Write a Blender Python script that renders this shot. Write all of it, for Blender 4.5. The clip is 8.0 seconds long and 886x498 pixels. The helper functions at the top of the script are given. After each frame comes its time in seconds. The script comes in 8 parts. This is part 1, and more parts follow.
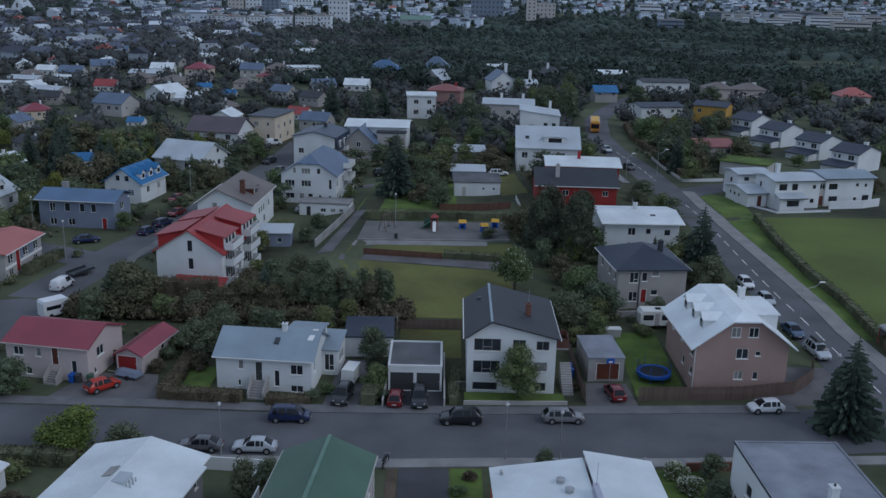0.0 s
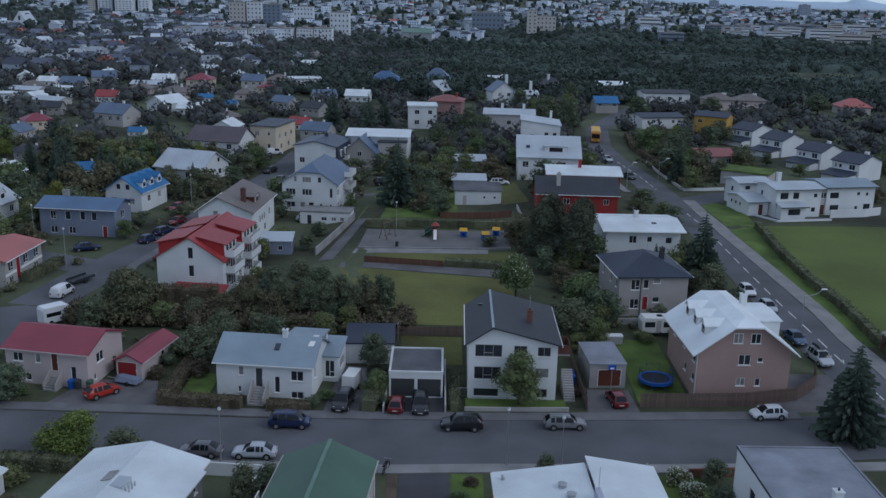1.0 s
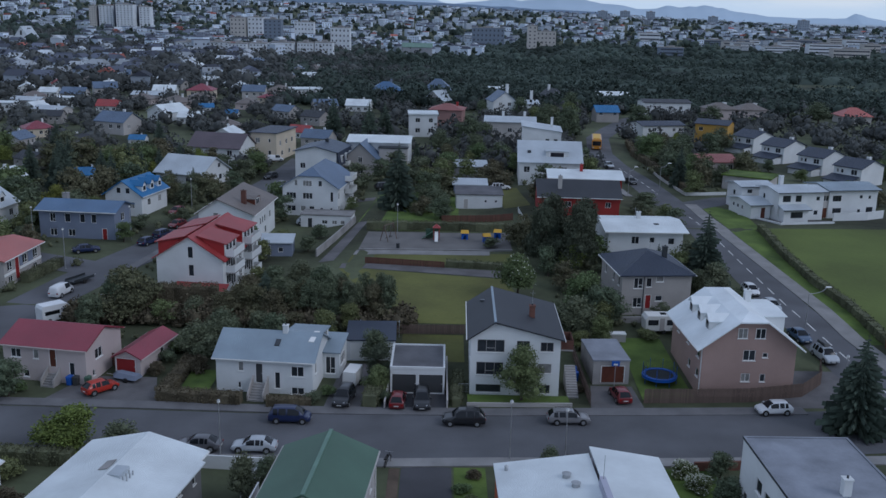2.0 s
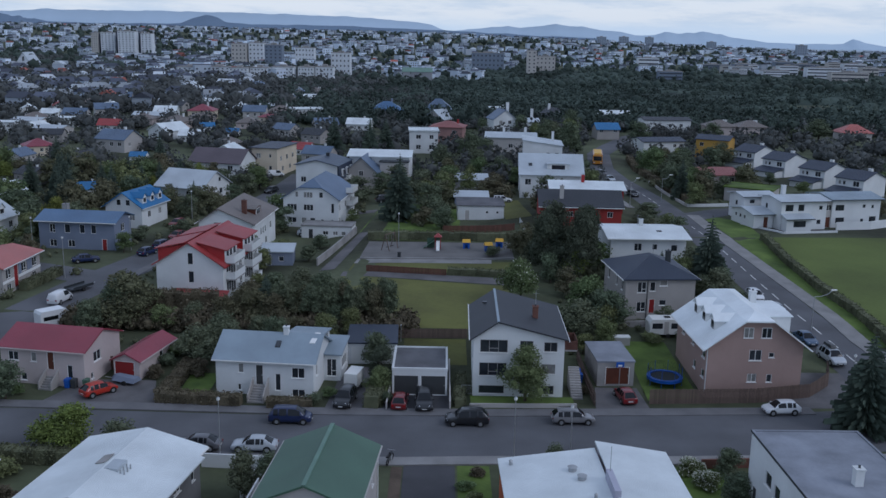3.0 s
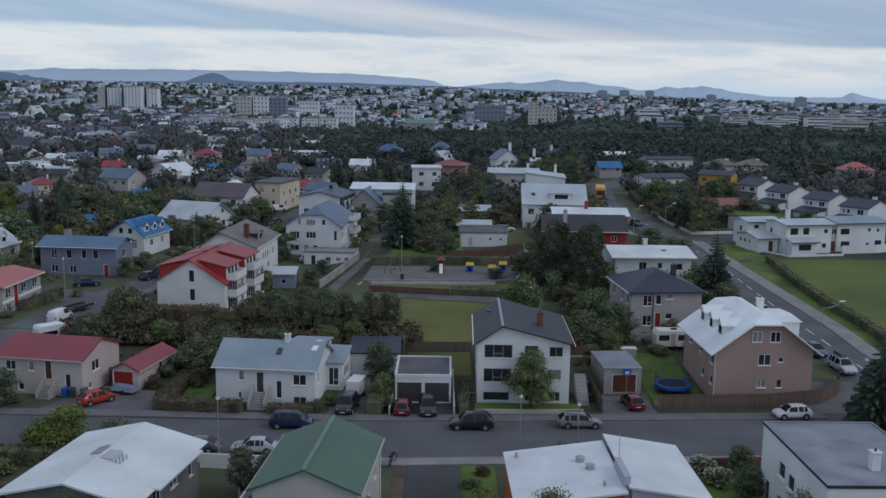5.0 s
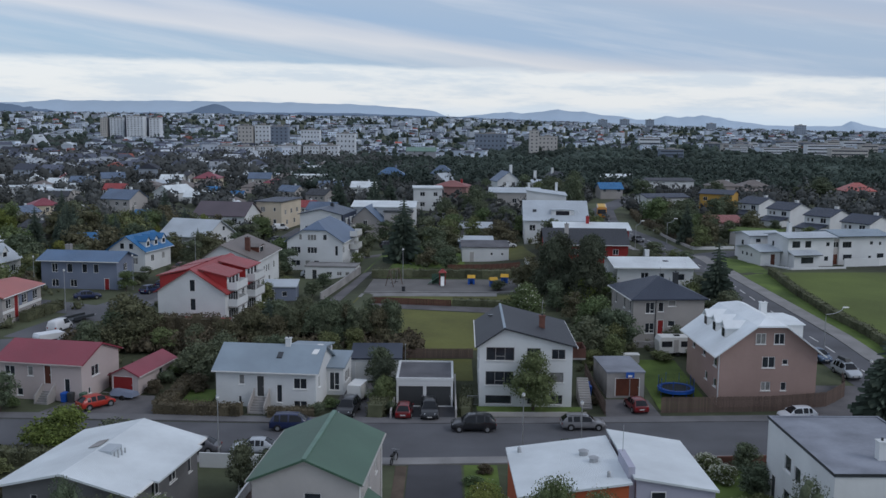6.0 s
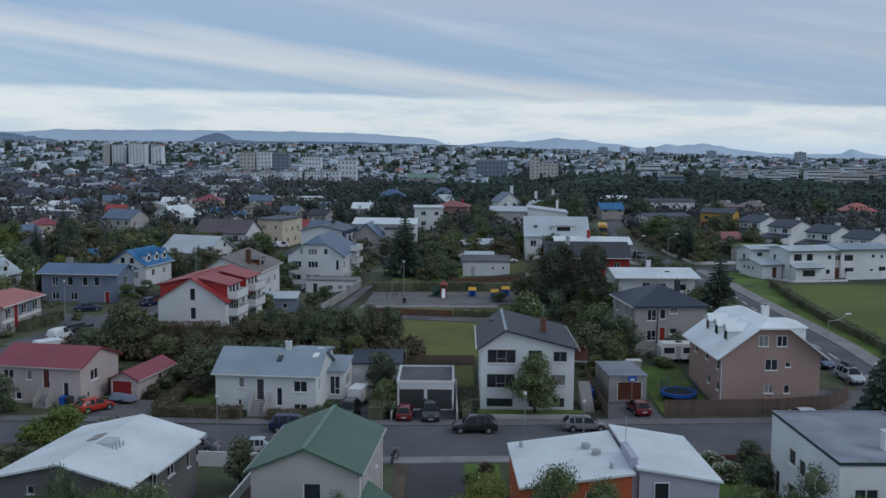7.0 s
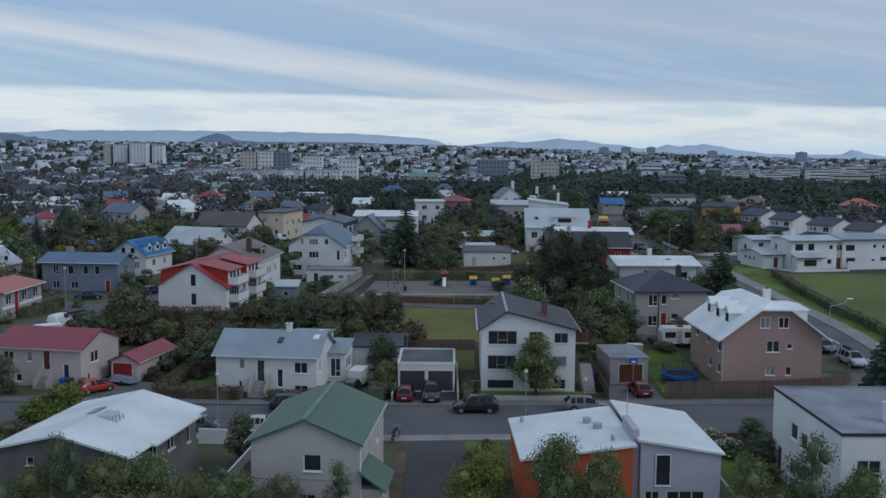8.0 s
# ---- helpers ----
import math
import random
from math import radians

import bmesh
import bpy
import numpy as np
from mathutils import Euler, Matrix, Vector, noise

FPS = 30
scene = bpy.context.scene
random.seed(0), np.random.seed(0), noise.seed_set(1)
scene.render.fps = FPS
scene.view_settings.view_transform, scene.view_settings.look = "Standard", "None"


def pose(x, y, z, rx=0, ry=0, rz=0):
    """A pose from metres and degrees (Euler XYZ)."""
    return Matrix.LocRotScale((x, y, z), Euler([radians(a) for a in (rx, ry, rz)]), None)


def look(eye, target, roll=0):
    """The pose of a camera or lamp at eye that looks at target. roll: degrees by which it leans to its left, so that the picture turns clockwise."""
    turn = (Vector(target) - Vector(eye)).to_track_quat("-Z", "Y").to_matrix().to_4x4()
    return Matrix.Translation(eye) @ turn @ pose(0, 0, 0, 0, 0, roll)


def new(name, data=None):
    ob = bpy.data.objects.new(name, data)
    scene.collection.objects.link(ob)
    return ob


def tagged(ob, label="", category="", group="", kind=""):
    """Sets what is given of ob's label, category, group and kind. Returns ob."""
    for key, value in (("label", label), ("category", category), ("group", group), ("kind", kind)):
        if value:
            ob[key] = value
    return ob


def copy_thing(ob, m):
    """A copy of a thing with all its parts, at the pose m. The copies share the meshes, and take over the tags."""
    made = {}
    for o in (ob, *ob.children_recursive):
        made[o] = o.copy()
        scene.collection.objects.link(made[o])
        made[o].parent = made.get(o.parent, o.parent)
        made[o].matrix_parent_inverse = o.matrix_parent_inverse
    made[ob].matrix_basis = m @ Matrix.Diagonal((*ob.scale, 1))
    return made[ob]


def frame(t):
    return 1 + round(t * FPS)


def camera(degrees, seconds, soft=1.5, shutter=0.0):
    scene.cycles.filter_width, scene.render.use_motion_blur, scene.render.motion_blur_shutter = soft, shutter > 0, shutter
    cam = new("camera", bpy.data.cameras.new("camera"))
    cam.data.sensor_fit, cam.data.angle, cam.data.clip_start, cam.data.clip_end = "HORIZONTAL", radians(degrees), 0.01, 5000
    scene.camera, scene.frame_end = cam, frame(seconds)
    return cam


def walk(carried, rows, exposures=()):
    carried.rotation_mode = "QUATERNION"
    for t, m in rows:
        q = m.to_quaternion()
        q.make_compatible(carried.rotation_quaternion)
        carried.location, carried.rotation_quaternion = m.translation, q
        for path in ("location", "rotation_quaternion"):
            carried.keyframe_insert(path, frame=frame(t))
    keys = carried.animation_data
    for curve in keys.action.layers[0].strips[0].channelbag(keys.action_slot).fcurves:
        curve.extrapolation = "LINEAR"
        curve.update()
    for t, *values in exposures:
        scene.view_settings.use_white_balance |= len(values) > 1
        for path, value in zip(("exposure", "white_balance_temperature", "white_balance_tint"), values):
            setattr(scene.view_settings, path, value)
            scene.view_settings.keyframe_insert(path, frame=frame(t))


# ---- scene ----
cam = camera(50.0, 8.0)
PATH = [
    (0, (0.877, -0.411, 44.292), (0.888, 1.51, 43.736), 1.4),
    (0.5, (0.864, -0.411, 43.874), (0.874, 1.514, 43.331), 1.4),
    (1, (0.857, -0.391, 43.479), (0.866, 1.537, 42.949), 1.4),
    (1.5, (0.83, -0.319, 42.398), (0.838, 1.613, 41.881), 1.4),
    (3, (0.675, -0.047, 37.973), (0.68, 1.903, 37.53), 1.1),
    (3.5, (0.719, 0.03, 36.573), (0.721, 1.986, 36.158), 1.0),
    (4, (0.726, 0.032, 35.174), (0.726, 1.994, 34.788), 0.9),
    (4.5, (0.776, -0.029, 33.886), (0.774, 1.938, 33.527), 0.8),
    (6, (0.868, -0.296, 29.629), (0.86, 1.687, 29.362), 0.5),
    (6.5, (0.89, -0.306, 28.23), (0.881, 1.68, 27.994), 0.4),
    (7, (0.931, -0.43, 26.877), (0.92, 1.559, 26.67), 0.4),
    (7.5, (0.948, -0.401, 25.605), (0.936, 1.588, 25.4), 0.4),
    (8, (0.955, -0.452, 24.829), (0.942, 1.538, 24.624), 0.4),
]
walk(cam, [(t, look(eye, target, roll)) for t, eye, target, roll in PATH], [(0.0, 0.2, 5560, 10), (3.0, 0.3, 5540, 13), (3.5, 0.3, 5560, 12), (4.0, 0.24, 5720, 10), (5.0, 0.28, 5980, 11), (6.0, 0.42, 6100, 12), (6.5, 0.28, 5780, 12), (7.0, 0.28, 5880, 8), (7.5, 0.38, 5880, 11), (8.0, 0.29, 5830, 8)])

# ---- world and light ----
SUN_EL, SUN_AZ = 38.0, 115.0
world = bpy.data.worlds.new("world")
scene.world = world
world.use_nodes = True
wn, wl = world.node_tree.nodes, world.node_tree.links
wn.clear()
w_out = wn.new("ShaderNodeOutputWorld")
w_bg = wn.new("ShaderNodeBackground")
w_bg.inputs["Strength"].default_value = 0.1
w_sky = wn.new("ShaderNodeTexSky")
w_sky.sky_type = "NISHITA"
w_sky.sun_disc = False
w_sky.sun_elevation = radians(SUN_EL)
w_sky.sun_rotation = radians(SUN_AZ)
w_co = wn.new("ShaderNodeTexCoord")
w_sep = wn.new("ShaderNodeSeparateXYZ")
wl.new(w_co.outputs["Generated"], w_sep.inputs[0])


def w_math(op, a, b):
    m = wn.new("ShaderNodeMath")
    m.operation = op
    for i, v in enumerate((a, b)):
        if isinstance(v, (int, float)):
            m.inputs[i].default_value = v
        else:
            wl.new(v, m.inputs[i])
    return m.outputs[0]


# layered overcast: bright cloud gap over the horizon, blue-grey streaky deck above
def w_smooth(v, lo, hi):
    r = wn.new("ShaderNodeMapRange")
    r.interpolation_type = "SMOOTHSTEP"
    r.inputs["From Min"].default_value, r.inputs["From Max"].default_value = lo, hi
    wl.new(v, r.inputs["Value"])
    return r.outputs[0]


def w_blend(fac, a, b):
    m = wn.new("ShaderNodeMixRGB")
    wl.new(fac, m.inputs[0])
    for i, v in ((1, a), (2, b)):
        if isinstance(v, tuple):
            m.inputs[i].default_value = (*v, 1)
        else:
            wl.new(v, m.inputs[i])
    return m.outputs[0]


def w_streaks(kx, kz, slant, scale, detail, rough, off):
    c = wn.new("ShaderNodeCombineXYZ")
    wl.new(w_math("ADD", w_math("MULTIPLY", w_sep.outputs["X"], kx), off), c.inputs[0])
    wl.new(w_math("MULTIPLY", w_sep.outputs["Y"], kx), c.inputs[1])
    wl.new(w_math("MULTIPLY", w_math("ADD", w_sep.outputs["Z"], w_math("MULTIPLY", w_sep.outputs["X"], slant)), kz), c.inputs[2])
    nz = wn.new("ShaderNodeTexNoise")
    nz.inputs["Scale"].default_value, nz.inputs["Detail"].default_value, nz.inputs["Roughness"].default_value = scale, detail, rough
    wl.new(c.outputs[0], nz.inputs["Vector"])
    return nz.outputs["Fac"]


streak = w_streaks(1.5, 17.0, 0.17, 1.0, 6, 0.5, 4.3)
wisps = w_streaks(2.0, 26.0, 0.17, 1.0, 7, 0.6, 9.1)
broad = w_streaks(0.9, 11.0, 0.15, 1.0, 4, 0.5, 2.9)
puffs = w_streaks(9.0, 60.0, 0.02, 1.0, 8, 0.62, 6.4)
# slanting cloud streaks: bluish gaps and cream veils, closing to a grey-lilac sheet higher up
slant = w_math("ADD", w_math("ADD", w_sep.outputs["Z"], w_math("MULTIPLY", w_sep.outputs["X"], 0.12)),
               w_math("ADD", w_math("MULTIPLY", w_math("SUBTRACT", streak, 0.5), 0.07), w_math("MULTIPLY", w_math("SUBTRACT", broad, 0.5), 0.05)))
ramp = wn.new("ShaderNodeValToRGB")
wl.new(w_math("MULTIPLY", slant, 5.0), ramp.inputs[0])
stops = ramp.color_ramp.elements
stops[0].position, stops[0].color = 0.16, (0.33, 0.44, 0.55, 1)
stops[1].position, stops[1].color = 1.0, (0.40, 0.445, 0.52, 1)
for at, tone in ((0.235, (0.35, 0.44, 0.54)), (0.30, (0.60, 0.60, 0.61)), (0.36, (0.52, 0.54, 0.58)), (0.44, (0.30, 0.40, 0.53)), (0.58, (0.345, 0.425, 0.525)), (0.72, (0.42, 0.455, 0.52)), (0.84, (0.37, 0.43, 0.52))):
    e = stops.new(at)
    e.color = (*tone, 1)
deck = w_blend(w_math("MULTIPLY", w_smooth(wisps, 0.48, 0.70), 0.45), ramp.outputs[0], (0.60, 0.61, 0.63))
edge = w_math("ADD", w_math("ADD", w_sep.outputs["Z"], w_math("MULTIPLY", w_sep.outputs["X"], 0.018)),
              w_math("ADD", w_math("MULTIPLY", w_math("SUBTRACT", puffs, 0.5), 0.022), w_math("MULTIPLY", w_math("SUBTRACT", streak, 0.5), 0.02)))
glow = w_blend(w_smooth(puffs, 0.36, 0.58), (0.565, 0.62, 0.66), (0.735, 0.74, 0.715))
low = w_blend(w_smooth(w_math("ADD", w_sep.outputs["Z"], w_math("MULTIPLY", w_math("SUBTRACT", puffs, 0.5), 0.02)), 0.0, 0.022), (0.56, 0.65, 0.72), glow)
deck = w_blend(w_smooth(edge, 0.048, 0.056), low, deck)
w_gain = wn.new("ShaderNodeMixRGB")
w_gain.blend_type = "MULTIPLY"
w_gain.inputs[0].default_value = 1.0
w_gain.inputs[2].default_value = (8.6, 8.6, 8.6, 1)
wl.new(deck, w_gain.inputs[1])
w_mix = wn.new("ShaderNodeMixRGB")
w_mix.inputs[0].default_value = 0.88
wl.new(w_sky.outputs[0], w_mix.inputs[1])
wl.new(w_gain.outputs[0], w_mix.inputs[2])
wl.new(w_mix.outputs[0], w_bg.inputs["Color"])
wl.new(w_bg.outputs[0], w_out.inputs["Surface"])

sun_data = bpy.data.lights.new("sun", "SUN")
sun_data.energy, sun_data.angle, sun_data.color = 0.5, radians(25), (1.0, 0.96, 0.92)
sun = new("sun", sun_data)
sun.matrix_world = look((0, 0, 60), (-math.sin(radians(SUN_AZ)), -math.cos(radians(SUN_AZ)), 60 - math.tan(radians(SUN_EL))))


# ---- materials ----
MATS = {}


def material(name, base, rough=0.8, vary=0.18, scale=0.35, fine=6.0, bump=0.0, metal=0.0, island=0.0, rnd=0.0, tint=None, spec=0.4, ribs=0.0, coat=0.0):
    """Surface with broad stains, fine grain, relief and, if wanted, variation per piece."""
    if name in MATS:
        return MATS[name]
    m = bpy.data.materials.new(name)
    MATS[name] = m
    m.use_nodes = True
    n, l = m.node_tree.nodes, m.node_tree.links
    b = n["Principled BSDF"]
    b.inputs["Roughness"].default_value = rough
    b.inputs["Metallic"].default_value = metal
    b.inputs["Specular IOR Level"].default_value = spec
    b.inputs["Coat Weight"].default_value = coat
    co = n.new("ShaderNodeTexCoord")
    big, small = n.new("ShaderNodeTexNoise"), n.new("ShaderNodeTexNoise")
    for t, s, d in ((big, scale, 5), (small, fine, 4)):
        t.inputs["Scale"].default_value, t.inputs["Detail"].default_value = s, d
        l.new(co.outputs["Object"], t.inputs["Vector"])
    mix = n.new("ShaderNodeMix")
    mix.data_type = "RGBA"
    lo = tuple(max(0.0, v * (1 - vary)) for v in (tint or base))
    hi = tuple(min(1.0, v * (1 + vary)) for v in base)
    mix.inputs["A"].default_value, mix.inputs["B"].default_value = (*lo, 1), (*hi, 1)
    sm = n.new("ShaderNodeMath")
    sm.operation = "MULTIPLY_ADD"
    sm.inputs[1].default_value, sm.inputs[2].default_value = 0.35, -0.12
    l.new(small.outputs["Fac"], sm.inputs[0])
    ad = n.new("ShaderNodeMath")
    ad.operation = "ADD"
    ad.use_clamp = True
    st = n.new("ShaderNodeMapRange")
    st.inputs["From Min"].default_value, st.inputs["From Max"].default_value = 0.3, 0.72
    l.new(big.outputs["Fac"], st.inputs["Value"])
    l.new(st.outputs[0], ad.inputs[0])
    l.new(sm.outputs[0], ad.inputs[1])
    l.new(ad.outputs[0], mix.inputs["Factor"])
    col = mix.outputs["Result"]
    if island or rnd:
        hsv = n.new("ShaderNodeHueSaturation")
        src, amount = (n.new("ShaderNodeNewGeometry").outputs["Random Per Island"], island) if island else (n.new("ShaderNodeObjectInfo").outputs["Random"], rnd)
        mr = n.new("ShaderNodeMapRange")
        mr.inputs["To Min"].default_value, mr.inputs["To Max"].default_value = 1 - amount, 1 + amount
        l.new(src, mr.inputs["Value"])
        l.new(mr.outputs[0], hsv.inputs["Value"])
        if island and rnd:
            oi = n.new("ShaderNodeObjectInfo")
            mh = n.new("ShaderNodeMapRange")
            mh.inputs["To Min"].default_value, mh.inputs["To Max"].default_value = 0.5 - rnd * 0.13, 0.5 + rnd * 0.10
            l.new(oi.outputs["Random"], mh.inputs["Value"])
            l.new(mh.outputs[0], hsv.inputs["Hue"])
        l.new(col, hsv.inputs["Color"])
        col = hsv.outputs[0]
    l.new(col, b.inputs["Base Color"])
    if bump or ribs:
        bp = n.new("ShaderNodeBump")
        bp.inputs["Strength"].default_value, bp.inputs["Distance"].default_value = 0.6, max(bump, 0.02)
        if ribs:
            wv = n.new("ShaderNodeTexWave")
            wv.inputs["Scale"].default_value, wv.inputs["Distortion"].default_value = ribs, 0.0
            wv.bands_direction = "X"
            l.new(co.outputs["Object"], wv.inputs["Vector"])
            l.new(wv.outputs["Fac"], bp.inputs["Height"])
        else:
            l.new(small.outputs["Fac"], bp.inputs["Height"])
        l.new(bp.outputs[0], b.inputs["Normal"])
    return m


def paint_wall(name, base, vary=0.10):
    return material("wall_" + name, base, 0.9, vary, 0.25, 3.0, bump=0.012)


def metal_roof(name, base, rough=0.45, ribs=5.0, vary=0.14):
    return material("roof_" + name, base, rough, vary, 0.22, 2.0, ribs=ribs, bump=0.02, spec=0.5)


M_WHITE = paint_wall("white", (0.68, 0.695, 0.69))
M_OFFWHITE = paint_wall("off_white", (0.45, 0.43, 0.41))
M_CREAM = paint_wall("cream", (0.60, 0.52, 0.40))
M_BEIGE = paint_wall("beige", (0.37, 0.35, 0.33))
M_PINKISH = paint_wall("pale_pink", (0.50, 0.43, 0.41))
M_BROWN = paint_wall("pink_brown", (0.365, 0.258, 0.225))
M_GREY = paint_wall("grey", (0.33, 0.34, 0.36))
M_DGREY = paint_wall("dark_pebbledash", (0.16, 0.16, 0.16), 0.25)
M_BLUEGREY = paint_wall("blue_grey", (0.20, 0.23, 0.30))
M_LILAC = paint_wall("pale_lilac", (0.42, 0.42, 0.50))
M_ORANGE = paint_wall("brick_orange", (0.45, 0.11, 0.045))
M_YELLOW = paint_wall("ochre_yellow", (0.52, 0.31, 0.075))
M_REDWALL = paint_wall("red", (0.28, 0.035, 0.03))
M_CONCRETE = material("concrete", (0.30, 0.29, 0.28), 0.92, 0.25, 0.4, 5, bump=0.01)
M_TRIM = material("white_trim", (0.78, 0.78, 0.76), 0.6, 0.06)
M_REDTRIM = material("red_trim", (0.33, 0.03, 0.03), 0.5, 0.12)
M_DARKTRIM = material("dark_trim", (0.035, 0.04, 0.045), 0.5, 0.2)
M_GLASS = material("window_glass", (0.030, 0.035, 0.042), 0.08, 0.45, 0.6, 1.0, spec=0.5)
M_CURTAIN = material("curtained_glass", (0.25, 0.25, 0.24), 0.15, 0.3, 1.5, 5, spec=0.6)
M_DOOR = material("brown_door", (0.11, 0.035, 0.02), 0.5, 0.2, 1.0)
M_REDDOOR = material("red_door", (0.27, 0.022, 0.022), 0.5, 0.12)
M_GREYDOOR = material("grey_door", (0.055, 0.058, 0.06), 0.5, 0.15)
R_WHITE = metal_roof("white", (0.70, 0.745, 0.755), 0.5)
R_BRIGHT = metal_roof("bright_white", (0.80, 0.84, 0.85), 0.45)
R_SOFTBLUE = metal_roof("soft_blue", (0.06, 0.135, 0.26))
R_RED = metal_roof("red", (0.31, 0.042, 0.042))
R_MAROON = metal_roof("maroon", (0.25, 0.042, 0.062))
R_BLUEGREY = metal_roof("blue_grey", (0.26, 0.32, 0.37))
R_BLUE = metal_roof("bright_blue", (0.025, 0.15, 0.34))
R_SLATE = metal_roof("slate_blue", (0.105, 0.15, 0.225))
R_BLACK = metal_roof("charcoal", (0.035, 0.038, 0.046), 0.55)
R_NAVY = metal_roof("navy", (0.03, 0.04, 0.065), 0.5)
R_GREEN = metal_roof("green", (0.07, 0.135, 0.09), 0.5)
R_BROWN = metal_roof("taupe", (0.17, 0.145, 0.13), 0.55)
R_GREYFELT = material("roof_grey_felt", (0.235, 0.25, 0.285), 0.85, 0.3, 0.3, 4, bump=0.01)
R_DARKFELT = material("roof_dark_felt", (0.12, 0.12, 0.13), 0.85, 0.35, 0.3, 4, bump=0.01)
R_LIGHTGREY = metal_roof("light_grey", (0.47, 0.515, 0.55))
R_FADED = metal_roof("faded_red", (0.27, 0.10, 0.09), 0.6)
R_SALMON = metal_roof("salmon", (0.42, 0.12, 0.10))
M_ASPHALT = material("asphalt", (0.112, 0.114, 0.124), 0.93, 0.22, 0.12, 9, bump=0.006, tint=(0.10, 0.101, 0.108))
M_DARKASPHALT = material("fresh_asphalt", (0.06, 0.06, 0.066), 0.9, 0.25, 0.2, 9, bump=0.006)
M_DRIVE = material("driveway_paving", (0.125, 0.12, 0.122), 0.93, 0.3, 0.3, 7, bump=0.006)
M_PAVE = material("pavement_concrete", (0.24, 0.235, 0.23), 0.93, 0.2, 0.4, 6, bump=0.006)
M_WALK = material("worn_pavement", (0.150, 0.148, 0.152), 0.93, 0.2, 0.4, 6, bump=0.006)
M_LINE = material("road_paint", (0.62, 0.62, 0.60), 0.7, 0.25, 1.0, 8)
M_GRASS = material("lawn_grass", (0.102, 0.148, 0.030), 0.95, 0.35, 0.25, 3.5, bump=0.05, tint=(0.075, 0.12, 0.025))
M_FIELD = material("field_grass", (0.126, 0.132, 0.036), 0.95, 0.35, 0.08, 2.0, bump=0.05, tint=(0.098, 0.095, 0.034))
M_SPORT = material("sports_field_grass", (0.104, 0.134, 0.032), 0.95, 0.28, 0.05, 2.0, bump=0.05, tint=(0.088, 0.108, 0.028))
M_GROUND = material("rough_ground", (0.073, 0.084, 0.045), 0.97, 0.5, 0.05, 0.8, bump=0.08, tint=(0.04, 0.042, 0.022))
M_GRAVEL = material("playground_gravel", (0.15, 0.145, 0.14), 0.95, 0.2, 0.3, 9, bump=0.01)
M_SOIL = material("bare_soil", (0.10, 0.075, 0.055), 0.97, 0.35, 0.5, 5, bump=0.03)
M_FENCE = material("weathered_fence_wood", (0.142, 0.102, 0.084), 0.9, 0.3, 0.8, 8, bump=0.01, rnd=0.15)
M_REDFENCE = material("reddish_fence_wood", (0.13, 0.06, 0.045), 0.9, 0.3, 0.8, 8, rnd=0.15)
M_BARK = material("bark", (0.07, 0.055, 0.042), 0.95, 0.35, 2.0, 9, bump=0.02)
M_LEAF = material("leaves", (0.133, 0.168, 0.072), 0.75, 0.25, 0.5, 3, island=0.32, rnd=0.3, spec=0.25)
M_LEAFDARK = material("dark_leaves", (0.115, 0.138, 0.084), 0.75, 0.25, 0.5, 3, island=0.32, rnd=0.25, spec=0.2)
M_LEAFDEEP = material("deep_green_leaves", (0.072, 0.086, 0.058), 0.78, 0.3, 0.5, 3, island=0.35, rnd=0.2, spec=0.15)
M_LEAFLIGHT = material("yellow_green_leaves", (0.152, 0.178, 0.044), 0.75, 0.3, 0.5, 3, island=0.4, rnd=0.2, spec=0.25)
# far and wood leaves carry the bluish tint of distance haze in their colour
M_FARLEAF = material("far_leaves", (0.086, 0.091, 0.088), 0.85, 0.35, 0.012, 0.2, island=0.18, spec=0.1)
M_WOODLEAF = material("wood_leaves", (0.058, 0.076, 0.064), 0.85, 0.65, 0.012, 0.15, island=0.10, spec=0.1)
M_LEAFBROWN = material("bronze_leaves", (0.127, 0.123, 0.071), 0.75, 0.25, 0.5, 3, island=0.32, rnd=0.25, spec=0.2)
M_NEEDLE = material("needles", (0.064, 0.085, 0.064), 0.8, 0.3, 0.6, 4, island=0.35, spec=0.2)
M_HEDGE = material("hedge_leaves", (0.114, 0.121, 0.071), 0.8, 0.3, 0.6, 4, island=0.32, spec=0.2)
M_HEDGEBROWN = material("brown_hedge_leaves", (0.112, 0.096, 0.063), 0.85, 0.3, 0.6, 4, island=0.32, spec=0.2)
M_BLOSSOM = material("white_blossom", (0.55, 0.56, 0.46), 0.8, 0.2, 2, 6, island=0.2)
M_STEEL = material("galvanised_steel", (0.42, 0.43, 0.44), 0.45, 0.15, 1, 5, metal=0.6)
M_TYRE = material("tyre_rubber", (0.02, 0.02, 0.02), 0.85, 0.2)
M_RIM = material("alloy_rim", (0.42, 0.43, 0.44), 0.35, 0.1, metal=0.7)
M_CARGLASS = material("car_glass", (0.012, 0.014, 0.017), 0.08, 0.2, spec=0.35)
M_BLACKPLASTIC = material("black_plastic", (0.02, 0.02, 0.022), 0.6, 0.2)
M_HEADLIGHT = material("headlight_glass", (0.6, 0.62, 0.65), 0.15, 0.1)
M_TAIL = material("tail_light", (0.30, 0.012, 0.012), 0.2, 0.1)
M_PLATE = material("number_plate", (0.6, 0.6, 0.58), 0.5, 0.05)
M_BLUEPLASTIC = material("blue_plastic", (0.02, 0.10, 0.42), 0.5, 0.1)
M_YELLOWPLASTIC = material("yellow_plastic", (0.65, 0.38, 0.04), 0.5, 0.1)
M_NET = material("dark_netting", (0.03, 0.035, 0.04), 0.9, 0.2)
M_LAMPGLOW = material("lamp_lens", (0.75, 0.75, 0.72), 0.3, 0.05)


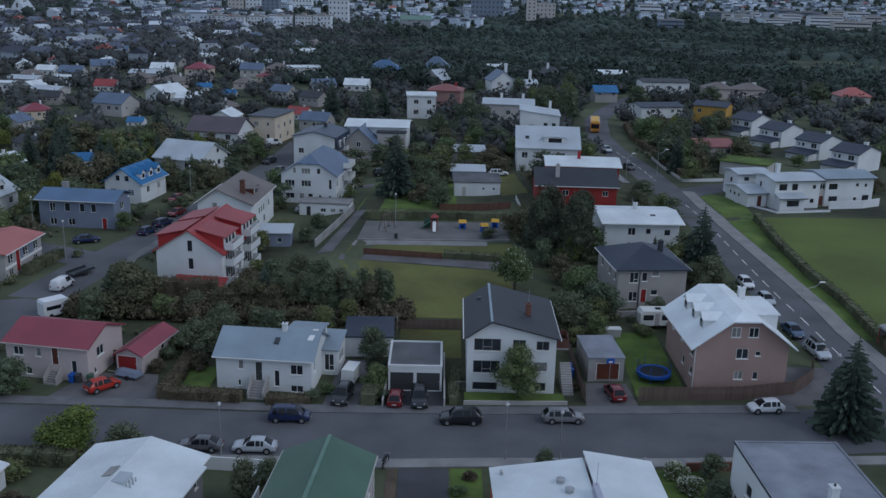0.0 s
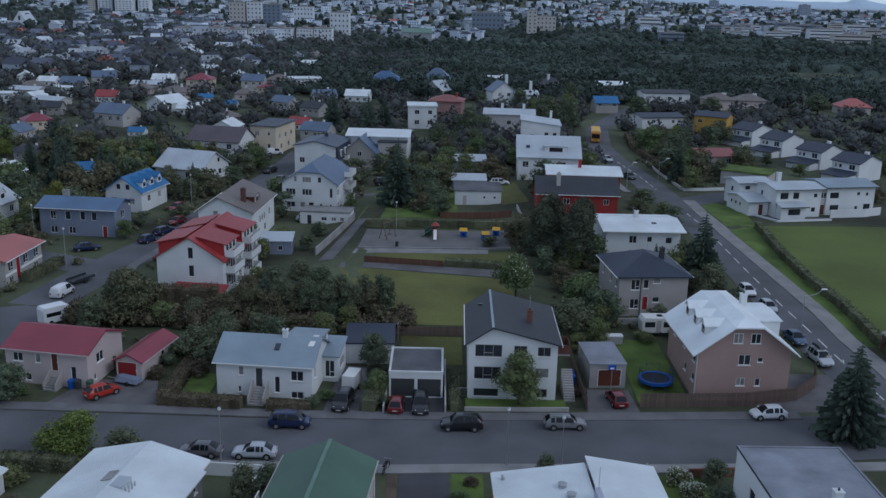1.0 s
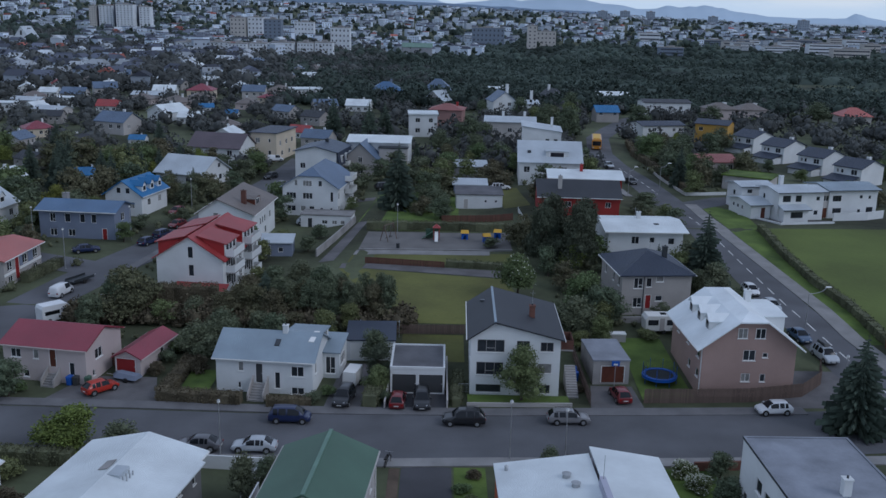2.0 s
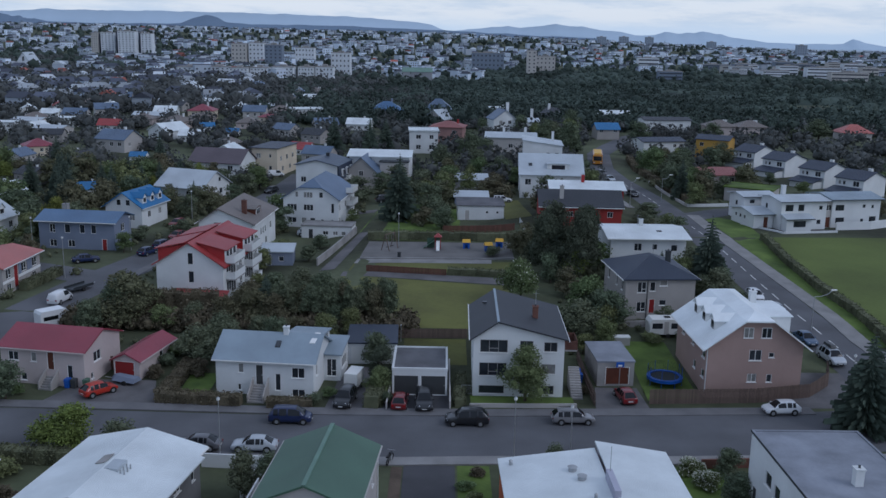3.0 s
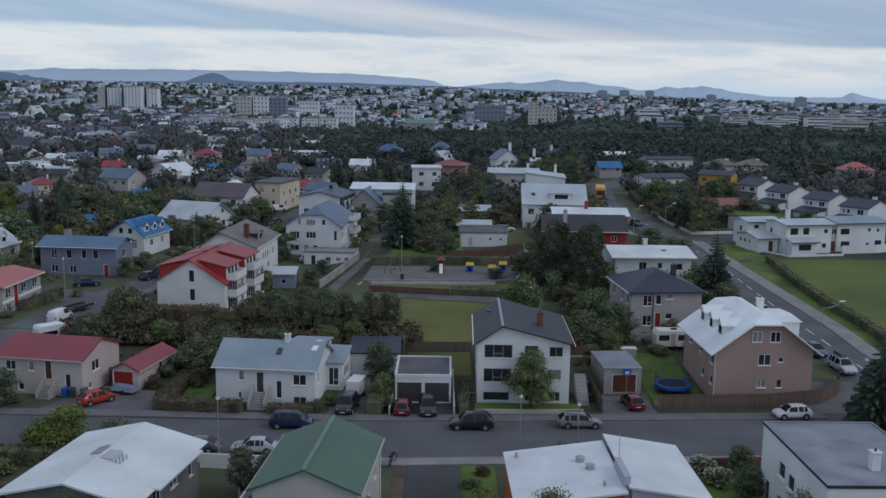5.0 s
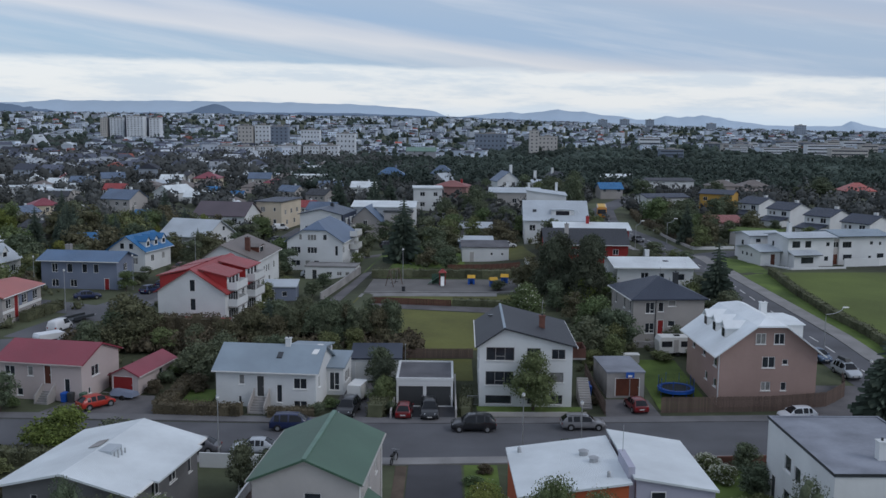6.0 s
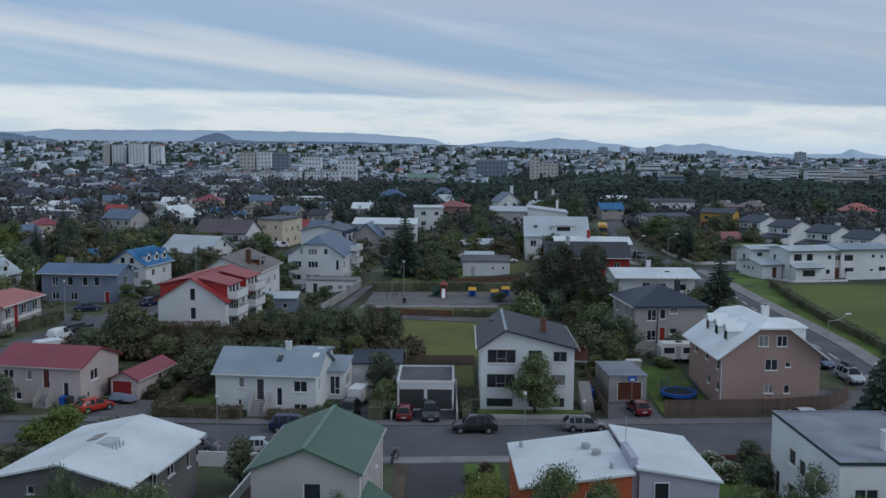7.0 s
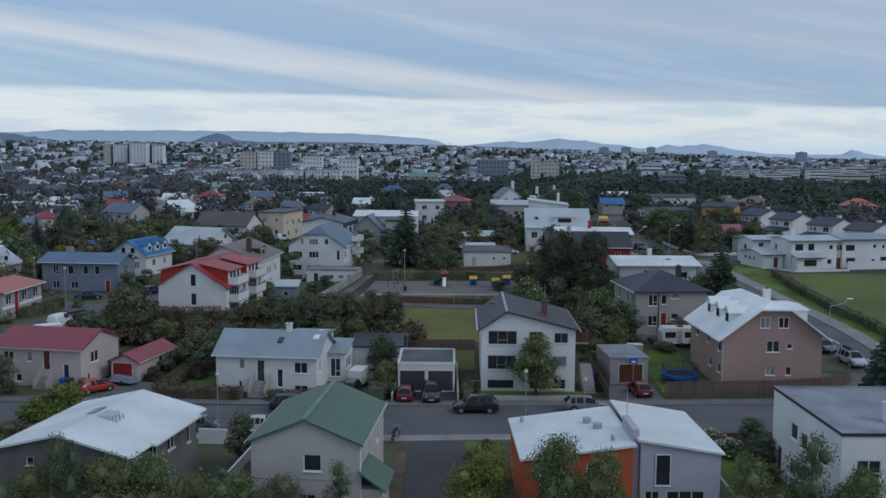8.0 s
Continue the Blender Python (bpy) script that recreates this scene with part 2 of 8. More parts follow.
def car_paint(name, base):
    return material("car_" + name, base, 0.28, 0.06, 0.5, 2, spec=0.5, coat=0.5)


# ---- mesh building ----
class Shape:
    """Vertices and faces gathered for one mesh."""

    def __init__(self):
        self.v, self.f = [], []

    def add(self, pts, faces):
        o = len(self.v)
        self.v.extend(tuple(p) for p in pts)
        self.f.extend(tuple(i + o for i in fc) for fc in faces)
        return self

    def quad(self, a, b, c, d):
        return self.add((a, b, c, d), ((0, 1, 2, 3),))

    def box(self, x0, y0, z0, x1, y1, z1, bottom=True):
        p = [(x0, y0, z0), (x1, y0, z0), (x1, y1, z0), (x0, y1, z0), (x0, y0, z1), (x1, y0, z1), (x1, y1, z1), (x0, y1, z1)]
        f = [(4, 5, 6, 7), (0, 1, 5, 4), (1, 2, 6, 5), (2, 3, 7, 6), (3, 0, 4, 7)]
        return self.add(p, f + ([(3, 2, 1, 0)] if bottom else []))

    def prism(self, low, high):
        """Closed solid between two rings of the same length."""
        k = len(low)
        f = [(i, (i + 1) % k, k + (i + 1) % k, k + i) for i in range(k)]
        return self.add(list(low) + list(high), f + [tuple(range(k - 1, -1, -1)), tuple(range(k, 2 * k))])

    def tube(self, p0, p1, r0, r1=None, n=8):
        r1 = r0 if r1 is None else r1
        a, b = Vector(p0), Vector(p1)
        d = (b - a).normalized()
        u = d.orthogonal().normalized()
        w = d.cross(u)
        ring = [(math.cos(2 * math.pi * i / n), math.sin(2 * math.pi * i / n)) for i in range(n)]
        return self.prism([a + (u * c + w * s) * r0 for c, s in ring], [b + (u * c + w * s) * r1 for c, s in ring])

    def slab(self, pts, thick):
        """A sheet with a thickness below it."""
        return self.prism([(x, y, z - thick) for x, y, z in pts], list(pts))

    def mesh(self, name, smooth=False):
        me = bpy.data.meshes.new(name)
        me.from_pydata([tuple(p) for p in self.v], [], self.f)
        if smooth:
            me.shade_smooth()
        me.update()
        return me


def fix(me):
    bm = bmesh.new()
    bm.from_mesh(me)
    bmesh.ops.recalc_face_normals(bm, faces=bm.faces)
    bm.to_mesh(me)
    bm.free()
    return me


def part(name, sh, mat, parent=None, label="", smooth=False, kind="", recalc=False):
    me = sh if isinstance(sh, bpy.types.Mesh) else sh.mesh(name, smooth)
    if recalc:
        fix(me)
    if not me.materials:
        me.materials.append(mat)
    ob = new(name, me)
    if parent is not None:
        ob.parent = parent
    return tagged(ob, label=label, kind=kind)


def thing(name, label, category, m=None, group="", kind=""):
    ob = new(name)
    ob.empty_display_size = 0.3
    if m is not None:
        ob.matrix_basis = m
    return tagged(ob, label, category, group, kind)


def solo(name, sh, mat, label, category, m=None, group="", kind="", smooth=False, recalc=False):
    ob = part(name, sh, mat, None, "", smooth, "", recalc)
    if m is not None:
        ob.matrix_basis = m
    return tagged(ob, label, category, group, kind)


# ---- terrain ----
KNOT_Y = [-150, 60, 98, 120, 163, 200, 330, 600, 900, 1110, 1300]
KNOT_Z = [0, 0, 0, 1.6, 3.85, 3.8, 4, 0, -12, -20, -12]
KNOT_WEST = [0, 0, 0, 1.45, 2.9, 3.1, 4, 0, -12, -20, -12]
KNOT_HOLLOW = [0, 0, 0, 1.3, 1.1, 1.9, 4, 0, -12, -20, -12]
RIDGE_X = [-2000, -1000, 0, 500, 900, 2000]
RIDGE_Z = [36, 36, 30, 16, 3, 0]


def ground_z(x, y):
    west = min(1.0, max(0.0, (25 - x) / 15))
    z = float(np.interp(y, KNOT_Y, KNOT_Z)) * (1 - west) + float(np.interp(y, KNOT_Y, KNOT_WEST)) * west
    hollow = min(1.0, max(0.0, (-12 - x) / 8))
    z += (float(np.interp(y, KNOT_Y, KNOT_HOLLOW)) - z) * hollow
    z += 1.7 * math.exp(-(x - 27) ** 2 / 120 - (y - 178) ** 2 / 160)
    if y > 330 and x < -60:
        z *= 1 - 0.75 * min(1.0, (-60 - x) / 120)
    if y > 1300:
        s = min(1.0, (y - 1300) / 1200)
        s = s * s * (3 - 2 * s)
        z += (float(np.interp(x, RIDGE_X, RIDGE_Z)) - z) * s
        if y > 2700:
            z += (-6 - z) * min(1.0, (y - 2700) / 1500)
    return z

# ---- ground, roads, lawns ----
def ground_sheet():
    ys = list(range(-120, 60, 20)) + sorted(set(range(60, 340, 4)) | {98, 163, 330}) + list(range(340, 1400, 40)) + list(range(1400, 4960, 120))
    xs = list(range(-2600, -300, 100)) + list(range(-300, -30, 15)) + list(range(-30, 60, 2)) + list(range(60, 300, 15)) + list(range(300, 2601, 100))
    sh = Shape()
    sh.v = [(x, y, ground_z(x, y)) for y in ys for x in xs]
    k = len(xs)
    sh.f = [(j * k + i, j * k + i + 1, (j + 1) * k + i + 1, (j + 1) * k + i) for j in range(len(ys) - 1) for i in range(k - 1)]
    solo("ground", sh, M_GROUND, "rough dark green ground of gardens and scrub", "ground", kind="structure")


def patch(name, pts, mat, label, category="ground", lift=0.03, step=4.0):
    """A sheet over the terrain whose outline is a quad strip of left and right points."""
    sh = Shape()
    rows = []
    for (a, b), (c, d) in zip(pts, pts[1:]):
        n = max(1, int(max(math.dist(a, c), math.dist(b, d)) / step))
        for i in range(n):
            t = i / n
            rows.append(((a[0] + (c[0] - a[0]) * t, a[1] + (c[1] - a[1]) * t), (b[0] + (d[0] - b[0]) * t, b[1] + (d[1] - b[1]) * t)))
    rows.append(pts[-1])
    m = max(1, int(max(math.dist(a, b) for a, b in rows) / step))
    for a, b in rows:
        for i in range(m + 1):
            t = i / m
            x, y = a[0] + (b[0] - a[0]) * t, a[1] + (b[1] - a[1]) * t
            sh.v.append((x, y, ground_z(x, y) + lift))
    k = m + 1
    for j in range(len(rows) - 1):
        for i in range(m):
            sh.f.append((j * k + i, j * k + i + 1, (j + 1) * k + i + 1, (j + 1) * k + i))
    me = sh.mesh(name)
    bm = bmesh.new()
    bm.from_mesh(me)
    bmesh.ops.recalc_face_normals(bm, faces=bm.faces)
    if sum(f.normal.z for f in bm.faces) < 0:
        bmesh.ops.reverse_faces(bm, faces=bm.faces)
    bm.to_mesh(me)
    bm.free()
    return solo(name, me, mat, label, category, kind="structure")


def rect(x0, y0, x1, y1):
    return [((x0, y0), (x1, y0)), ((x0, y1), (x1, y1))]


def ribbon(line, w0, w1):
    """Left and right points of a band beside a centre line."""
    out = []
    for i, (x, y) in enumerate(line):
        a, b = line[max(0, i - 1)], line[min(len(line) - 1, i + 1)]
        dx, dy = b[0] - a[0], b[1] - a[1]
        k = math.hypot(dx, dy)
        nx, ny = dy / k, -dx / k
        out.append(((x + nx * w0, y + ny * w0), (x + nx * w1, y + ny * w1)))
    return out


def raised(name, line, w0, w1, height, mat, label, category="pavement"):
    """A kerbed band: top sheet and both upright edges."""
    sh = Shape()
    rows = []
    dense = []
    for a, b in zip(line, line[1:]):
        n = max(1, int(math.dist(a, b) / 4))
        dense += [(a[0] + (b[0] - a[0]) * i / n, a[1] + (b[1] - a[1]) * i / n) for i in range(n)]
    dense.append(line[-1])
    for a, b in ribbon(dense, w0, w1):
        za, zb = ground_z(*a), ground_z(*b)
        rows.append([(a[0], a[1], za - 0.1), (a[0], a[1], za + height), (b[0], b[1], zb + height), (b[0], b[1], zb - 0.1)])
    for r, s in zip(rows, rows[1:]):
        for i in range(3):
            sh.quad(r[i], r[i + 1], s[i + 1], s[i])
    me = fix(sh.mesh(name))
    return solo(name, me, mat, label, category, kind="structure")


ground_sheet()
STREET = [(-140, 86.0), (-60, 85.6), (-40, 85.4), (-18, 84.9), (5, 85.6), (20, 86.4), (38, 88.0), (46, 89.0)]
MAIN = [(52.5, 60), (51.2, 98), (50.2, 108), (48.8, 125), (48.2, 140), (47.6, 161), (46.4, 182), (45.6, 205), (43.2, 230), (43.0, 250), (47.0, 280), (54, 300), (66, 330), (95, 380)]
WEST = [(-60, 88), (-56, 103), (-52.5, 121), (-50.2, 135), (-46.0, 152), (-42.6, 168), (-38.6, 190), (-35.0, 212), (-33.0, 238)]
SIDE = [(47.4, 181), (58, 189), (72, 193), (110, 196)]
patch("road", ribbon(STREET, -5.0, 4.9), M_ASPHALT, "worn grey asphalt residential street", "road", 0.03)
patch("road", ribbon(MAIN, -3.6, 3.0), M_ASPHALT, "grey asphalt main road with dashed centre line", "road", 0.045)
patch("road", ribbon(WEST, -4.2, 4.0), M_ASPHALT, "grey asphalt side street between houses", "road", 0.045)
patch("road", ribbon(SIDE, -3.2, 3.2), M_ASPHALT, "short asphalt side street off the main road", "road", 0.06)
patch("road", ribbon([(-51.7, 138.1), (-68, 145.3), (-104.2, 156.3)], -3.4, 3.4), M_ASPHALT, "asphalt side street joining at the crossing", "road", 0.06)
raised("pavement", [(-50, 91.6), (-28, 91.3), (-12, 90.9), (6, 91.3), (22, 92.2), (40, 93.4)], -0.9, 0.9, 0.13, M_WALK, "narrow worn concrete pavement along the street")
raised("pavement", [(-60, 80.2), (-38, 79.8), (-3, 79.6), (6, 80.2), (22, 80.8), (46, 82.4)], -0.8, 0.8, 0.13, M_PAVE, "narrow concrete pavement along the street")
raised("pavement", [(55.2, 96), (54.5, 106), (53.5, 114), (53.3, 123.5), (52.4, 134.7), (51.3, 148), (50.4, 158.6), (50.0, 172), (50.2, 184)], -1.2, 1.2, 0.13, M_PAVE, "wide pale concrete pavement beside the main road")
raised("pavement", [(-44.6, 118), (-45.9, 139.3), (-42.8, 161.3), (-39.3, 178.3), (-34.9, 199.3)], -0.8, 0.8, 0.13, M_WALK, "narrow pavement beside the side street")
raised("pavement", [(39.2, 190), (38.3, 205), (36.9, 230), (37, 250)], -0.8, 0.8, 0.13, M_PAVE, "narrow pavement beside the main road")


def dashes(name, line, period, length, half, label):
    road_line = thing(name, label, "road marking", kind="structure")
    run = []
    for a, b in zip(line, line[1:]):
        n = int(math.dist(a, b) / 0.5)
        run += [(a[0] + (b[0] - a[0]) * i / n, a[1] + (b[1] - a[1]) * i / n) for i in range(n)]
    per, on = int(period / 0.5), int(length / 0.5)
    for s in range(0, len(run) - on, per):
        a, b = run[s], run[s + on]
        dx, dy = (b[0] - a[0]), (b[1] - a[1])
        m = math.hypot(dx, dy)
        nx, ny = dy / m * half, -dx / m * half
        q = [(a[0] - nx, a[1] - ny), (a[0] + nx, a[1] + ny), (b[0] + nx, b[1] + ny), (b[0] - nx, b[1] - ny)]
        sh = Shape().slab([(x, y, ground_z(x, y) + 0.062) for x, y in q], 0.012)
        part("dash", sh, M_LINE, road_line, recalc=True)


dashes("centre_line", [p for p in MAIN if 95 < p[1] < 240], 4.5, 2.5, 0.08, "dashed white painted centre line")
dashes("street_line", [(-95, 86.0), (-44, 85.3)], 9.0, 6.5, 0.08, "long white painted street line dashes")

LAWN = "mown green garden lawn"
patch("lawn", rect(-27.0, 93.4, -23.8, 101), M_GRASS, LAWN, "lawn")
patch("lawn", rect(-3.6, 104.5, 4.0, 112.4), M_FIELD, "rough yellow-green back lawn", "lawn")
patch("lawn", [((23.2, 95.6), (29.0, 96.6)), ((23.4, 112.5), (28.6, 112.5))], M_GRASS, LAWN, "lawn")
patch("lawn", [((-5.5, 116), (14.0, 116)), ((-14.5, 139.0), (10.5, 134.5))], M_FIELD, "open patchy yellow-green grass field", "lawn", 0.035)
patch("lawn", [((-13.5, 142), (13.0, 140.0)), ((-12.8, 147.5), (13.0, 147.5))], M_FIELD, "strip of grass before the playground", "lawn", 0.035)
patch("footpath", [((-14.5, 139.2), (11.5, 134.8)), ((-14.2, 141.6), (13.0, 138.2))], M_DRIVE, "worn gravel footpath", "path", 0.05)
patch("playground_ground", [((-12.4, 148.5), (12.6, 149.5)), ((-11.6, 159.5), (12.6, 160.0))], M_GRAVEL, "grey gravel playground surface", "playground", 0.05)
patch("footpath", [((-13.0, 145.9), (8.8, 146.6)), ((-12.6, 148.4), (8.9, 148.9))], M_PAVE, "pale paved strip along the playground", "path", 0.07)
patch("lawn", [((-15, 160.5), (4, 161.0)), ((-11, 195), (4.5, 195))], M_GRASS, LAWN, "lawn", 0.03)
patch("driveway", [((-17.5, 186.5), (-17.0, 189.5)), ((-4.0, 184.5), (-3.5, 187.0))], M_DRIVE, "paved lane behind the apartment houses", "driveway", 0.05)
patch("lawn", [((13, 178), (18, 178)), ((12, 200), (17, 200))], M_FIELD, "patchy lawn beside the hut", "lawn", 0.03)
patch("lawn", [((54.8, 112), (57.4, 112)), ((52.6, 148), (56.2, 148)), ((51.8, 160), (57.6, 164)), ((51.6, 186), (58.5, 178))], M_GRASS, "bright grass verge beside the pavement", "lawn", 0.03)
patch("lawn", [((57.4, 100), (160, 96)), ((56.2, 140), (160, 140)), ((57.6, 164), (160, 170))], M_SPORT, "broad open sports field of short grass", "lawn", 0.06)
patch("driveway", [((-40.5, 92.2), (-28.6, 92.2)), ((-38.0, 98.8), (-30.4, 98.8))], M_DRIVE, "grey paved driveway", "driveway", 0.035)
patch("driveway", [((-11.0, 91.8), (-7.2, 91.8)), ((-10.2, 103.5), (-6.4, 103.5))], M_DRIVE, "grey paved driveway", "driveway", 0.035)
patch("driveway", rect(-5.0, 91.8, 2.0, 96.2), M_DARKASPHALT, "dark asphalt forecourt before the garages", "driveway", 0.035)
patch("driveway", [((17.2, 93.0), (22.9, 93.2)), ((18.0, 99.0), (22.6, 99.0))], M_DRIVE, "grey paved driveway", "driveway", 0.035)
patch("driveway", rect(-2.3, 56, 2.3, 79.0), M_DARKASPHALT, "dark asphalt driveway between two houses", "driveway", 0.035)
patch("driveway", [((35.0, 94.0), (52, 94.6)), ((41.5, 104), (48, 104))], M_DRIVE, "paved parking area at the corner", "driveway", 0.028)
patch("soil_strip", rect(-3.4, 60, -2.4, 78.6), M_SOIL, "strip of bare brown soil", "soil", 0.03)
patch("lawn", rect(2.5, 66, 5.4, 79.0), M_GRASS, LAWN, "lawn", 0.03)
patch("lawn", rect(21.4, 58, 26.4, 79.5), M_GRASS, LAWN, "lawn", 0.03)

# ---- houses ----
def side_point(side, L, W, u, d, z):
    return {"F": (u, -W / 2 - d, z), "B": (u, W / 2 + d, z), "L": (-L / 2 - d, u, z), "R": (L / 2 + d, u, z), "T": (u, z, d)}[side]


def side_box(sh, side, L, W, u0, u1, d0, d1, z0, z1):
    a, b = side_point(side, L, W, u0, d0, z0), side_point(side, L, W, u1, d1, z1)
    lo, hi = [min(p, q) for p, q in zip(a, b)], [max(p, q) for p, q in zip(a, b)]
    return sh.box(*lo, *hi)


def wall_side(sh, side, L, W, h, holes, depth=0.14):
    """One wall with its openings and their reveals."""
    half = (L if side in "FB" else W) / 2
    us = sorted({-half, half, *[v for u, z, w, k in holes for v in (u - w / 2, u + w / 2)]})
    zs = sorted({-0.6, h, *[v for u, z, w, k in holes for v in (z, z + k)]})
    for a, b in zip(us, us[1:]):
        for c, d in zip(zs, zs[1:]):
            mu, mz = (a + b) / 2, (c + d) / 2
            if any(abs(mu - u) < w / 2 and z < mz < z + k for u, z, w, k in holes):
                continue
            sh.quad(*[side_point(side, L, W, p, 0, q) for p, q in ((a, c), (b, c), (b, d), (a, d))])
    for u, z, w, k in holes:
        c = [(u - w / 2, z), (u + w / 2, z), (u + w / 2, z + k), (u - w / 2, z + k)]
        for (p, q), (r, s) in zip(c, c[1:] + c[:1]):
            sh.quad(side_point(side, L, W, p, 0, q), side_point(side, L, W, r, 0, s), side_point(side, L, W, r, -depth, s), side_point(side, L, W, p, -depth, q))


def frame_plate(side, L, W, us, zs, holes, d0, d1):
    """One connected frame: a grid of bars round the open cells."""
    sh = Shape()
    nu, nz = len(us), len(zs)
    sh.v = [side_point(side, L, W, u, d, z) for d in (d0, d1) for z in zs for u in us]
    k = nu * nz
    solid = {(i, j) for i in range(nu - 1) for j in range(nz - 1)} - set(holes)
    for i, j in solid:
        q = (j * nu + i, j * nu + i + 1, (j + 1) * nu + i + 1, (j + 1) * nu + i)
        sh.f += [tuple(p + k for p in q), q[::-1]]
        for (a, b), (di, dj) in (((q[0], q[1]), (0, -1)), ((q[1], q[2]), (1, 0)), ((q[2], q[3]), (0, 1)), ((q[3], q[0]), (-1, 0))):
            if (i + di, j + dj) not in solid:
                sh.f.append((a, b, b + k, a + k))
    return sh


def add_window(ob, side, L, W, u, z, w, k, split=1, frame=None, pane=None, flush=False, sill=False):
    """Frame with mullions, and its pane as a part of it."""
    d = 0.03 if flush else -0.08
    t = 0.055
    us = [u - w / 2]
    for i in range(split):
        a, b = u - w / 2 + w * i / split, u - w / 2 + w * (i + 1) / split
        us += [a + (t if i == 0 else t / 2), b - (t if i == split - 1 else t / 2)]
    us.append(u + w / 2)
    tall = split > 1 and k > 1.2
    zs = [z, z + t] + ([z + k * 0.3, z + k * 0.3 + t] if tall else []) + [z + k - t, z + k]
    holes = []
    for i in range(split):
        c = 1 + 2 * i
        holes.append((c, 1))
        if tall:
            holes.append((c, 3))
            if i % 3 != 1:
                holes.append((c, 2))
    win = part("window", frame_plate(side, L, W, us, zs, holes, d - 0.05, d + 0.04), frame or M_TRIM, ob, recalc=True)
    part("pane", side_box(Shape(), side, L, W, u - w / 2 + 0.02, u + w / 2 - 0.02, d - 0.03, d - 0.005, z + 0.02, z + k - 0.02), pane or M_GLASS, win)
    if sill:
        part("sill", side_box(Shape(), side, L, W, u - w / 2 - 0.06, u + w / 2 + 0.06, 0.0, 0.08, z - 0.07, z), M_TRIM, win)
    return win


def add_door(ob, side, L, W, u, z, w, k, mat, name="door", flush=False):
    d = 0.0 if flush else -0.08
    dr = part(name, side_box(Shape(), side, L, W, u - w / 2, u + w / 2, d - 0.03, d + 0.03, z, z + k), mat, ob)
    sh = Shape()
    for p in (u - w / 2, u + w / 2 - 0.07):
        side_box(sh, side, L, W, p, p + 0.07, d + 0.03, d + 0.07, z, z + k)
    side_box(sh, side, L, W, u - w / 2, u + w / 2, d + 0.03, d + 0.07, z + k - 0.07, z + k)
    part("door_frame", sh, M_TRIM, dr)
    part("handle", side_box(Shape(), side, L, W, u + w / 2 - 0.2, u + w / 2 - 0.1, d + 0.03, d + 0.09, z + k * 0.45, z + k * 0.5), M_STEEL, dr)
    return dr


def swap(sh):
    sh.v = [(y, x, z) for x, y, z in sh.v]
    return sh


def roof_shape(kind, L, W, h, rise, over, thick=0.16, off=0.0, clip=0.0, cap=None):
    """Roof with the ridge along x; returns the roof, and the gable walls below it."""
    sh, gab = Shape(), Shape()
    s = rise / (W / 2)
    ex, ey, ez = L / 2 + over, W / 2 + over, h - over * s
    if kind == "gable":
        e0, e1 = [h - over * rise / (W / 2 + q * off) for q in (1, -1)]
        ring = [(-ey, e0), (off, h + rise), (ey, e1), (ey, e1 + thick), (off, h + rise + thick), (-ey, e0 + thick)]
        sh.prism([(-ex, p, q) for p, q in ring], [(ex, p, q) for p, q in ring])
        for q in (-1, 1):
            gab.add([(q * L / 2, -W / 2, h), (q * L / 2, W / 2, h), (q * L / 2, off, h + rise)], [(0, 1, 2)])
    elif kind == "hip":
        r = L / 2 - W / 2 if L > W * 1.05 else L * 0.04
        zt = h + rise + thick
        c = [(-ex, -ey, ez + thick), (ex, -ey, ez + thick), (ex, ey, ez + thick), (-ex, ey, ez + thick), (-r, 0, zt), (r, 0, zt)]
        low = [(x, y, z - thick) for x, y, z in c[:4]]
        sh.add(c + low, [(0, 1, 5, 4), (1, 2, 5), (2, 3, 4, 5), (3, 0, 4), (6, 7, 1, 0), (7, 8, 2, 1), (8, 9, 3, 2), (9, 6, 0, 3), (9, 8, 7, 6)])
    elif kind == "halfhip":
        zc = h + rise * (1 - clip)
        yc = W / 2 * clip
        xr = L / 2 - yc * 0.9
        c = [(-ex, -ey, ez), (ex, -ey, ez), (ex, -yc, zc), (ex, yc, zc), (ex, ey, ez), (-ex, ey, ez), (-ex, yc, zc), (-ex, -yc, zc), (xr, 0, h + rise), (-xr, 0, h + rise)]
        if cap is not None:
            c[8:] = [(p, q, zc + cap) for p, q, r in c[8:]]
        faces = [(0, 1, 2, 7), (7, 2, 8, 9), (4, 5, 6, 3), (3, 6, 9, 8), (2, 3, 8), (6, 7, 9)]
        sh.add([(x, y, z + thick) for x, y, z in c] + c, faces + [tuple(p + 10 for p in f[::-1]) for f in faces] + [(i, (i + 1) % 8, (i + 1) % 8 + 10, i + 10) for i in range(8)])
        for q in (-1, 1):
            gab.add([(q * L / 2, -W / 2, h), (q * L / 2, W / 2, h), (q * L / 2, yc, zc), (q * L / 2, -yc, zc)], [(0, 1, 2, 3)])
    elif kind == "shed":
        sh.slab([(-ex, -ey, ez + thick), (ex, -ey, ez + thick), (ex, ey, h + rise + over * s / 2 + thick), (-ex, ey, h + rise + over * s / 2 + thick)], thick)
        for q in (-1, 1):
            gab.add([(q * L / 2, -W / 2, h), (q * L / 2, W / 2, h), (q * L / 2, W / 2, h + rise)], [(0, 1, 2)])
        gab.quad((-L / 2, W / 2, h), (L / 2, W / 2, h), (L / 2, W / 2, h + rise), (-L / 2, W / 2, h + rise))
    else:
        sh.box(-ex, -ey, h, ex, ey, h + thick)
    return sh, gab


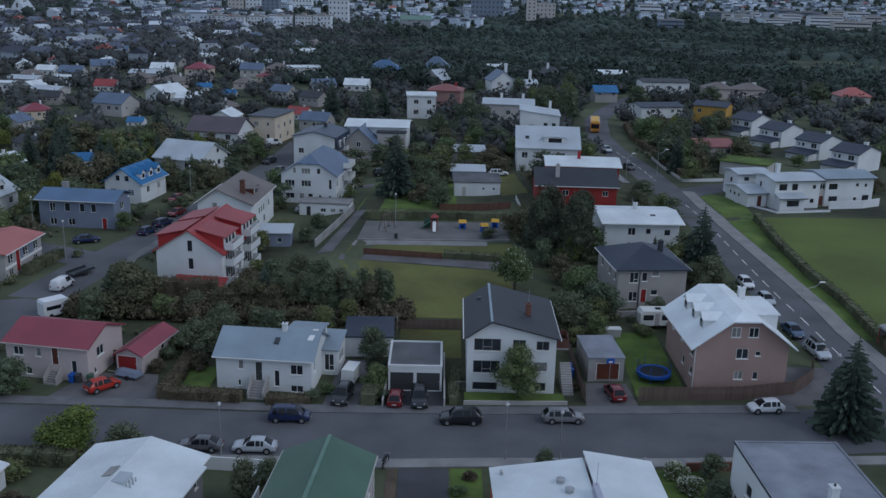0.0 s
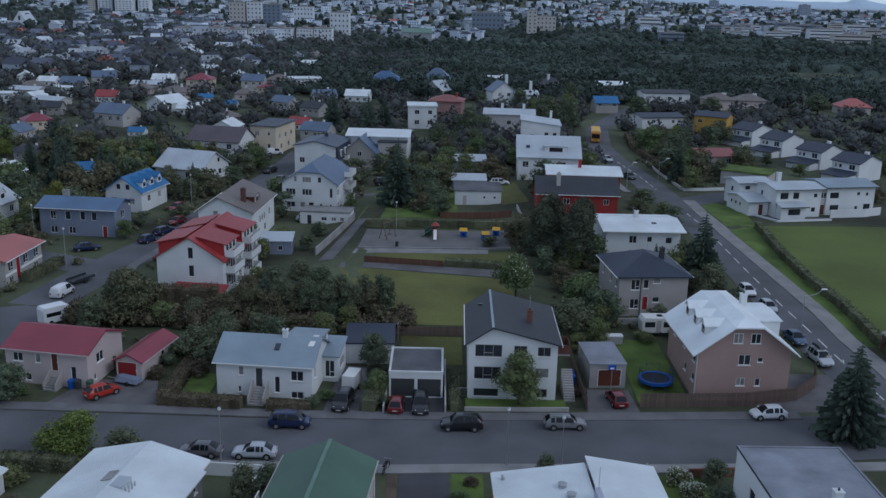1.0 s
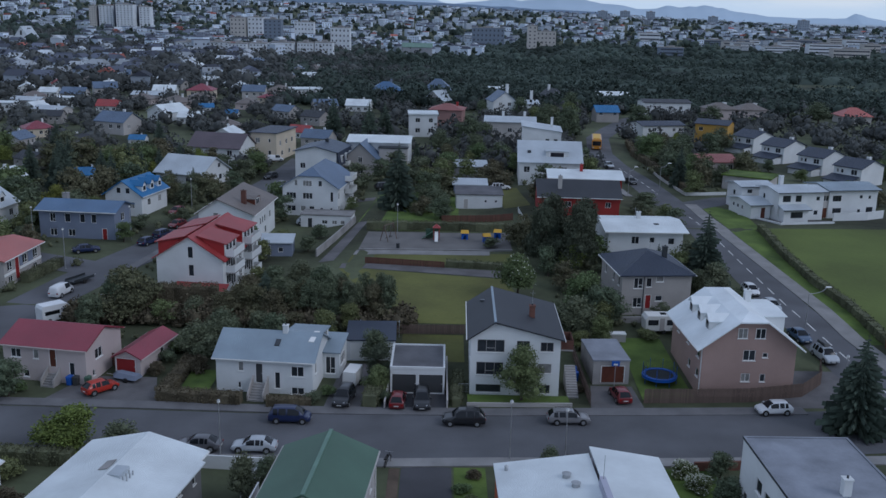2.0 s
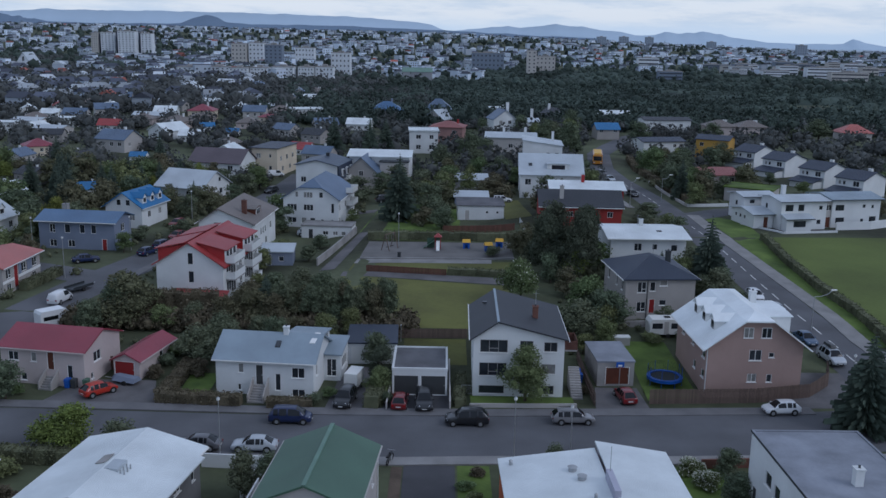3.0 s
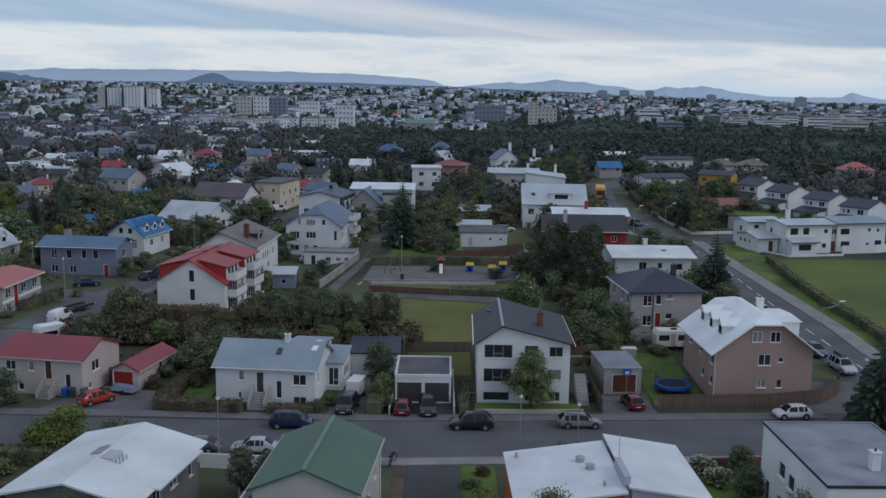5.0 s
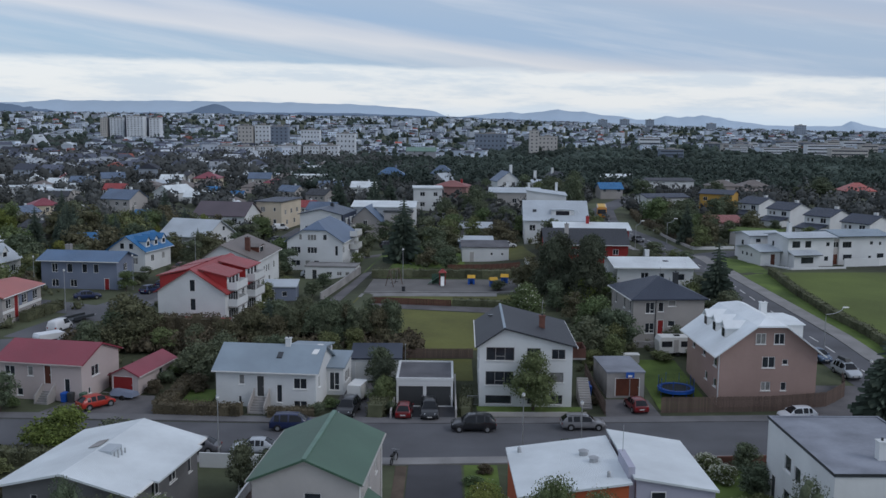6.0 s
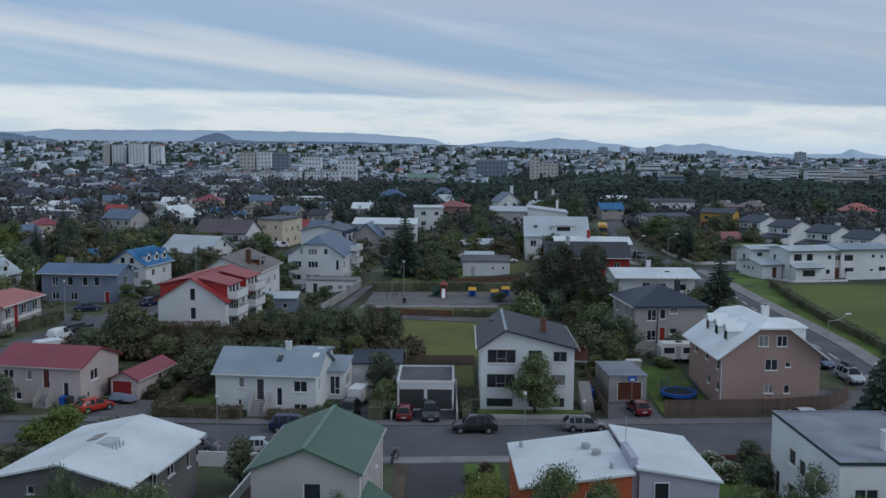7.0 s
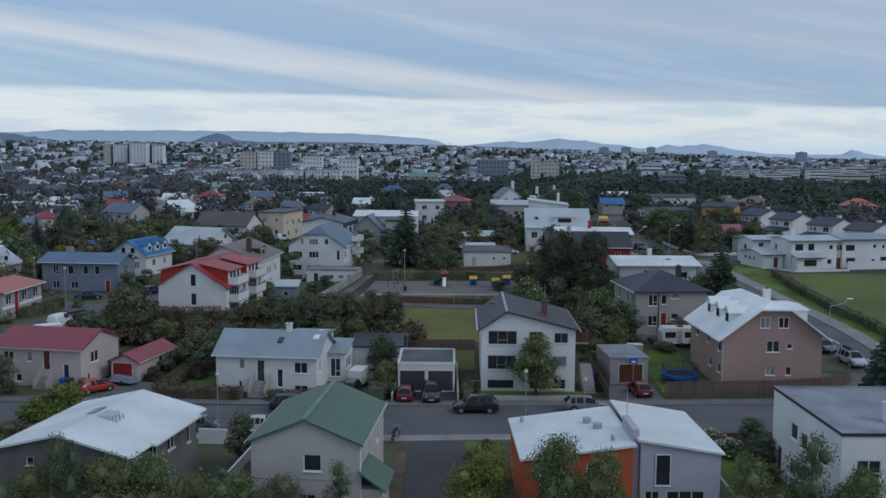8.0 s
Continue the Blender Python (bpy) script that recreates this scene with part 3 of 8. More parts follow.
def house(label, x, y, rz, L, W, h, roof="gable", axis="x", rise=1.5, over=0.4, wall=None, cover=None, windows=(), doors=(), chimneys=(), z=None, name="house",
          category="house", off=0.0, clip=0.0, group="", trim=None, gutter=True, drop=0.0, flip=False, frame=None, cap=None):
    wall, cover = wall or M_WHITE, cover or R_WHITE
    base = (ground_z(x, y) if z is None else z) - drop
    ob = thing(name, label, category, pose(x, y, base, 0, 0, rz), group)
    sh = Shape()
    for side in "FBLR":
        holes = [(u, q, w, k) for s, u, q, w, k, *_ in windows if s == side and q + k < h - 0.05] + [(u, q, w, k) for s, u, q, w, k, *_ in doors if s == side and q + k < h]
        wall_side(sh, side, L, W, h, holes)
    rs, gab = roof_shape(roof, *((L, W) if axis == "x" else (W, L)), h, rise, over, off=off, clip=clip, cap=cap)
    if axis == "y":
        swap(rs), swap(gab)
    if flip:
        for q in (rs, gab):
            q.v = [(-p[0], p[1], p[2]) if axis == "y" else (p[0], -p[1], p[2]) for p in q.v]
    sh.add(gab.v, gab.f)
    part("wall", sh, wall, ob)
    rp = part("roof", rs, cover, ob, recalc=True)
    if roof == "flat" and rise > 0.08:
        a, b, t = L / 2 + over, W / 2 + over, 0.2
        us, vs = [-a, -a + t, a - t, a], [-b, -b + t, b - t, b]
        pl = frame_plate("T", 0, 0, us, vs, [(1, 1)], 0, 0)
        pl.v = [(us[i % 4], vs[i // 4 % 4], h + 0.16 + (rise if i >= 16 else 0.0)) for i in range(32)]
        part("parapet", pl, cover, rp, recalc=True)
    if gutter and y < 200 and roof in ("gable", "hip", "halfhip"):
        s = rise / ((W if axis == "x" else L) / 2)
        a, b = ((L, W) if axis == "x" else (W, L))
        for q in (-1, 1):
            yy, zz = q * (b / 2 + over + 0.05), h - over * s + 0.06
            e = Shape().box(-a / 2 - over, yy - 0.05, zz - 0.06, a / 2 + over, yy + 0.05, zz + 0.05)
            if axis == "y":
                swap(e)
            part("gutter", e, trim or M_TRIM, rp, recalc=True)
    for s, u, q, w, k, *rest in windows:
        add_window(ob, s, L, W, u, q, w, k, *(rest + [1] * (not rest)), flush=q + k >= h - 0.05, sill=y < 130, frame=frame or (trim if trim in (M_TRIM, M_DARKTRIM) else None),
                   pane=M_CURTAIN if (int(u * 7 + q * 5) % 5 == 0 and k < 1.3) else None)
    for s, u, q, w, k, mat, *rest in doors:
        add_door(ob, s, L, W, u, q, w, k, mat, *(rest or ["door"]))
    for cx, cy, top, cw, cm in chimneys:
        c = Shape().box(cx - cw / 2, cy - cw / 2, h * 0.8, cx + cw / 2, cy + cw / 2, top)
        c.box(cx - cw / 2 - 0.06, cy - cw / 2 - 0.06, top, cx + cw / 2 + 0.06, cy + cw / 2 + 0.06, top + 0.09)
        ch = part("chimney", c, cm, ob)
        part("flue", Shape().tube((cx, cy, top + 0.09), (cx, cy, top + 0.28), 0.09), M_DARKTRIM, ch)
    return ob


def skylight(ob, x, y, z, w, d, tilt):
    """Small roof window lying on a slope that rises towards +y by tilt per metre."""
    k = Shape().slab([(x - w / 2, y - d / 2, z - d / 2 * tilt), (x + w / 2, y - d / 2, z - d / 2 * tilt), (x + w / 2, y + d / 2, z + d / 2 * tilt), (x - w / 2, y + d / 2, z + d / 2 * tilt)], 0.12)
    s = part("skylight", k, M_DARKTRIM, ob, recalc=True)
    part("pane", Shape().slab([(x + i * (w / 2 - 0.06), y + j * (d / 2 - 0.06), z + j * (d / 2 - 0.06) * tilt + 0.015) for i, j in ((-1, -1), (1, -1), (1, 1), (-1, 1))], 0.012), M_GLASS, s, recalc=True)


def dormer(ob, m, w, depth, h, rise, wall, cover, pane=True):
    """Gabled dormer whose face looks towards local -y; m places it on the house."""
    sh = Shape()
    sh.box(-w / 2, 0, -0.8, w / 2, depth, h, False)
    sh.add([(-w / 2, 0, h), (w / 2, 0, h), (0, 0, h + rise)], [(0, 1, 2)])
    d = part("dormer", sh, wall, ob)
    d.matrix_basis = m
    r = Shape()
    for q in (-1, 1):
        r.slab([(q * (w / 2 + 0.15), -0.2, h - 0.15 * rise / (w / 2) + 0.1), (q * (w / 2 + 0.15), depth, h - 0.15 * rise / (w / 2) + 0.1), (0, depth, h + rise + 0.1), (0, -0.2, h + rise + 0.1)], 0.1)
    part("dormer_roof", r, cover, d, recalc=True)
    if pane:
        f = Shape().box(-w * 0.36, -0.04, h * 0.1, w * 0.36, 0.03, h * 0.95)
        part("window_frame", f, M_TRIM, d)
        part("pane", Shape().box(-w * 0.30, -0.055, h * 0.16, w * 0.30, -0.02, h * 0.88), M_GLASS, d)


def steps(label, x, y, rz, width, count, rise, tread, mat=None, walls=True, z=None):
    """Straight outside stair that climbs towards local +y."""
    ob = thing("outside_stair", label, "stair", pose(x, y, ground_z(x, y) if z is None else z, 0, 0, rz))
    for i in range(count):
        part("step", Shape().box(-width / 2, i * tread, -0.2, width / 2, (i + 1) * tread + 0.02 * (i < count - 1), (i + 1) * rise), mat or M_CONCRETE, ob)
    if walls:
        for q in (-1, 1):
            a, b = q * width / 2, q * (width / 2 + 0.14)
            lo, hi = min(a, b), max(a, b)
            H = count * rise
            r = [(0, -0.2), (count * tread, -0.2), (count * tread, H + 0.85), (0.1, 0.85), (0, 0.6)]
            part("parapet", Shape().prism([(lo, p, s) for p, s in r], [(hi, p, s) for p, s in r]), M_BEIGE, ob, recalc=True)
    return ob


def balcony(ob, side, L, W, u, z, w, depth, mat, rail=None, slab_mat=None):
    sh = side_box(Shape(), side, L, W, u - w / 2, u + w / 2, 0.0, depth, z - 0.18, z)
    b = part("balcony", sh, slab_mat or M_CONCRETE, ob)
    r = Shape()
    side_box(r, side, L, W, u - w / 2, u + w / 2, depth - 0.06, depth, z, z + 1.0)
    for q in (u - w / 2, u + w / 2 - 0.06):
        side_box(r, side, L, W, q, q + 0.06, 0.0, depth - 0.06, z, z + 1.0)
    part("railing", r, rail or mat, b)


# ---- trees, shrubs and hedges ----
def leaf_cloud(sh, pts, size, rng, flat=0.0):
    """One small folded, pointed leaf clump at each point."""
    for p in pts:
        u = Vector(rng.normal(size=3)).normalized()
        w = u.cross(Vector(rng.normal(size=3))).normalized()
        if flat:
            w.z *= 1 - flat
        s = size * rng.uniform(0.55, 1.35)
        c = Vector(p)
        n = u.cross(w) * s * 0.2
        sh.add([c - u * s * 0.55, c - w * s * 0.42 + n, c + u * s * 0.55, c + w * s * 0.42 + n], [(0, 1, 2, 3)])


ICO = None


def lump(sh, c, r, rng, squash=1.0):
    """Uneven inner mass of a crown, hidden under the leaves."""
    global ICO
    if ICO is None:
        bm = bmesh.new()
        bmesh.ops.create_icosphere(bm, subdivisions=1, radius=1)
        ICO = ([v.co.copy() for v in bm.verts], [tuple(v.index for v in f.verts) for f in bm.faces])
        bm.free()
    sh.add([(c[0] + v.x * r * k, c[1] + v.y * r * k, c[2] + v.z * r * squash * k) for v, k in ((v, rng.uniform(0.8, 1.12)) for v in ICO[0])], ICO[1])


def broadleaf(name, seed, height, radius, leaves, size, mat, label, lobes=13, low=0.03, blossom=0, stems=1):
    """Tree about the origin: tapered trunk with limbs, and a crown of lobes covered with leaf clumps."""
    rng = np.random.default_rng(seed)
    ob = thing("tree" if name == "" else name, label, "tree" if "shrub" not in name else "shrub")
    cs = []
    for i in range(lobes):
        a = rng.uniform(0, 2 * math.pi)
        t = rng.uniform(0, 1)
        zc = height * (low + 0.14 + (0.80 - low - 0.12) * t)
        spread = radius * (1.0 - 0.75 * abs(t - 0.35)) * rng.uniform(0.25, 0.8)
        cs.append((Vector((math.cos(a) * spread, math.sin(a) * spread, zc)), radius * rng.uniform(0.30, 0.52)))
    cs.append((Vector((rng.uniform(-0.1, 0.1) * radius, 0, height * 0.86)), radius * 0.3))
    cs.append((Vector((0, 0, height * (low + 0.35))), radius * 0.62))
    trunk = Shape()
    for s in range(stems):
        b = Vector((rng.uniform(-0.3, 0.3), rng.uniform(-0.3, 0.3), 0)) * (stems > 1)
        top = Vector((rng.uniform(-0.2, 0.2), rng.uniform(-0.2, 0.2), height * 0.62)) + b * 2
        r = 0.028 * height
        mid = b + (top - b) * 0.45 + Vector((rng.uniform(-0.1, 0.1), rng.uniform(-0.1, 0.1), 0))
        trunk.tube(b - Vector((0, 0, 0.3)), mid, r, r * 0.7).tube(mid, top, r * 0.7, r * 0.25)
        for c, q in cs[:6]:
            trunk.tube(mid, c, r * 0.4, r * 0.08, 5)
    part("trunk", trunk, M_BARK, ob, recalc=True)
    crown = Shape()
    for c, q in cs:
        lump(crown, c, q * 0.5, rng, 0.85)
    tot = sum(q * q for c, q in cs)
    for c, q in cs:
        pts = []
        for i in range(int(leaves * q * q / tot)):
            d = Vector(rng.normal(size=3)).normalized()
            if d.z < -0.5:
                d.z *= 0.4
            pts.append(c + Vector((d.x, d.y, d.z * 0.85)) * q * rng.uniform(0.62, 1.14))
        leaf_cloud(crown, pts, size, rng)
    part("crown", crown, mat, ob)
    if blossom:
        bl = Shape()
        pts = []
        for i in range(blossom):
            c, q = cs[int(rng.integers(len(cs)))]
            d = Vector(rng.normal(size=3)).normalized()
            d.z = abs(d.z)
            pts.append(c + d * q * rng.uniform(1.0, 1.15))
        leaf_cloud(bl, pts, 0.16 if size > 0.14 else 0.10, rng)
        part("blossom", bl, M_BLOSSOM, ob, "small white flower clusters")
    return ob


def conifer(seed, height, radius, mat, label, tiers=26, arms=24):
    """Spruce: straight trunk and whorls of drooping, needled branches."""
    rng = np.random.default_rng(seed)
    ob = thing("conifer_tree", label, "tree")
    part("trunk", Shape().tube((0, 0, -0.3), (0, 0, height * 0.55), 0.022 * height, 0.012 * height).tube((0, 0, height * 0.55), (0, 0, height), 0.012 * height, 0.01), M_BARK, ob, recalc=True)
    sh = Shape()
    sh.tube((0, 0, height * 0.06), (0, 0, height * 0.93), radius * 0.36, 0.05, 9)
    for t in range(tiers):
        f = t / (tiers - 1)
        z0 = height * (0.07 + 0.90 * f)
        r = radius * (1 - f) ** 0.85 + 0.12
        for a in range(max(5, int(arms * (1 - f * 0.5)))):
            ang = rng.uniform(0, 2 * math.pi)
            rr = r * rng.uniform(0.5, 1.0) ** 0.7 * (1.22 if a % 5 == 0 else 1.0)
            d = Vector((math.cos(ang), math.sin(ang), 0))
            s = Vector((-d.y, d.x, 0))
            seg = 4
            for i in range(seg):
                p0, p1 = i / seg, (i + 1.25) / seg
                w = 0.17 * rr * (1 - 0.55 * p0) + 0.05
                zz = lambda p: z0 - 0.28 * rr * p + 0.12 * rr * p * p
                a0, a1 = d * rr * p0, d * rr * p1
                j = rng.uniform(-0.06, 0.06) * rr
                sh.add([a0 - s * w * 0.6 + Vector((0, 0, zz(p0) - 0.12 * rr)), a0 + Vector((0, 0, zz(p0) + 0.03 + j)), a0 + s * w * 0.6 + Vector((0, 0, zz(p0) - 0.12 * rr)),
                        a1 + s * w * 0.35 + Vector((0, 0, zz(p1) - 0.14 * rr)), a1 + Vector((0, 0, zz(p1) + j)), a1 - s * w * 0.35 + Vector((0, 0, zz(p1) - 0.14 * rr))],
                       [(0, 1, 4, 5), (1, 2, 3, 4)])
    part("crown", sh, mat, ob)
    return ob


def hedge(label, line, width, height, mat, seed, density=40, lift=0.0):
    """Clipped hedge along a line: inner mass and a skin of small leaf clumps."""
    rng = np.random.default_rng(seed)
    sh = Shape()
    pts = []
    for a, b in zip(line, line[1:]):
        k = math.dist(a, b)
        dx, dy = (b[0] - a[0]) / k, (b[1] - a[1]) / k
        n = max(1, int(k / 1.0))
        for i in range(n):
            q = [(a[0] + dx * k * j / n, a[1] + dy * k * j / n) for j in (i, i + 1.02)]
            w, h = width / 2 * rng.uniform(0.75, 0.95), height * rng.uniform(0.82, 0.97)
            low = [(q[0][0] - dy * w, q[0][1] + dx * w), (q[0][0] + dy * w, q[0][1] - dx * w), (q[1][0] + dy * w, q[1][1] - dx * w), (q[1][0] - dy * w, q[1][1] + dx * w)]
            g = ground_z(*q[0]) + lift
            sh.prism([(x, y, g - 0.1) for x, y in low], [(x, y, g + h) for x, y in low])
        for i in range(int(k * (width + 2 * height) * density)):
            t, s = rng.uniform(0, k), rng.uniform(0, width + 2 * height)
            if s < height:
                o, hh = -width / 2, s
            elif s < height + width:
                o, hh = s - height - width / 2, height
            else:
                o, hh = width / 2, s - height - width
            x, y = a[0] + dx * t - dy * o, a[1] + dy * t + dx * o
            pts.append((x + rng.normal() * 0.07, y + rng.normal() * 0.07, ground_z(x, y) + lift + hh + rng.normal() * 0.08))
    leaf_cloud(sh, pts, 0.18, rng)
    return solo("hedge", sh, mat, label, "hedge")


# ---- vehicles ----
CARS = {  # length, width, height, bonnet height, lower profile and cabin stations as fractions of the length
    "hatchback": (4.0, 1.72, 1.48, 0.88, (0.22, 0.41, 0.83, 0.985), 0.90),
    "saloon": (4.5, 1.76, 1.45, 0.86, (0.25, 0.43, 0.73, 0.91), 0.88),
    "estate": (4.6, 1.78, 1.50, 0.90, (0.24, 0.40, 0.87, 0.985), 0.92),
    "suv": (4.65, 1.88, 1.72, 1.00, (0.23, 0.38, 0.85, 0.985), 1.00),
    "people_carrier": (4.5, 1.80, 1.72, 0.98, (0.15, 0.36, 0.88, 0.99), 0.98),
    "van": (4.2, 1.74, 1.78, 1.0, (0.14, 0.30, 0.95, 0.992), 1.02),
}


def car(kind, paint, label, x, y, rz, lift=0.05, glass_rear=True, roof_box=False, group=""):
    """Car that points along local +x: a rounded body lofted along its length, with glass, lamps and wheels."""
    Lc, Wc, Hc, hood, (s0, s1, s2, s3), belt = CARS[kind]
    ob = thing("van" if kind == "van" else "car", label, "van" if kind == "van" else "car", pose(x, y, ground_z(x, y) + lift, 0, 0, rz) @ Matrix.Diagonal((0.94, 0.95, 0.95, 1)), group)
    X = lambda f: Lc / 2 - f * Lc
    d = s2 - s1
    rows = [(0.0, hood * 0.60, 0.78, 0.36), (0.015, hood * 0.72, 0.88, 0.28), (0.07, hood * 0.87, 0.96, 0.24), (0.15, hood * 0.94, 0.99, 0.24), (s0, hood, 1.0, 0.24), ((s0 + s1) / 2, belt + (Hc - belt) * 0.60, 1.0, 0.24),
            (s1, Hc * 0.975, 1.0, 0.24), (s1 + d * 0.36, Hc, 1.0, 0.24), (s1 + d * 0.40, Hc, 1.0, 0.24), (s1 + d * 0.74, Hc * 0.995, 1.0, 0.24), (s1 + d * 0.78, Hc * 0.99, 1.0, 0.24), (s2, Hc * 0.965, 0.99, 0.24),
            ((s2 + s3) / 2, belt + (Hc - belt) * 0.56, 0.98, 0.25), (s3, belt * 1.01, 0.96, 0.26), (max(0.99, s3 + 0.003), belt * 0.90, 0.93, 0.30), (1.0, belt * 0.70, 0.86, 0.36)]
    grid = []
    for f, zt, k, zb in rows:
        w = Wc / 2 * k
        sh_z = min(zt - 0.02, hood + (belt - hood) * f + 0.0)
        cab = max(0.0, zt - sh_z)
        wt = w * (0.94 - 0.24 * min(1.0, cab / 0.45))
        half = [(w * 0.84, zb), (w * 0.985, zb + 0.10), (w, 0.56 if zt > 0.6 else zt * 0.8), (w * 0.955, sh_z), ((w * 0.94 + wt) / 2 + 0.01, sh_z + cab * 0.5), (wt, zt - 0.05 * min(1.0, cab / 0.3)), (wt * 0.55, zt), (0.0, zt + 0.012)]
        grid.append([(X(f), -py, pz) for py, pz in half] + [(X(f), py, pz) for py, pz in half[-2::-1]])
    m = len(grid[0])
    body = Shape()
    body.v = [p for r in grid for p in r]
    body.f = [(j * m + i, j * m + i + 1, (j + 1) * m + i + 1, (j + 1) * m + i) for j in range(len(grid) - 1) for i in range(m - 1)]
    body.f += [((j + 1) * m, (j + 1) * m + m - 1, j * m + m - 1, j * m) for j in range(len(grid) - 1)]
    body.f += [tuple(range(m)), tuple(range(len(grid) * m - 1, (len(grid) - 1) * m - 1, -1))]
    part("body", body, paint, ob, smooth=True, recalc=True)

    def glass(name, j0, j1, i0, i1, trim=0.06):
        """Pane over a stretch of the cabin skin, standing a little proud of it."""
        pts = [[Vector(grid[j][i]) for i in range(i0, i1 + 1)] for j in range(j0, j1 + 1)]
        mid = sum((p for r in pts for p in r), Vector()) / ((i1 - i0 + 1) * (j1 - j0 + 1))
        g = Shape()
        for off in (-0.03, 0.014):
            for r in pts:
                for p in r:
                    q = p + (mid - p) * trim
                    out = Vector((q.x * 0.35 - mid.x * 0.35 + (mid.x - X((s1 + s2) / 2)) * 0.5, q.y, q.z - belt + 0.25)).normalized()
                    g.v.append(q + out * off)
        a, b = j1 - j0 + 1, i1 - i0 + 1
        for o in (0, a * b):
            g.f += [(o + j * b + i, o + j * b + i + 1, o + (j + 1) * b + i + 1, o + (j + 1) * b + i) for j in range(a - 1) for i in range(b - 1)]
        part(name, g, M_CARGLASS, ob, smooth=True, recalc=True)

    glass("windscreen", 4, 6, 5, 9, 0.08)
    if glass_rear:
        glass("rear_window", 11, 13, 5, 9, 0.12)
    spans = ((5, 7), (8, 9), (10, 11)) if glass_rear else ((5, 7),)
    for j0, j1 in spans:
        glass("side_window", j0, j1, 3, 5, 0.07)
        glass("side_window", j0, j1, 9, 11, 0.07)
    for q in (-1, 1):
        part("headlight", Shape().prism([(X(0.05), q * (Wc / 2 - 0.42), hood * 0.66), (X(0.008), q * (Wc / 2 - 0.46), hood * 0.64), (X(0.05), q * (Wc / 2 - 0.06), hood * 0.66)], [(X(0.07), q * (Wc / 2 - 0.42), hood * 0.84), (X(0.02), q * (Wc / 2 - 0.46), hood * 0.76), (X(0.07), q * (Wc / 2 - 0.07), hood * 0.82)]), M_HEADLIGHT, ob, recalc=True)
        part("tail_light", Shape().box(X(1.0) - 0.005, q * (Wc / 2 - 0.25) - 0.12, belt * 0.68, X(0.975), q * (Wc / 2 - 0.25) + 0.12, belt * 0.86), M_TAIL, ob)
        part("mirror", Shape().box(X(s0 + 0.09), q * (Wc / 2 + 0.05) - 0.09, belt, X(s0 + 0.06), q * (Wc / 2 + 0.05) + 0.09, belt + 0.14), paint, ob)
    part("grille", Shape().box(X(0.02), -Wc * 0.24, 0.38, X(0.0) + 0.02, Wc * 0.24, 0.52), M_BLACKPLASTIC, ob)
    for f in (0.0, 1.0):
        e = X(f) + (0.03 if f == 0 else -0.03)
        part("number_plate", Shape().box(min(e, X(f)), -0.26, 0.40 if f == 0 else belt * 0.56, max(e, X(f)), 0.26, 0.50 if f == 0 else belt * 0.56 + 0.11), M_PLATE, ob)
    for f in (0.18, 0.80):
        for q in (-1, 1):
            yy = q * Wc / 2
            part("wheel_arch", Shape().tube((X(f), yy - q * 0.2, 0.34), (X(f), yy + q * 0.004, 0.34), 0.385, n=18), M_BLACKPLASTIC, ob, recalc=True)
            tyre = part("tyre", Shape().tube((X(f), yy - q * 0.2, 0.32), (X(f), yy + q * 0.014, 0.32), 0.32, n=18), M_TYRE, ob, recalc=True)
            part("rim", Shape().tube((X(f), yy - q * 0.02, 0.32), (X(f), yy + q * 0.026, 0.32), 0.215, 0.19, 14), M_RIM, tyre, recalc=True)
    if kind in ("suv", "estate"):
        for q in (-1, 1):
            part("roof_rail", Shape().tube((X(s1 + 0.04), q * Wc * 0.34, Hc + 0.03), (X(s2 - 0.04), q * Wc * 0.34, Hc + 0.02), 0.025, n=6), M_BLACKPLASTIC, ob, recalc=True)
    if roof_box:
        b = Shape().prism([(X(0.42), -0.38, Hc + 0.08), (X(0.86), -0.38, Hc + 0.08), (X(0.86), 0.38, Hc + 0.08), (X(0.42), 0.38, Hc + 0.08)],
                          [(X(0.47), -0.3, Hc + 0.42), (X(0.84), -0.33, Hc + 0.42), (X(0.84), 0.33, Hc + 0.42), (X(0.47), 0.3, Hc + 0.42)])
        part("roof_box", b, M_GREYDOOR, ob, "dark grey roof box", recalc=True)
    return ob


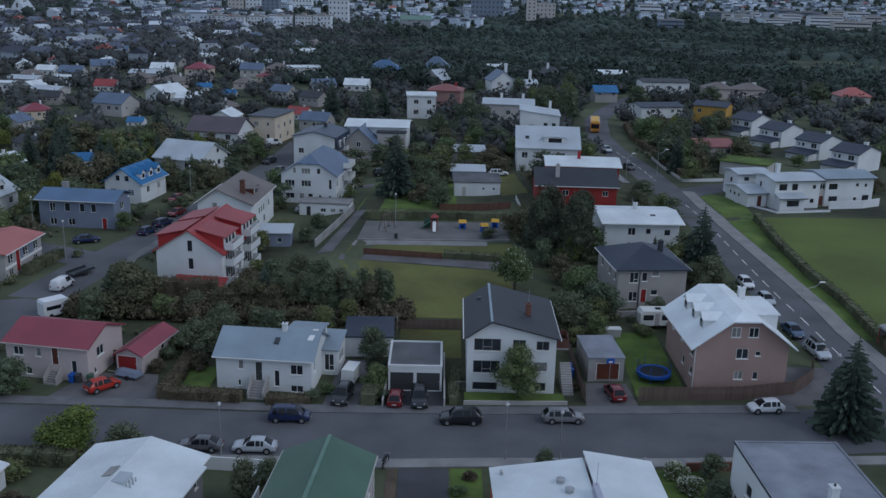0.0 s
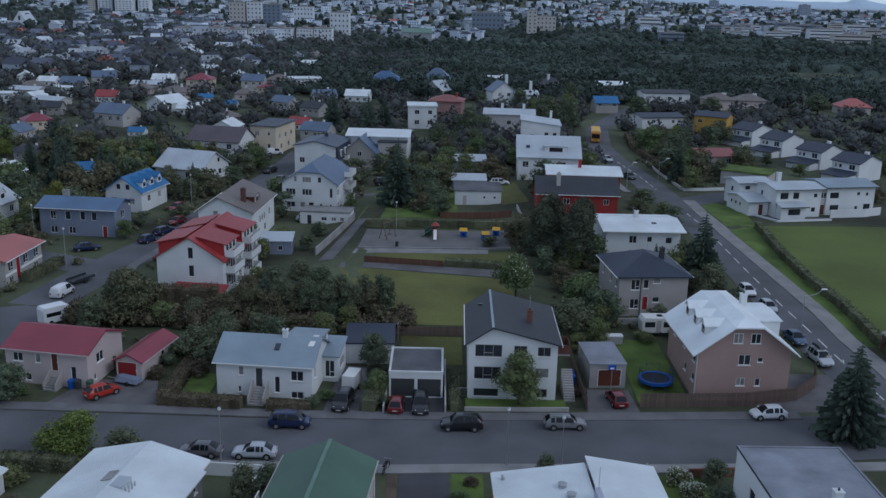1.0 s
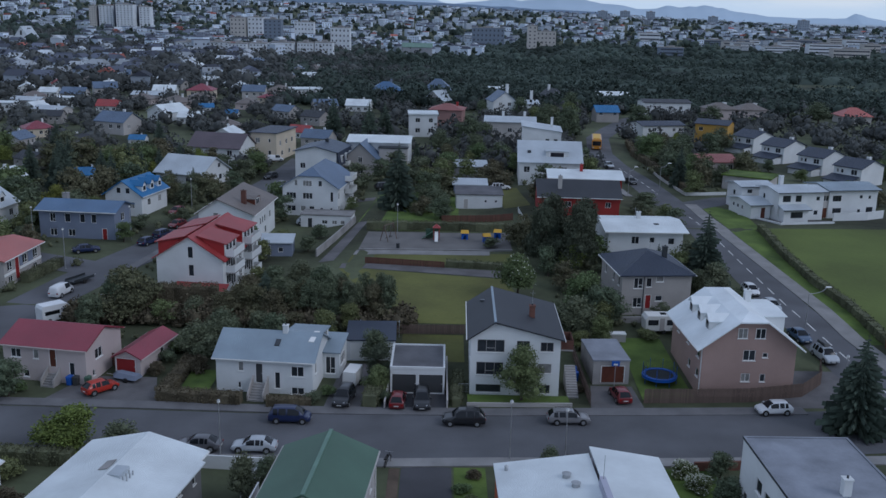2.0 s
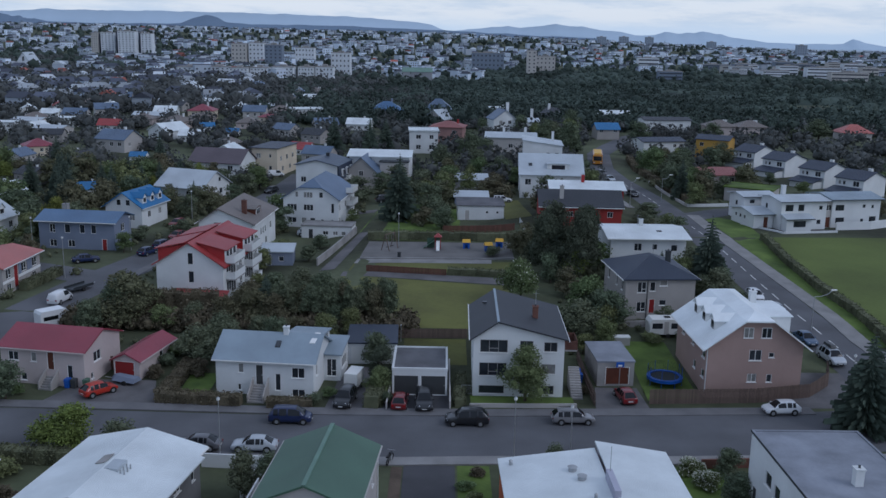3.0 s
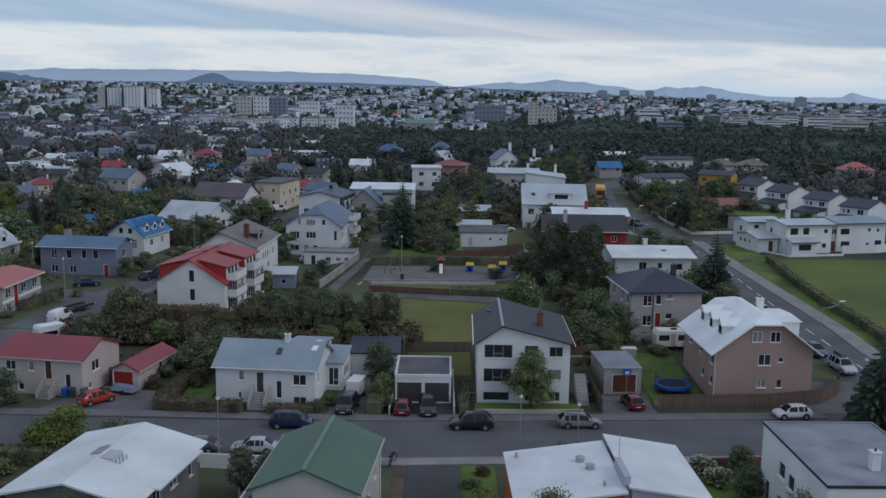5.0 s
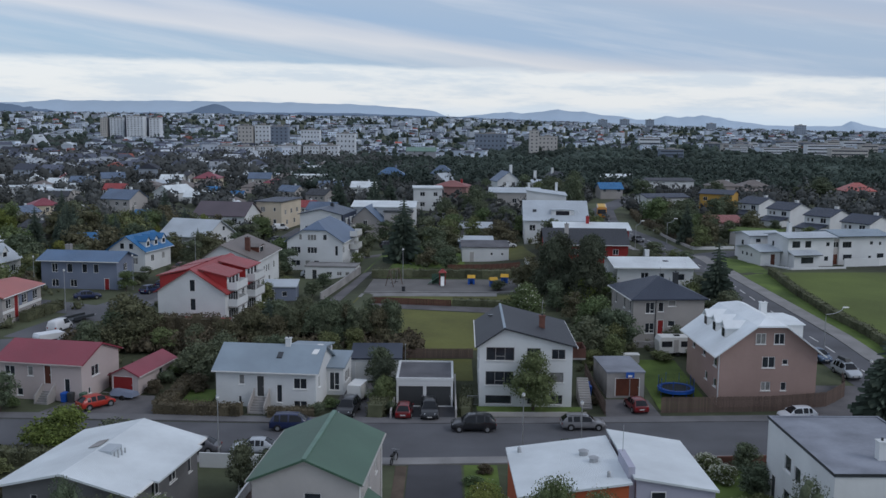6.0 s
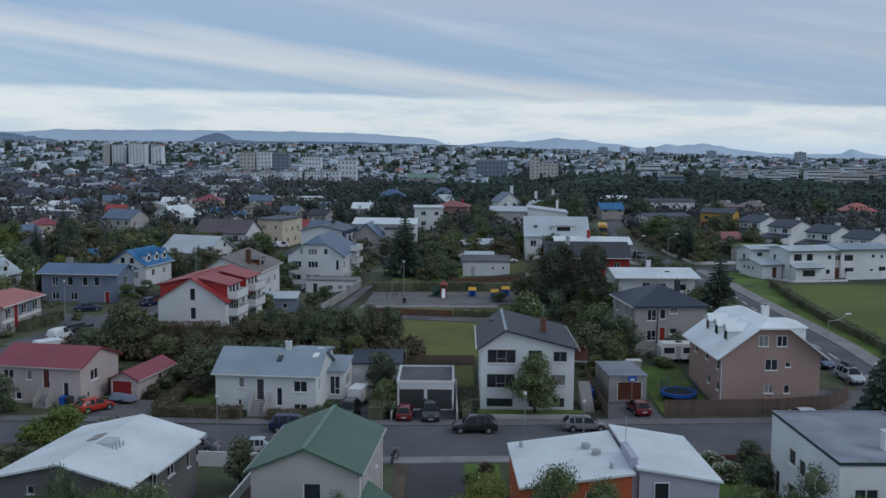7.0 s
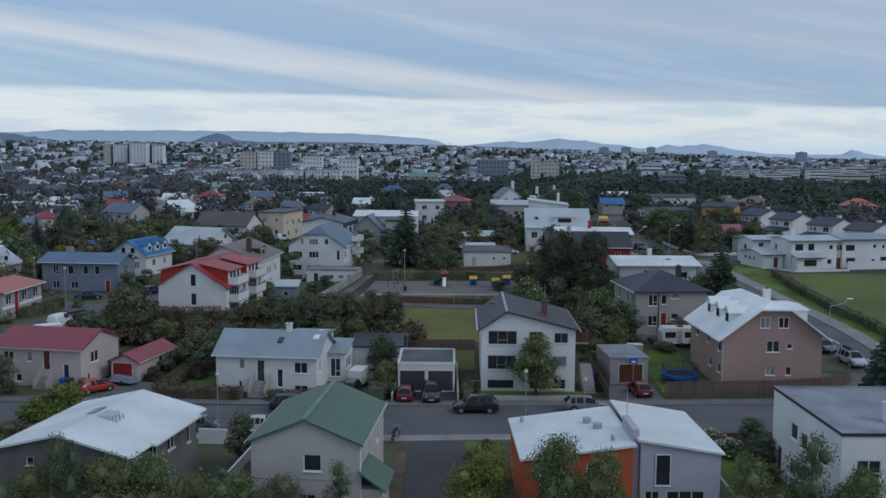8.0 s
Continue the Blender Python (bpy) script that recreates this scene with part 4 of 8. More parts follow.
# ---- street furniture ----
def street_lamp(x, y, h, arm=0.0, rz=0, label="slim grey street lamp post with a globe lantern"):
    ob = thing("street_lamp", label, "street lamp", pose(x, y, ground_z(x, y), 0, 0, rz), "street lamps")
    p = Shape().tube((0, 0, -0.2), (0, 0, 0.9), 0.085, 0.08).tube((0, 0, 0.9), (0, 0, h), 0.06, 0.04)
    part("post", p, M_STEEL, ob, recalc=True)
    if arm:
        a = Shape()
        pts = [(0, 0, h)] + [(arm * math.sin(t), 0, h + 0.9 * (1 - math.cos(t))) for t in (0.4, 0.8, 1.2, 1.57)]
        for u, v in zip(pts, pts[1:]):
            a.tube(u, v, 0.045, 0.04)
        part("arm", a, M_STEEL, ob, recalc=True)
        part("lantern", Shape().prism([(arm - 0.05, -0.13, h + 0.82), (arm + 0.75, -0.12, h + 0.86), (arm + 0.75, 0.12, h + 0.86), (arm - 0.05, 0.13, h + 0.82)],
                                      [(arm, -0.08, h + 0.98), (arm + 0.65, -0.06, h + 0.97), (arm + 0.65, 0.06, h + 0.97), (arm, 0.08, h + 0.98)]), M_LAMPGLOW, ob, recalc=True)
    else:
        g = Shape()
        lump(g, (0, 0, h + 0.16), 0.19, np.random.default_rng(3), 0.95)
        part("lantern", g, M_LAMPGLOW, ob, smooth=True)
        part("cap", Shape().tube((0, 0, h + 0.3), (0, 0, h + 0.4), 0.17, 0.04), M_STEEL, ob, recalc=True)
    return ob


def plank_fence(label, line, height, mat, gap=0.012, plank=0.16, z=None):
    """Upright boards on posts and rails."""
    ob = thing("fence", label, "fence")
    rails = Shape()
    sample = None
    for a, b in zip(line, line[1:]):
        k = math.dist(a, b)
        ang = math.atan2(b[1] - a[1], b[0] - a[0])
        n = max(1, int(k / plank))
        if sample is None:
            sample = Shape().box(-plank / 2 + gap, -0.012, -0.05, plank / 2 - gap, 0.012, 1.0).mesh("board")
            sample.materials.append(mat)
        for i in range(n):
            t = (i + 0.5) / n
            x, y = a[0] + (b[0] - a[0]) * t, a[1] + (b[1] - a[1]) * t
            o = new("board", sample)
            o.parent = ob
            o.matrix_basis = Matrix.LocRotScale((x, y, ground_z(x, y)), Euler((0, 0, ang)), (1, 1, height * (1 + 0.012 * ((i * 7) % 5 - 2))))
        for f in (0.3, 0.8):
            za, zb = ground_z(*a) + height * f, ground_z(*b) + height * f
            ox, oy = -math.sin(ang) * 0.05, math.cos(ang) * 0.05
            rails.tube((a[0] + ox, a[1] + oy, za), (b[0] + ox, b[1] + oy, zb), 0.04, n=4)
    part("rail", rails, mat, ob, recalc=True)
    return ob


def low_wall(label, line, height, thick, mat):
    sh = Shape()
    for a, b in zip(line, line[1:]):
        k = math.dist(a, b)
        n = max(1, int(k / 4))
        dx, dy = (b[0] - a[0]) / k * thick / 2, (b[1] - a[1]) / k * thick / 2
        for i in range(n):
            p, q = [(a[0] + (b[0] - a[0]) * t / n, a[1] + (b[1] - a[1]) * t / n) for t in (i, i + 1)]
            ring = [(p[0] - dy, p[1] + dx), (p[0] + dy, p[1] - dx), (q[0] + dy, q[1] - dx), (q[0] - dy, q[1] + dx)]
            g = (ground_z(*p), ground_z(*p), ground_z(*q), ground_z(*q))
            sh.prism([(x, y, z - 0.2) for (x, y), z in zip(ring, g)], [(x, y, z + height) for (x, y), z in zip(ring, g)])
    return solo("garden_wall", sh, mat, label, "wall", recalc=True)

# ---- houses along the near side of the street ----
w_house = house("single-storey house, white sheet roof, dark pebbledash walls", -24.0, 66.6, -8.7, 9.2, 11.2, 4.75, "gable", "y", 1.1, 0.55, M_DGREY, R_WHITE,
                [("F", -2.3, 3.6, 0.55, 0.6), ("F", 2.4, 3.1, 0.6, 0.7), ("F", 3.4, 3.1, 0.55, 0.6), ("R", -1.6, 3.0, 1.2, 1.2, 2), ("R", 1.2, 3.0, 1.2, 1.2, 2), ("R", 4.2, 2.6, 0.6, 1.3)],
                [], [])
part("roof_hatch", Shape().box(0.15, -1.4, 5.6, 1.2, 0.2, 5.98), R_LIGHTGREY, w_house, "grey roof hatch on the sheet roof")
part("hatch_cover", Shape().slab([(-1.0, -0.6, 5.86), (-0.2, -0.6, 6.06), (-0.2, 0.9, 6.06), (-1.0, 0.9, 5.86)], 0.05), M_CONCRETE, w_house, "dark flat roof hatch cover", recalc=True)
for hx in (1.45, 1.75):
    for hy in (-1.4, -0.9, -0.4):
        part("vent", Shape().tube((hx, hy, 5.4), (hx, hy, 5.95), 0.06), M_STEEL, w_house, recalc=True)
part("eave_step", Shape().slab([(4.6, -3.2, 4.90), (5.62, -3.2, 4.72), (5.62, 4.3, 4.72), (4.6, 4.3, 4.90)], 0.14), R_WHITE, w_house, recalc=True)
low_wall("white rendered terrace wall beside the house", [(-20.2, 78.0), (-17.6, 77.8), (-14.5, 77.6), (-15.05, 74.6), (-15.35, 71.4)], 1.3, 0.15, M_WHITE)
low_wall("low white rendered wall along the kerb", [(-60, 79.3), (-46, 79.3), (-39.3, 79.2), (-35.4, 78.9)], 0.7, 0.15, M_OFFWHITE)
house("small white garden hut with a pale sheet roof", -39.0, 72.8, -8.7, 4.2, 3.4, 2.1, "gable", "y", 0.5, 0.3, M_WHITE, R_WHITE, [("F", 0.9, 0.8, 0.8, 0.8)], [("F", -0.9, 0.05, 0.8, 1.8, M_GREYDOOR)], name="hut", category="hut")

g_house = house("pale rendered house with a green sheet-metal gable roof", -8.14, 65.9, -4.3, 7.3, 10.2, 5.55, "gable", "y", 1.5, 0.3, M_OFFWHITE, R_GREEN,
                [("F", 0.5, 3.6, 1.2, 1.15, 1), ("F", 0.1, 0.8, 1.2, 1.2, 2), ("R", -3.6, 3.2, 0.7, 1.2), ("R", -0.6, 3.4, 0.7, 1.2), ("R", 2.6, 3.4, 0.8, 1.2), ("L", 1.0, 3.3, 1.2, 1.2, 2)],
                trim=M_OFFWHITE)
part("ridge_cap", Shape().box(-0.16, -5.42, 7.14, 0.16, 5.42, 7.26), material("roof_pale_green", (0.13, 0.22, 0.17), 0.5), g_house, "paler green ridge capping")
part("porch_roof", Shape().slab([(3.66, -5.4, 3.75), (5.5, -5.4, 2.45), (5.5, -1.2, 2.45), (3.66, -1.2, 3.75)], 0.12), R_GREEN, g_house, "green lean-to porch roof", recalc=True)
pw = Shape().box(3.7, -5.0, -0.2, 5.1, -1.4, 2.45)
part("porch_wall", pw, M_OFFWHITE, g_house)
part("wall_band", Shape().box(-3.69, -5.13, 3.02, 3.69, -5.09, 3.07), M_GREY, g_house)
for dy in (-5.05, 5.05):
    part("downpipe", Shape().tube((3.72, dy, 0.1), (3.72, dy, 5.5), 0.05, n=6), M_TRIM, g_house, recalc=True)
terrace = thing("terrace", "small raised wooden terrace with a white railing", "terrace", pose(-13.1, 66.5, 0, 0, 0, -4.3))
part("deck", Shape().box(-1.0, -4.2, 1.5, 1.0, 4.2, 1.7), M_FENCE, terrace)
for ty in (-4.1, -2.0, 0.0, 2.0, 4.1):
    part("post", Shape().box(-0.98, ty - 0.05, 0.0, -0.88, ty + 0.05, 2.6), M_TRIM, terrace)
part("railing", Shape().box(-1.0, -4.2, 2.52, -0.86, 4.2, 2.62).box(-0.95, -4.2, 1.75, -0.91, 4.2, 2.5), M_TRIM, terrace)


def felt(ob, L, W, z, mat):
    part("roof_felt", Shape().box(-L / 2 + 0.2, -W / 2 + 0.2, z - 0.02, L / 2 - 0.2, W / 2 - 0.2, z + 0.012), mat, ob)


e_house = house("low house with orange walls and a gently sloping white roof", 9.7, 67.0, 1.2, 7.5, 9.6, 4.05, "shed", "y", 0.95, 0.2, M_ORANGE, R_WHITE,
                [("F", -1.6, 2.6, 1.0, 1.2, 2), ("F", 1.3, 2.6, 1.4, 1.2, 2), ("B", 0.5, 2.2, 1.6, 1.2, 2)])
for vx, vy, r in ((-3.0, 3.6, 0.16), (1.6, 1.4, 0.35), (2.1, -0.2, 0.35), (2.6, -3.4, 0.14)):
    vz = 4.68 + 0.127 * vx
    part("roof_vent", Shape().tube((vx, vy, vz - 0.1), (vx, vy, vz + 0.32), r, r * 0.85, 12).tube((vx, vy, vz + 0.32), (vx, vy, vz + 0.42), r * 1.15, r * 0.5, 12), M_STEEL, e_house, recalc=True)
e_wing = house("pale lilac rendered house wing with a sloping white roof", 16.75, 67.6, 1.2, 5.5, 10.0, 4.45, "shed", "y", 0.85, 0.22, M_LILAC, R_WHITE,
               [("F", -1.2, 2.2, 1.05, 2.2, 1), ("F", -1.9, 0.3, 1.0, 1.5, 2), ("F", 0.4, 0.3, 2.6, 1.5, 3), ("R", -3, 1.6, 1.2, 1.2, 2), ("R", 2, 1.6, 1.2, 1.2, 2)], flip=True)
ch = part("chimney", Shape().box(-3.25, -4.6, 1.0, -2.78, -1.0, 6.0), M_LILAC, e_wing, "tall grey chimney slab")
part("mast", Shape().tube((-3.0, -1.4, 6.0), (-3.0, -1.4, 8.0), 0.03, 0.02), M_STEEL, ch, recalc=True)

f_house = house("white rendered house with a flat dark grey felt roof", 31.05, 66.7, 1.0, 8.7, 12.5, 6.4, "flat", "x", 0.09, 0.06, M_WHITE, R_GREYFELT,
                [("L", 1.9, 3.7, 1.3, 1.2, 1), ("L", 0.0, 3.5, 1.2, 1.2, 1), ("L", 1.9, 0.9, 1.3, 1.3, 1), ("L", -1.2, 0.9, 1.0, 1.3, 1), ("F", -2.5, 3.5, 1.6, 1.3, 2), ("F", 2, 3.5, 1.6, 1.3, 2), ("L", -3.6, 3.6, 0.9, 1.1)],
                [("L", 4.6, 0.4, 0.9, 2.0, M_GREYDOOR)], [(0.1, -3.3, 7.85, 0.62, M_WHITE)])
felt(f_house, 8.7, 12.5, 6.57, R_GREYFELT)
part("eave_edge", Shape().box(-4.44, -6.34, 6.46, -4.415, 6.34, 6.66), M_DARKTRIM, f_house, "dark eave edging")
part("eave_edge", Shape().box(-4.41, -6.34, 6.46, 4.41, -6.315, 6.66), M_DARKTRIM, f_house, "dark eave edging")
low_wall("plain grey concrete garden wall between two plots", [(20.4, 58), (20.9, 70), (20.6, 79.2)], 1.5, 0.18, M_CONCRETE)
low_wall("low brown garden wall before shrubs", [(24.6, 79.4), (31.0, 80.0)], 0.9, 0.2, M_REDFENCE)

# ---- houses along the far side of the street ----
house("pale house with a maroon sheet roof and outside steps", -41.4, 100.85, -10, 9.8, 7.6, 4.0, "gable", "x", 1.4, 0.35, M_PINKISH, R_MAROON,
                [("F", -1.0, 2.5, 0.65, 1.05), ("F", 3.2, 0.9, 0.65, 1.5), ("F", -3.4, 2.5, 1.2, 1.0, 2), ("F", -2.3, 0.3, 0.7, 0.8), ("R", -1.1, 2.2, 1.5, 1.15, 2), ("R", -2.3, 0.5, 0.5, 0.7)],
                [("F", 1.0, 1.75, 0.85, 2.0, M_DOOR)], drop=0.1, trim=M_PINKISH)
ct = thing("covered_trailer", "low boat trailer under a grey cover", "trailer", pose(-33.4, 97.9, ground_z(-33.4, 97.9), 0, 0, 160))
part("cover", Shape().prism([(-1.5, -0.7, 0.4), (1.3, -0.75, 0.4), (1.9, 0.0, 0.45), (1.3, 0.75, 0.4), (-1.5, 0.7, 0.4)], [(-1.4, -0.45, 0.85), (1.0, -0.4, 0.95), (1.4, 0.0, 0.95), (1.0, 0.4, 0.95), (-1.4, 0.45, 0.85)]), M_BLUEGREY, ct, "grey fabric cover", recalc=True)
part("drawbar", Shape().tube((1.7, 0, 0.42), (2.8, 0, 0.4), 0.04), M_STEEL, ct, recalc=True)
for q in (-1, 1):
    part("wheel", Shape().tube((-0.3, q * 0.72, 0.28), (-0.3, q * 0.88, 0.28), 0.28, n=14), M_TYRE, ct, recalc=True)
steps("concrete outside stair with rendered parapets", -41.3, 95.45, -11, 1.3, 10, 0.175, 0.26)
for bx, bm_ in ((-39.6, M_BLUEPLASTIC), (-38.9, M_GREYDOOR), (-37.6, R_GREEN)):
    bn = thing("wheelie_bin", "plastic wheelie bin standing by the house wall", "bin", pose(bx + 0.5, 96.2, 0, 0, 0, -11), "wheelie bins")
    part("bin_body", Shape().prism([(-0.24, -0.28, 0.1), (0.24, -0.28, 0.1), (0.24, 0.2, 0.1), (-0.24, 0.2, 0.1)], [(-0.29, -0.33, 1.0), (0.29, -0.33, 1.0), (0.29, 0.3, 1.0), (-0.29, 0.3, 1.0)]), bm_, bn, recalc=True)
    part("lid", Shape().prism([(-0.3, -0.36, 1.0), (0.3, -0.36, 1.0), (0.3, 0.33, 1.0), (-0.3, 0.33, 1.0)], [(-0.25, -0.3, 1.09), (0.25, -0.3, 1.09), (0.25, 0.33, 1.12), (-0.25, 0.33, 1.12)]), bm_, bn, recalc=True)
    for q in (-1, 1):
        part("wheel", Shape().tube((q * 0.2, 0.22, 0.1), (q * 0.26, 0.22, 0.1), 0.1), M_TYRE, bn, recalc=True)
house("pale garage with a maroon gable roof and red door", -32.9, 103.1, -11, 3.1, 8.2, 2.0, "gable", "y", 0.75, 0.3, M_PINKISH, R_MAROON, [("R", 1, 0.9, 0.8, 0.7)],
      [("F", -0.25, 0.05, 2.4, 1.8, M_REDDOOR, "garage_door")], name="garage", category="garage", drop=0.05, trim=M_PINKISH)
plank_fence("short dark brown board fence", [(-36.4, 101.6), (-35.0, 101.2)], 1.6, M_REDFENCE)

b_house = house("white house with a blue-grey sheet roof and front steps", -17.4, 99.05, -5.6, 10.6, 7.55, 3.95, "gable", "x", 1.85, 0.35, M_WHITE, R_BLUEGREY,
                [("F", -2.55, 2.45, 0.6, 1.05), ("F", 1.45, 0.65, 0.6, 1.9), ("F", 3.65, 2.15, 1.4, 1.15, 2), ("F", 3.65, 0.1, 1.4, 0.8, 2), ("F", -2.75, 0.5, 0.35, 0.7), ("R", -2.2, 2.0, 0.7, 1.2), ("L", 0.5, 2.0, 1.2, 1.1, 2)],
                [("F", -0.55, 1.25, 0.85, 2.2, M_GREYDOOR)], [(1.5, -0.15, 6.6, 0.55, M_WHITE)], drop=0.15)
skylight(b_house, 1.0, -1.7, 5.2, 0.55, 0.9, 0.446)
part("rear_roof", Shape().slab([(1.4, 0.2, 5.86), (5.55, 0.2, 5.86), (5.55, 4.4, 5.3), (1.4, 4.4, 5.3)], 0.14), R_BLUEGREY, b_house, "flatter rear roof over the back extension", recalc=True)
part("rear_wall", Shape().box(1.6, 3.5, 3.0, 5.28, 4.2, 5.12), M_WHITE, b_house)
part("roof_window", Shape().slab([(4.3, -1.4, 5.36), (4.9, -1.4, 5.36), (5.2, 0.3, 6.0), (4.6, 0.3, 6.0)], 0.1), M_TRIM, b_house, "pale roof window frame", recalc=True)
steps("concrete front stair with rendered side walls", -18.35, 92.9, -5.6, 1.5, 7, 0.175, 0.32)
house("small white porch annex with a blue-grey roof", -10.95, 101.7, -5.6, 2.0, 4.2, 2.9, "shed", "x", 0.7, 0.2, M_WHITE, R_BLUEGREY, [("F", 0, 0.4, 1.1, 2.0, 2), ("R", 0, 1.0, 2.4, 1.2, 3)], name="porch", category="porch")
house("small garage with a dark slate-blue roof", -7.1, 107.2, 2, 5.6, 5.6, 2.3, "shed", "x", 0.35, 0.15, M_WHITE, R_NAVY, [], [("F", -1.2, 0.05, 2.4, 1.9, M_LAMPGLOW, "garage_door")], name="garage", category="garage")
tr = thing("box_trailer", "pale grey box trailer parked on a driveway", "trailer", pose(-8.5, 98.0, 0.04, 0, 0, 78))
part("box_body", Shape().prism([(-1.4, -0.75, 0.45), (1.4, -0.75, 0.45), (1.4, 0.75, 0.45), (-1.4, 0.75, 0.45)], [(-1.36, -0.72, 1.95), (1.3, -0.72, 1.95), (1.3, 0.72, 1.95), (-1.36, 0.72, 1.95)]), M_LAMPGLOW, tr, recalc=True)
part("drawbar", Shape().tube((-1.3, 0, 0.5), (-2.4, 0, 0.45), 0.05), M_STEEL, tr, recalc=True)
for q in (-1, 1):
    part("wheel", Shape().tube((0.1, q * 0.76, 0.3), (0.1, q * 0.92, 0.3), 0.3, n=14), M_TYRE, tr, recalc=True)

gar = house("white double garage with a flat grey felt roof", -1.3, 99.5, 0, 5.9, 7.2, 2.72, "flat", "x", 0.14, 0.04, M_WHITE, M_WHITE, [],
            [("F", -1.45, 0.05, 2.7, 2.15, M_GREYDOOR, "garage_door"), ("F", 1.45, 0.05, 2.7, 2.15, M_GREYDOOR, "garage_door")], name="garage", category="garage")
felt(gar, 5.9, 7.2, 2.885, R_DARKFELT)
low_wall("white rendered dividing wall", [(-4.6, 91.6), (-4.5, 96.5)], 0.9, 0.16, M_OFFWHITE)
low_wall("white rendered dividing wall", [(1.95, 92.0), (1.9, 104)], 1.0, 0.16, M_OFFWHITE)

c_house = house("white three-storey house with a charcoal gable roof", 9.25, 101.7, -0.9, 9.6, 12.4, 6.5, "gable", "y", 1.75, 0.42, M_WHITE, R_BLACK,
                [("F", -2.65, 4.9, 2.9, 1.4, 3), ("F", 0.8, 5.2, 1.4, 1.05, 2), ("F", 3.35, 5.1, 1.4, 1.05, 2), ("F", -2.7, 2.3, 2.9, 1.45, 3), ("F", 0.8, 2.65, 1.3, 1.05, 2), ("F", 3.2, 2.65, 1.4, 1.05, 2),
                 ("F", -2.8, 0.3, 2.7, 0.9, 1), ("F", 0.9, 0.3, 1.4, 0.9, 2), ("F", 3.15, 0.3, 1.4, 1.0, 2), ("L", -3, 3.0, 0.9, 1.1), ("L", 2, 3.0, 0.9, 1.1), ("R", -5, 2.9, 0.8, 1.1), ("R", 3, 5.2, 1.0, 1.1)],
                [("R", -1.5, 2.6, 0.9, 2.0, M_DOOR)], [(2.0, -1.2, 8.6, 0.6, M_REDFENCE)], off=-2.25, frame=M_CONCRETE)
part("ridge_cap", Shape().box(-2.38, -6.6, 8.30, -2.12, 6.6, 8.46), R_BLUEGREY, c_house, "paler ridge capping")
part("antenna", Shape().tube((2.0, -1.2, 8.7), (2.0, -1.2, 10.4), 0.02).tube((1.7, -1.2, 10.1), (2.3, -1.2, 10.1), 0.012), M_STEEL, c_house, recalc=True)
balcony(c_house, "R", 9.6, 12.4, -3.6, 5.0, 3.0, 1.5, M_FENCE, M_REDFENCE)
skylight(c_house, -3.3, 3.2, 7.78, 0.9, 0.45, 0.0)
steps("outside concrete stair beside the white house", 15.6, 95.6, 0, 1.2, 13, 0.18, 0.30, walls=False)
gate = thing("garden_gate", "small grey metal garden gate between shrubs", "gate", pose(3.9, 96.2, 0.1))
part("gate_frame", frame_plate("F", 0, 0, [-0.75, -0.7, 0.7, 0.75], [0.1, 0.15, 1.05, 1.1], [(1, 1)], -0.02, 0.02), M_STEEL, gate, recalc=True)
for k in range(9):
    part("bar", Shape().box(-0.6 + k * 0.15 - 0.012, -0.012, 0.15, -0.6 + k * 0.15 + 0.012, 0.012, 1.05), M_STEEL, gate)
plank_fence("weathered brown board fence beside the stair", [(17.2, 93.6), (17.1, 100), (17.0, 107)], 1.5, M_FENCE)
low_wall("low white rendered front garden wall", [(4.0, 92.85), (9.5, 93.0), (15.2, 93.25)], 0.45, 0.18, M_OFFWHITE)
patch("lawn", rect(4.1, 93.1, 15.0, 95.4), M_GRASS, LAWN, "lawn", 0.3)
house("grey concrete garage with brown double doors", 20.1, 102.9, 3.5, 4.1, 6.8, 2.6, "flat", "x", 0.05, 0.08, M_CONCRETE, R_GREYFELT, [], [("F", 0.2, 0.05, 2.7, 2.0, M_DOOR, "garage_door")], name="garage", category="garage", drop=0.05)
hoop = thing("basketball_hoop", "basketball hoop with a blue backboard above the garage door", "basketball hoop", pose(20.7, 99.1, 0, 0, 0, 3.5))
part("pole", Shape().tube((0, 0.12, 0), (0, 0.12, 2.9), 0.045), M_STEEL, hoop, recalc=True)
part("backboard", Shape().box(-0.45, 0.02, 2.45, 0.45, 0.06, 3.05), M_BLUEPLASTIC, hoop, "blue backboard with a pale panel")
part("board_mark", Shape().box(-0.22, 0.005, 2.55, 0.22, 0.018, 2.75), M_TRIM, hoop)
ringm = Shape()
for i in range(14):
    a0, a1 = 2 * math.pi * i / 14, 2 * math.pi * (i + 1) / 14
    ringm.tube((0.22 * math.cos(a0), -0.25 + 0.22 * math.sin(a0), 2.5), (0.22 * math.cos(a1), -0.25 + 0.22 * math.sin(a1), 2.5), 0.012, n=5)
part("ring", ringm, M_REDTRIM, hoop, recalc=True)
for bx, by in ((16.4, 101.2), (16.5, 100.4), (16.5, 102.0)):
    bn = thing("wheelie_bin", "blue plastic wheelie bin beside the fence", "bin", pose(bx, by, 0.1), "wheelie bins")
    part("bin_body", Shape().prism([(-0.24, -0.28, 0.0), (0.24, -0.28, 0.0), (0.24, 0.2, 0.0), (-0.24, 0.2, 0.0)], [(-0.29, -0.33, 1.0), (0.29, -0.33, 1.0), (0.29, 0.3, 1.0), (-0.29, 0.3, 1.0)]), M_BLUEPLASTIC, bn, recalc=True)
    part("lid", Shape().box(-0.3, -0.36, 1.0, 0.3, 0.33, 1.08), M_BLUEPLASTIC, bn)

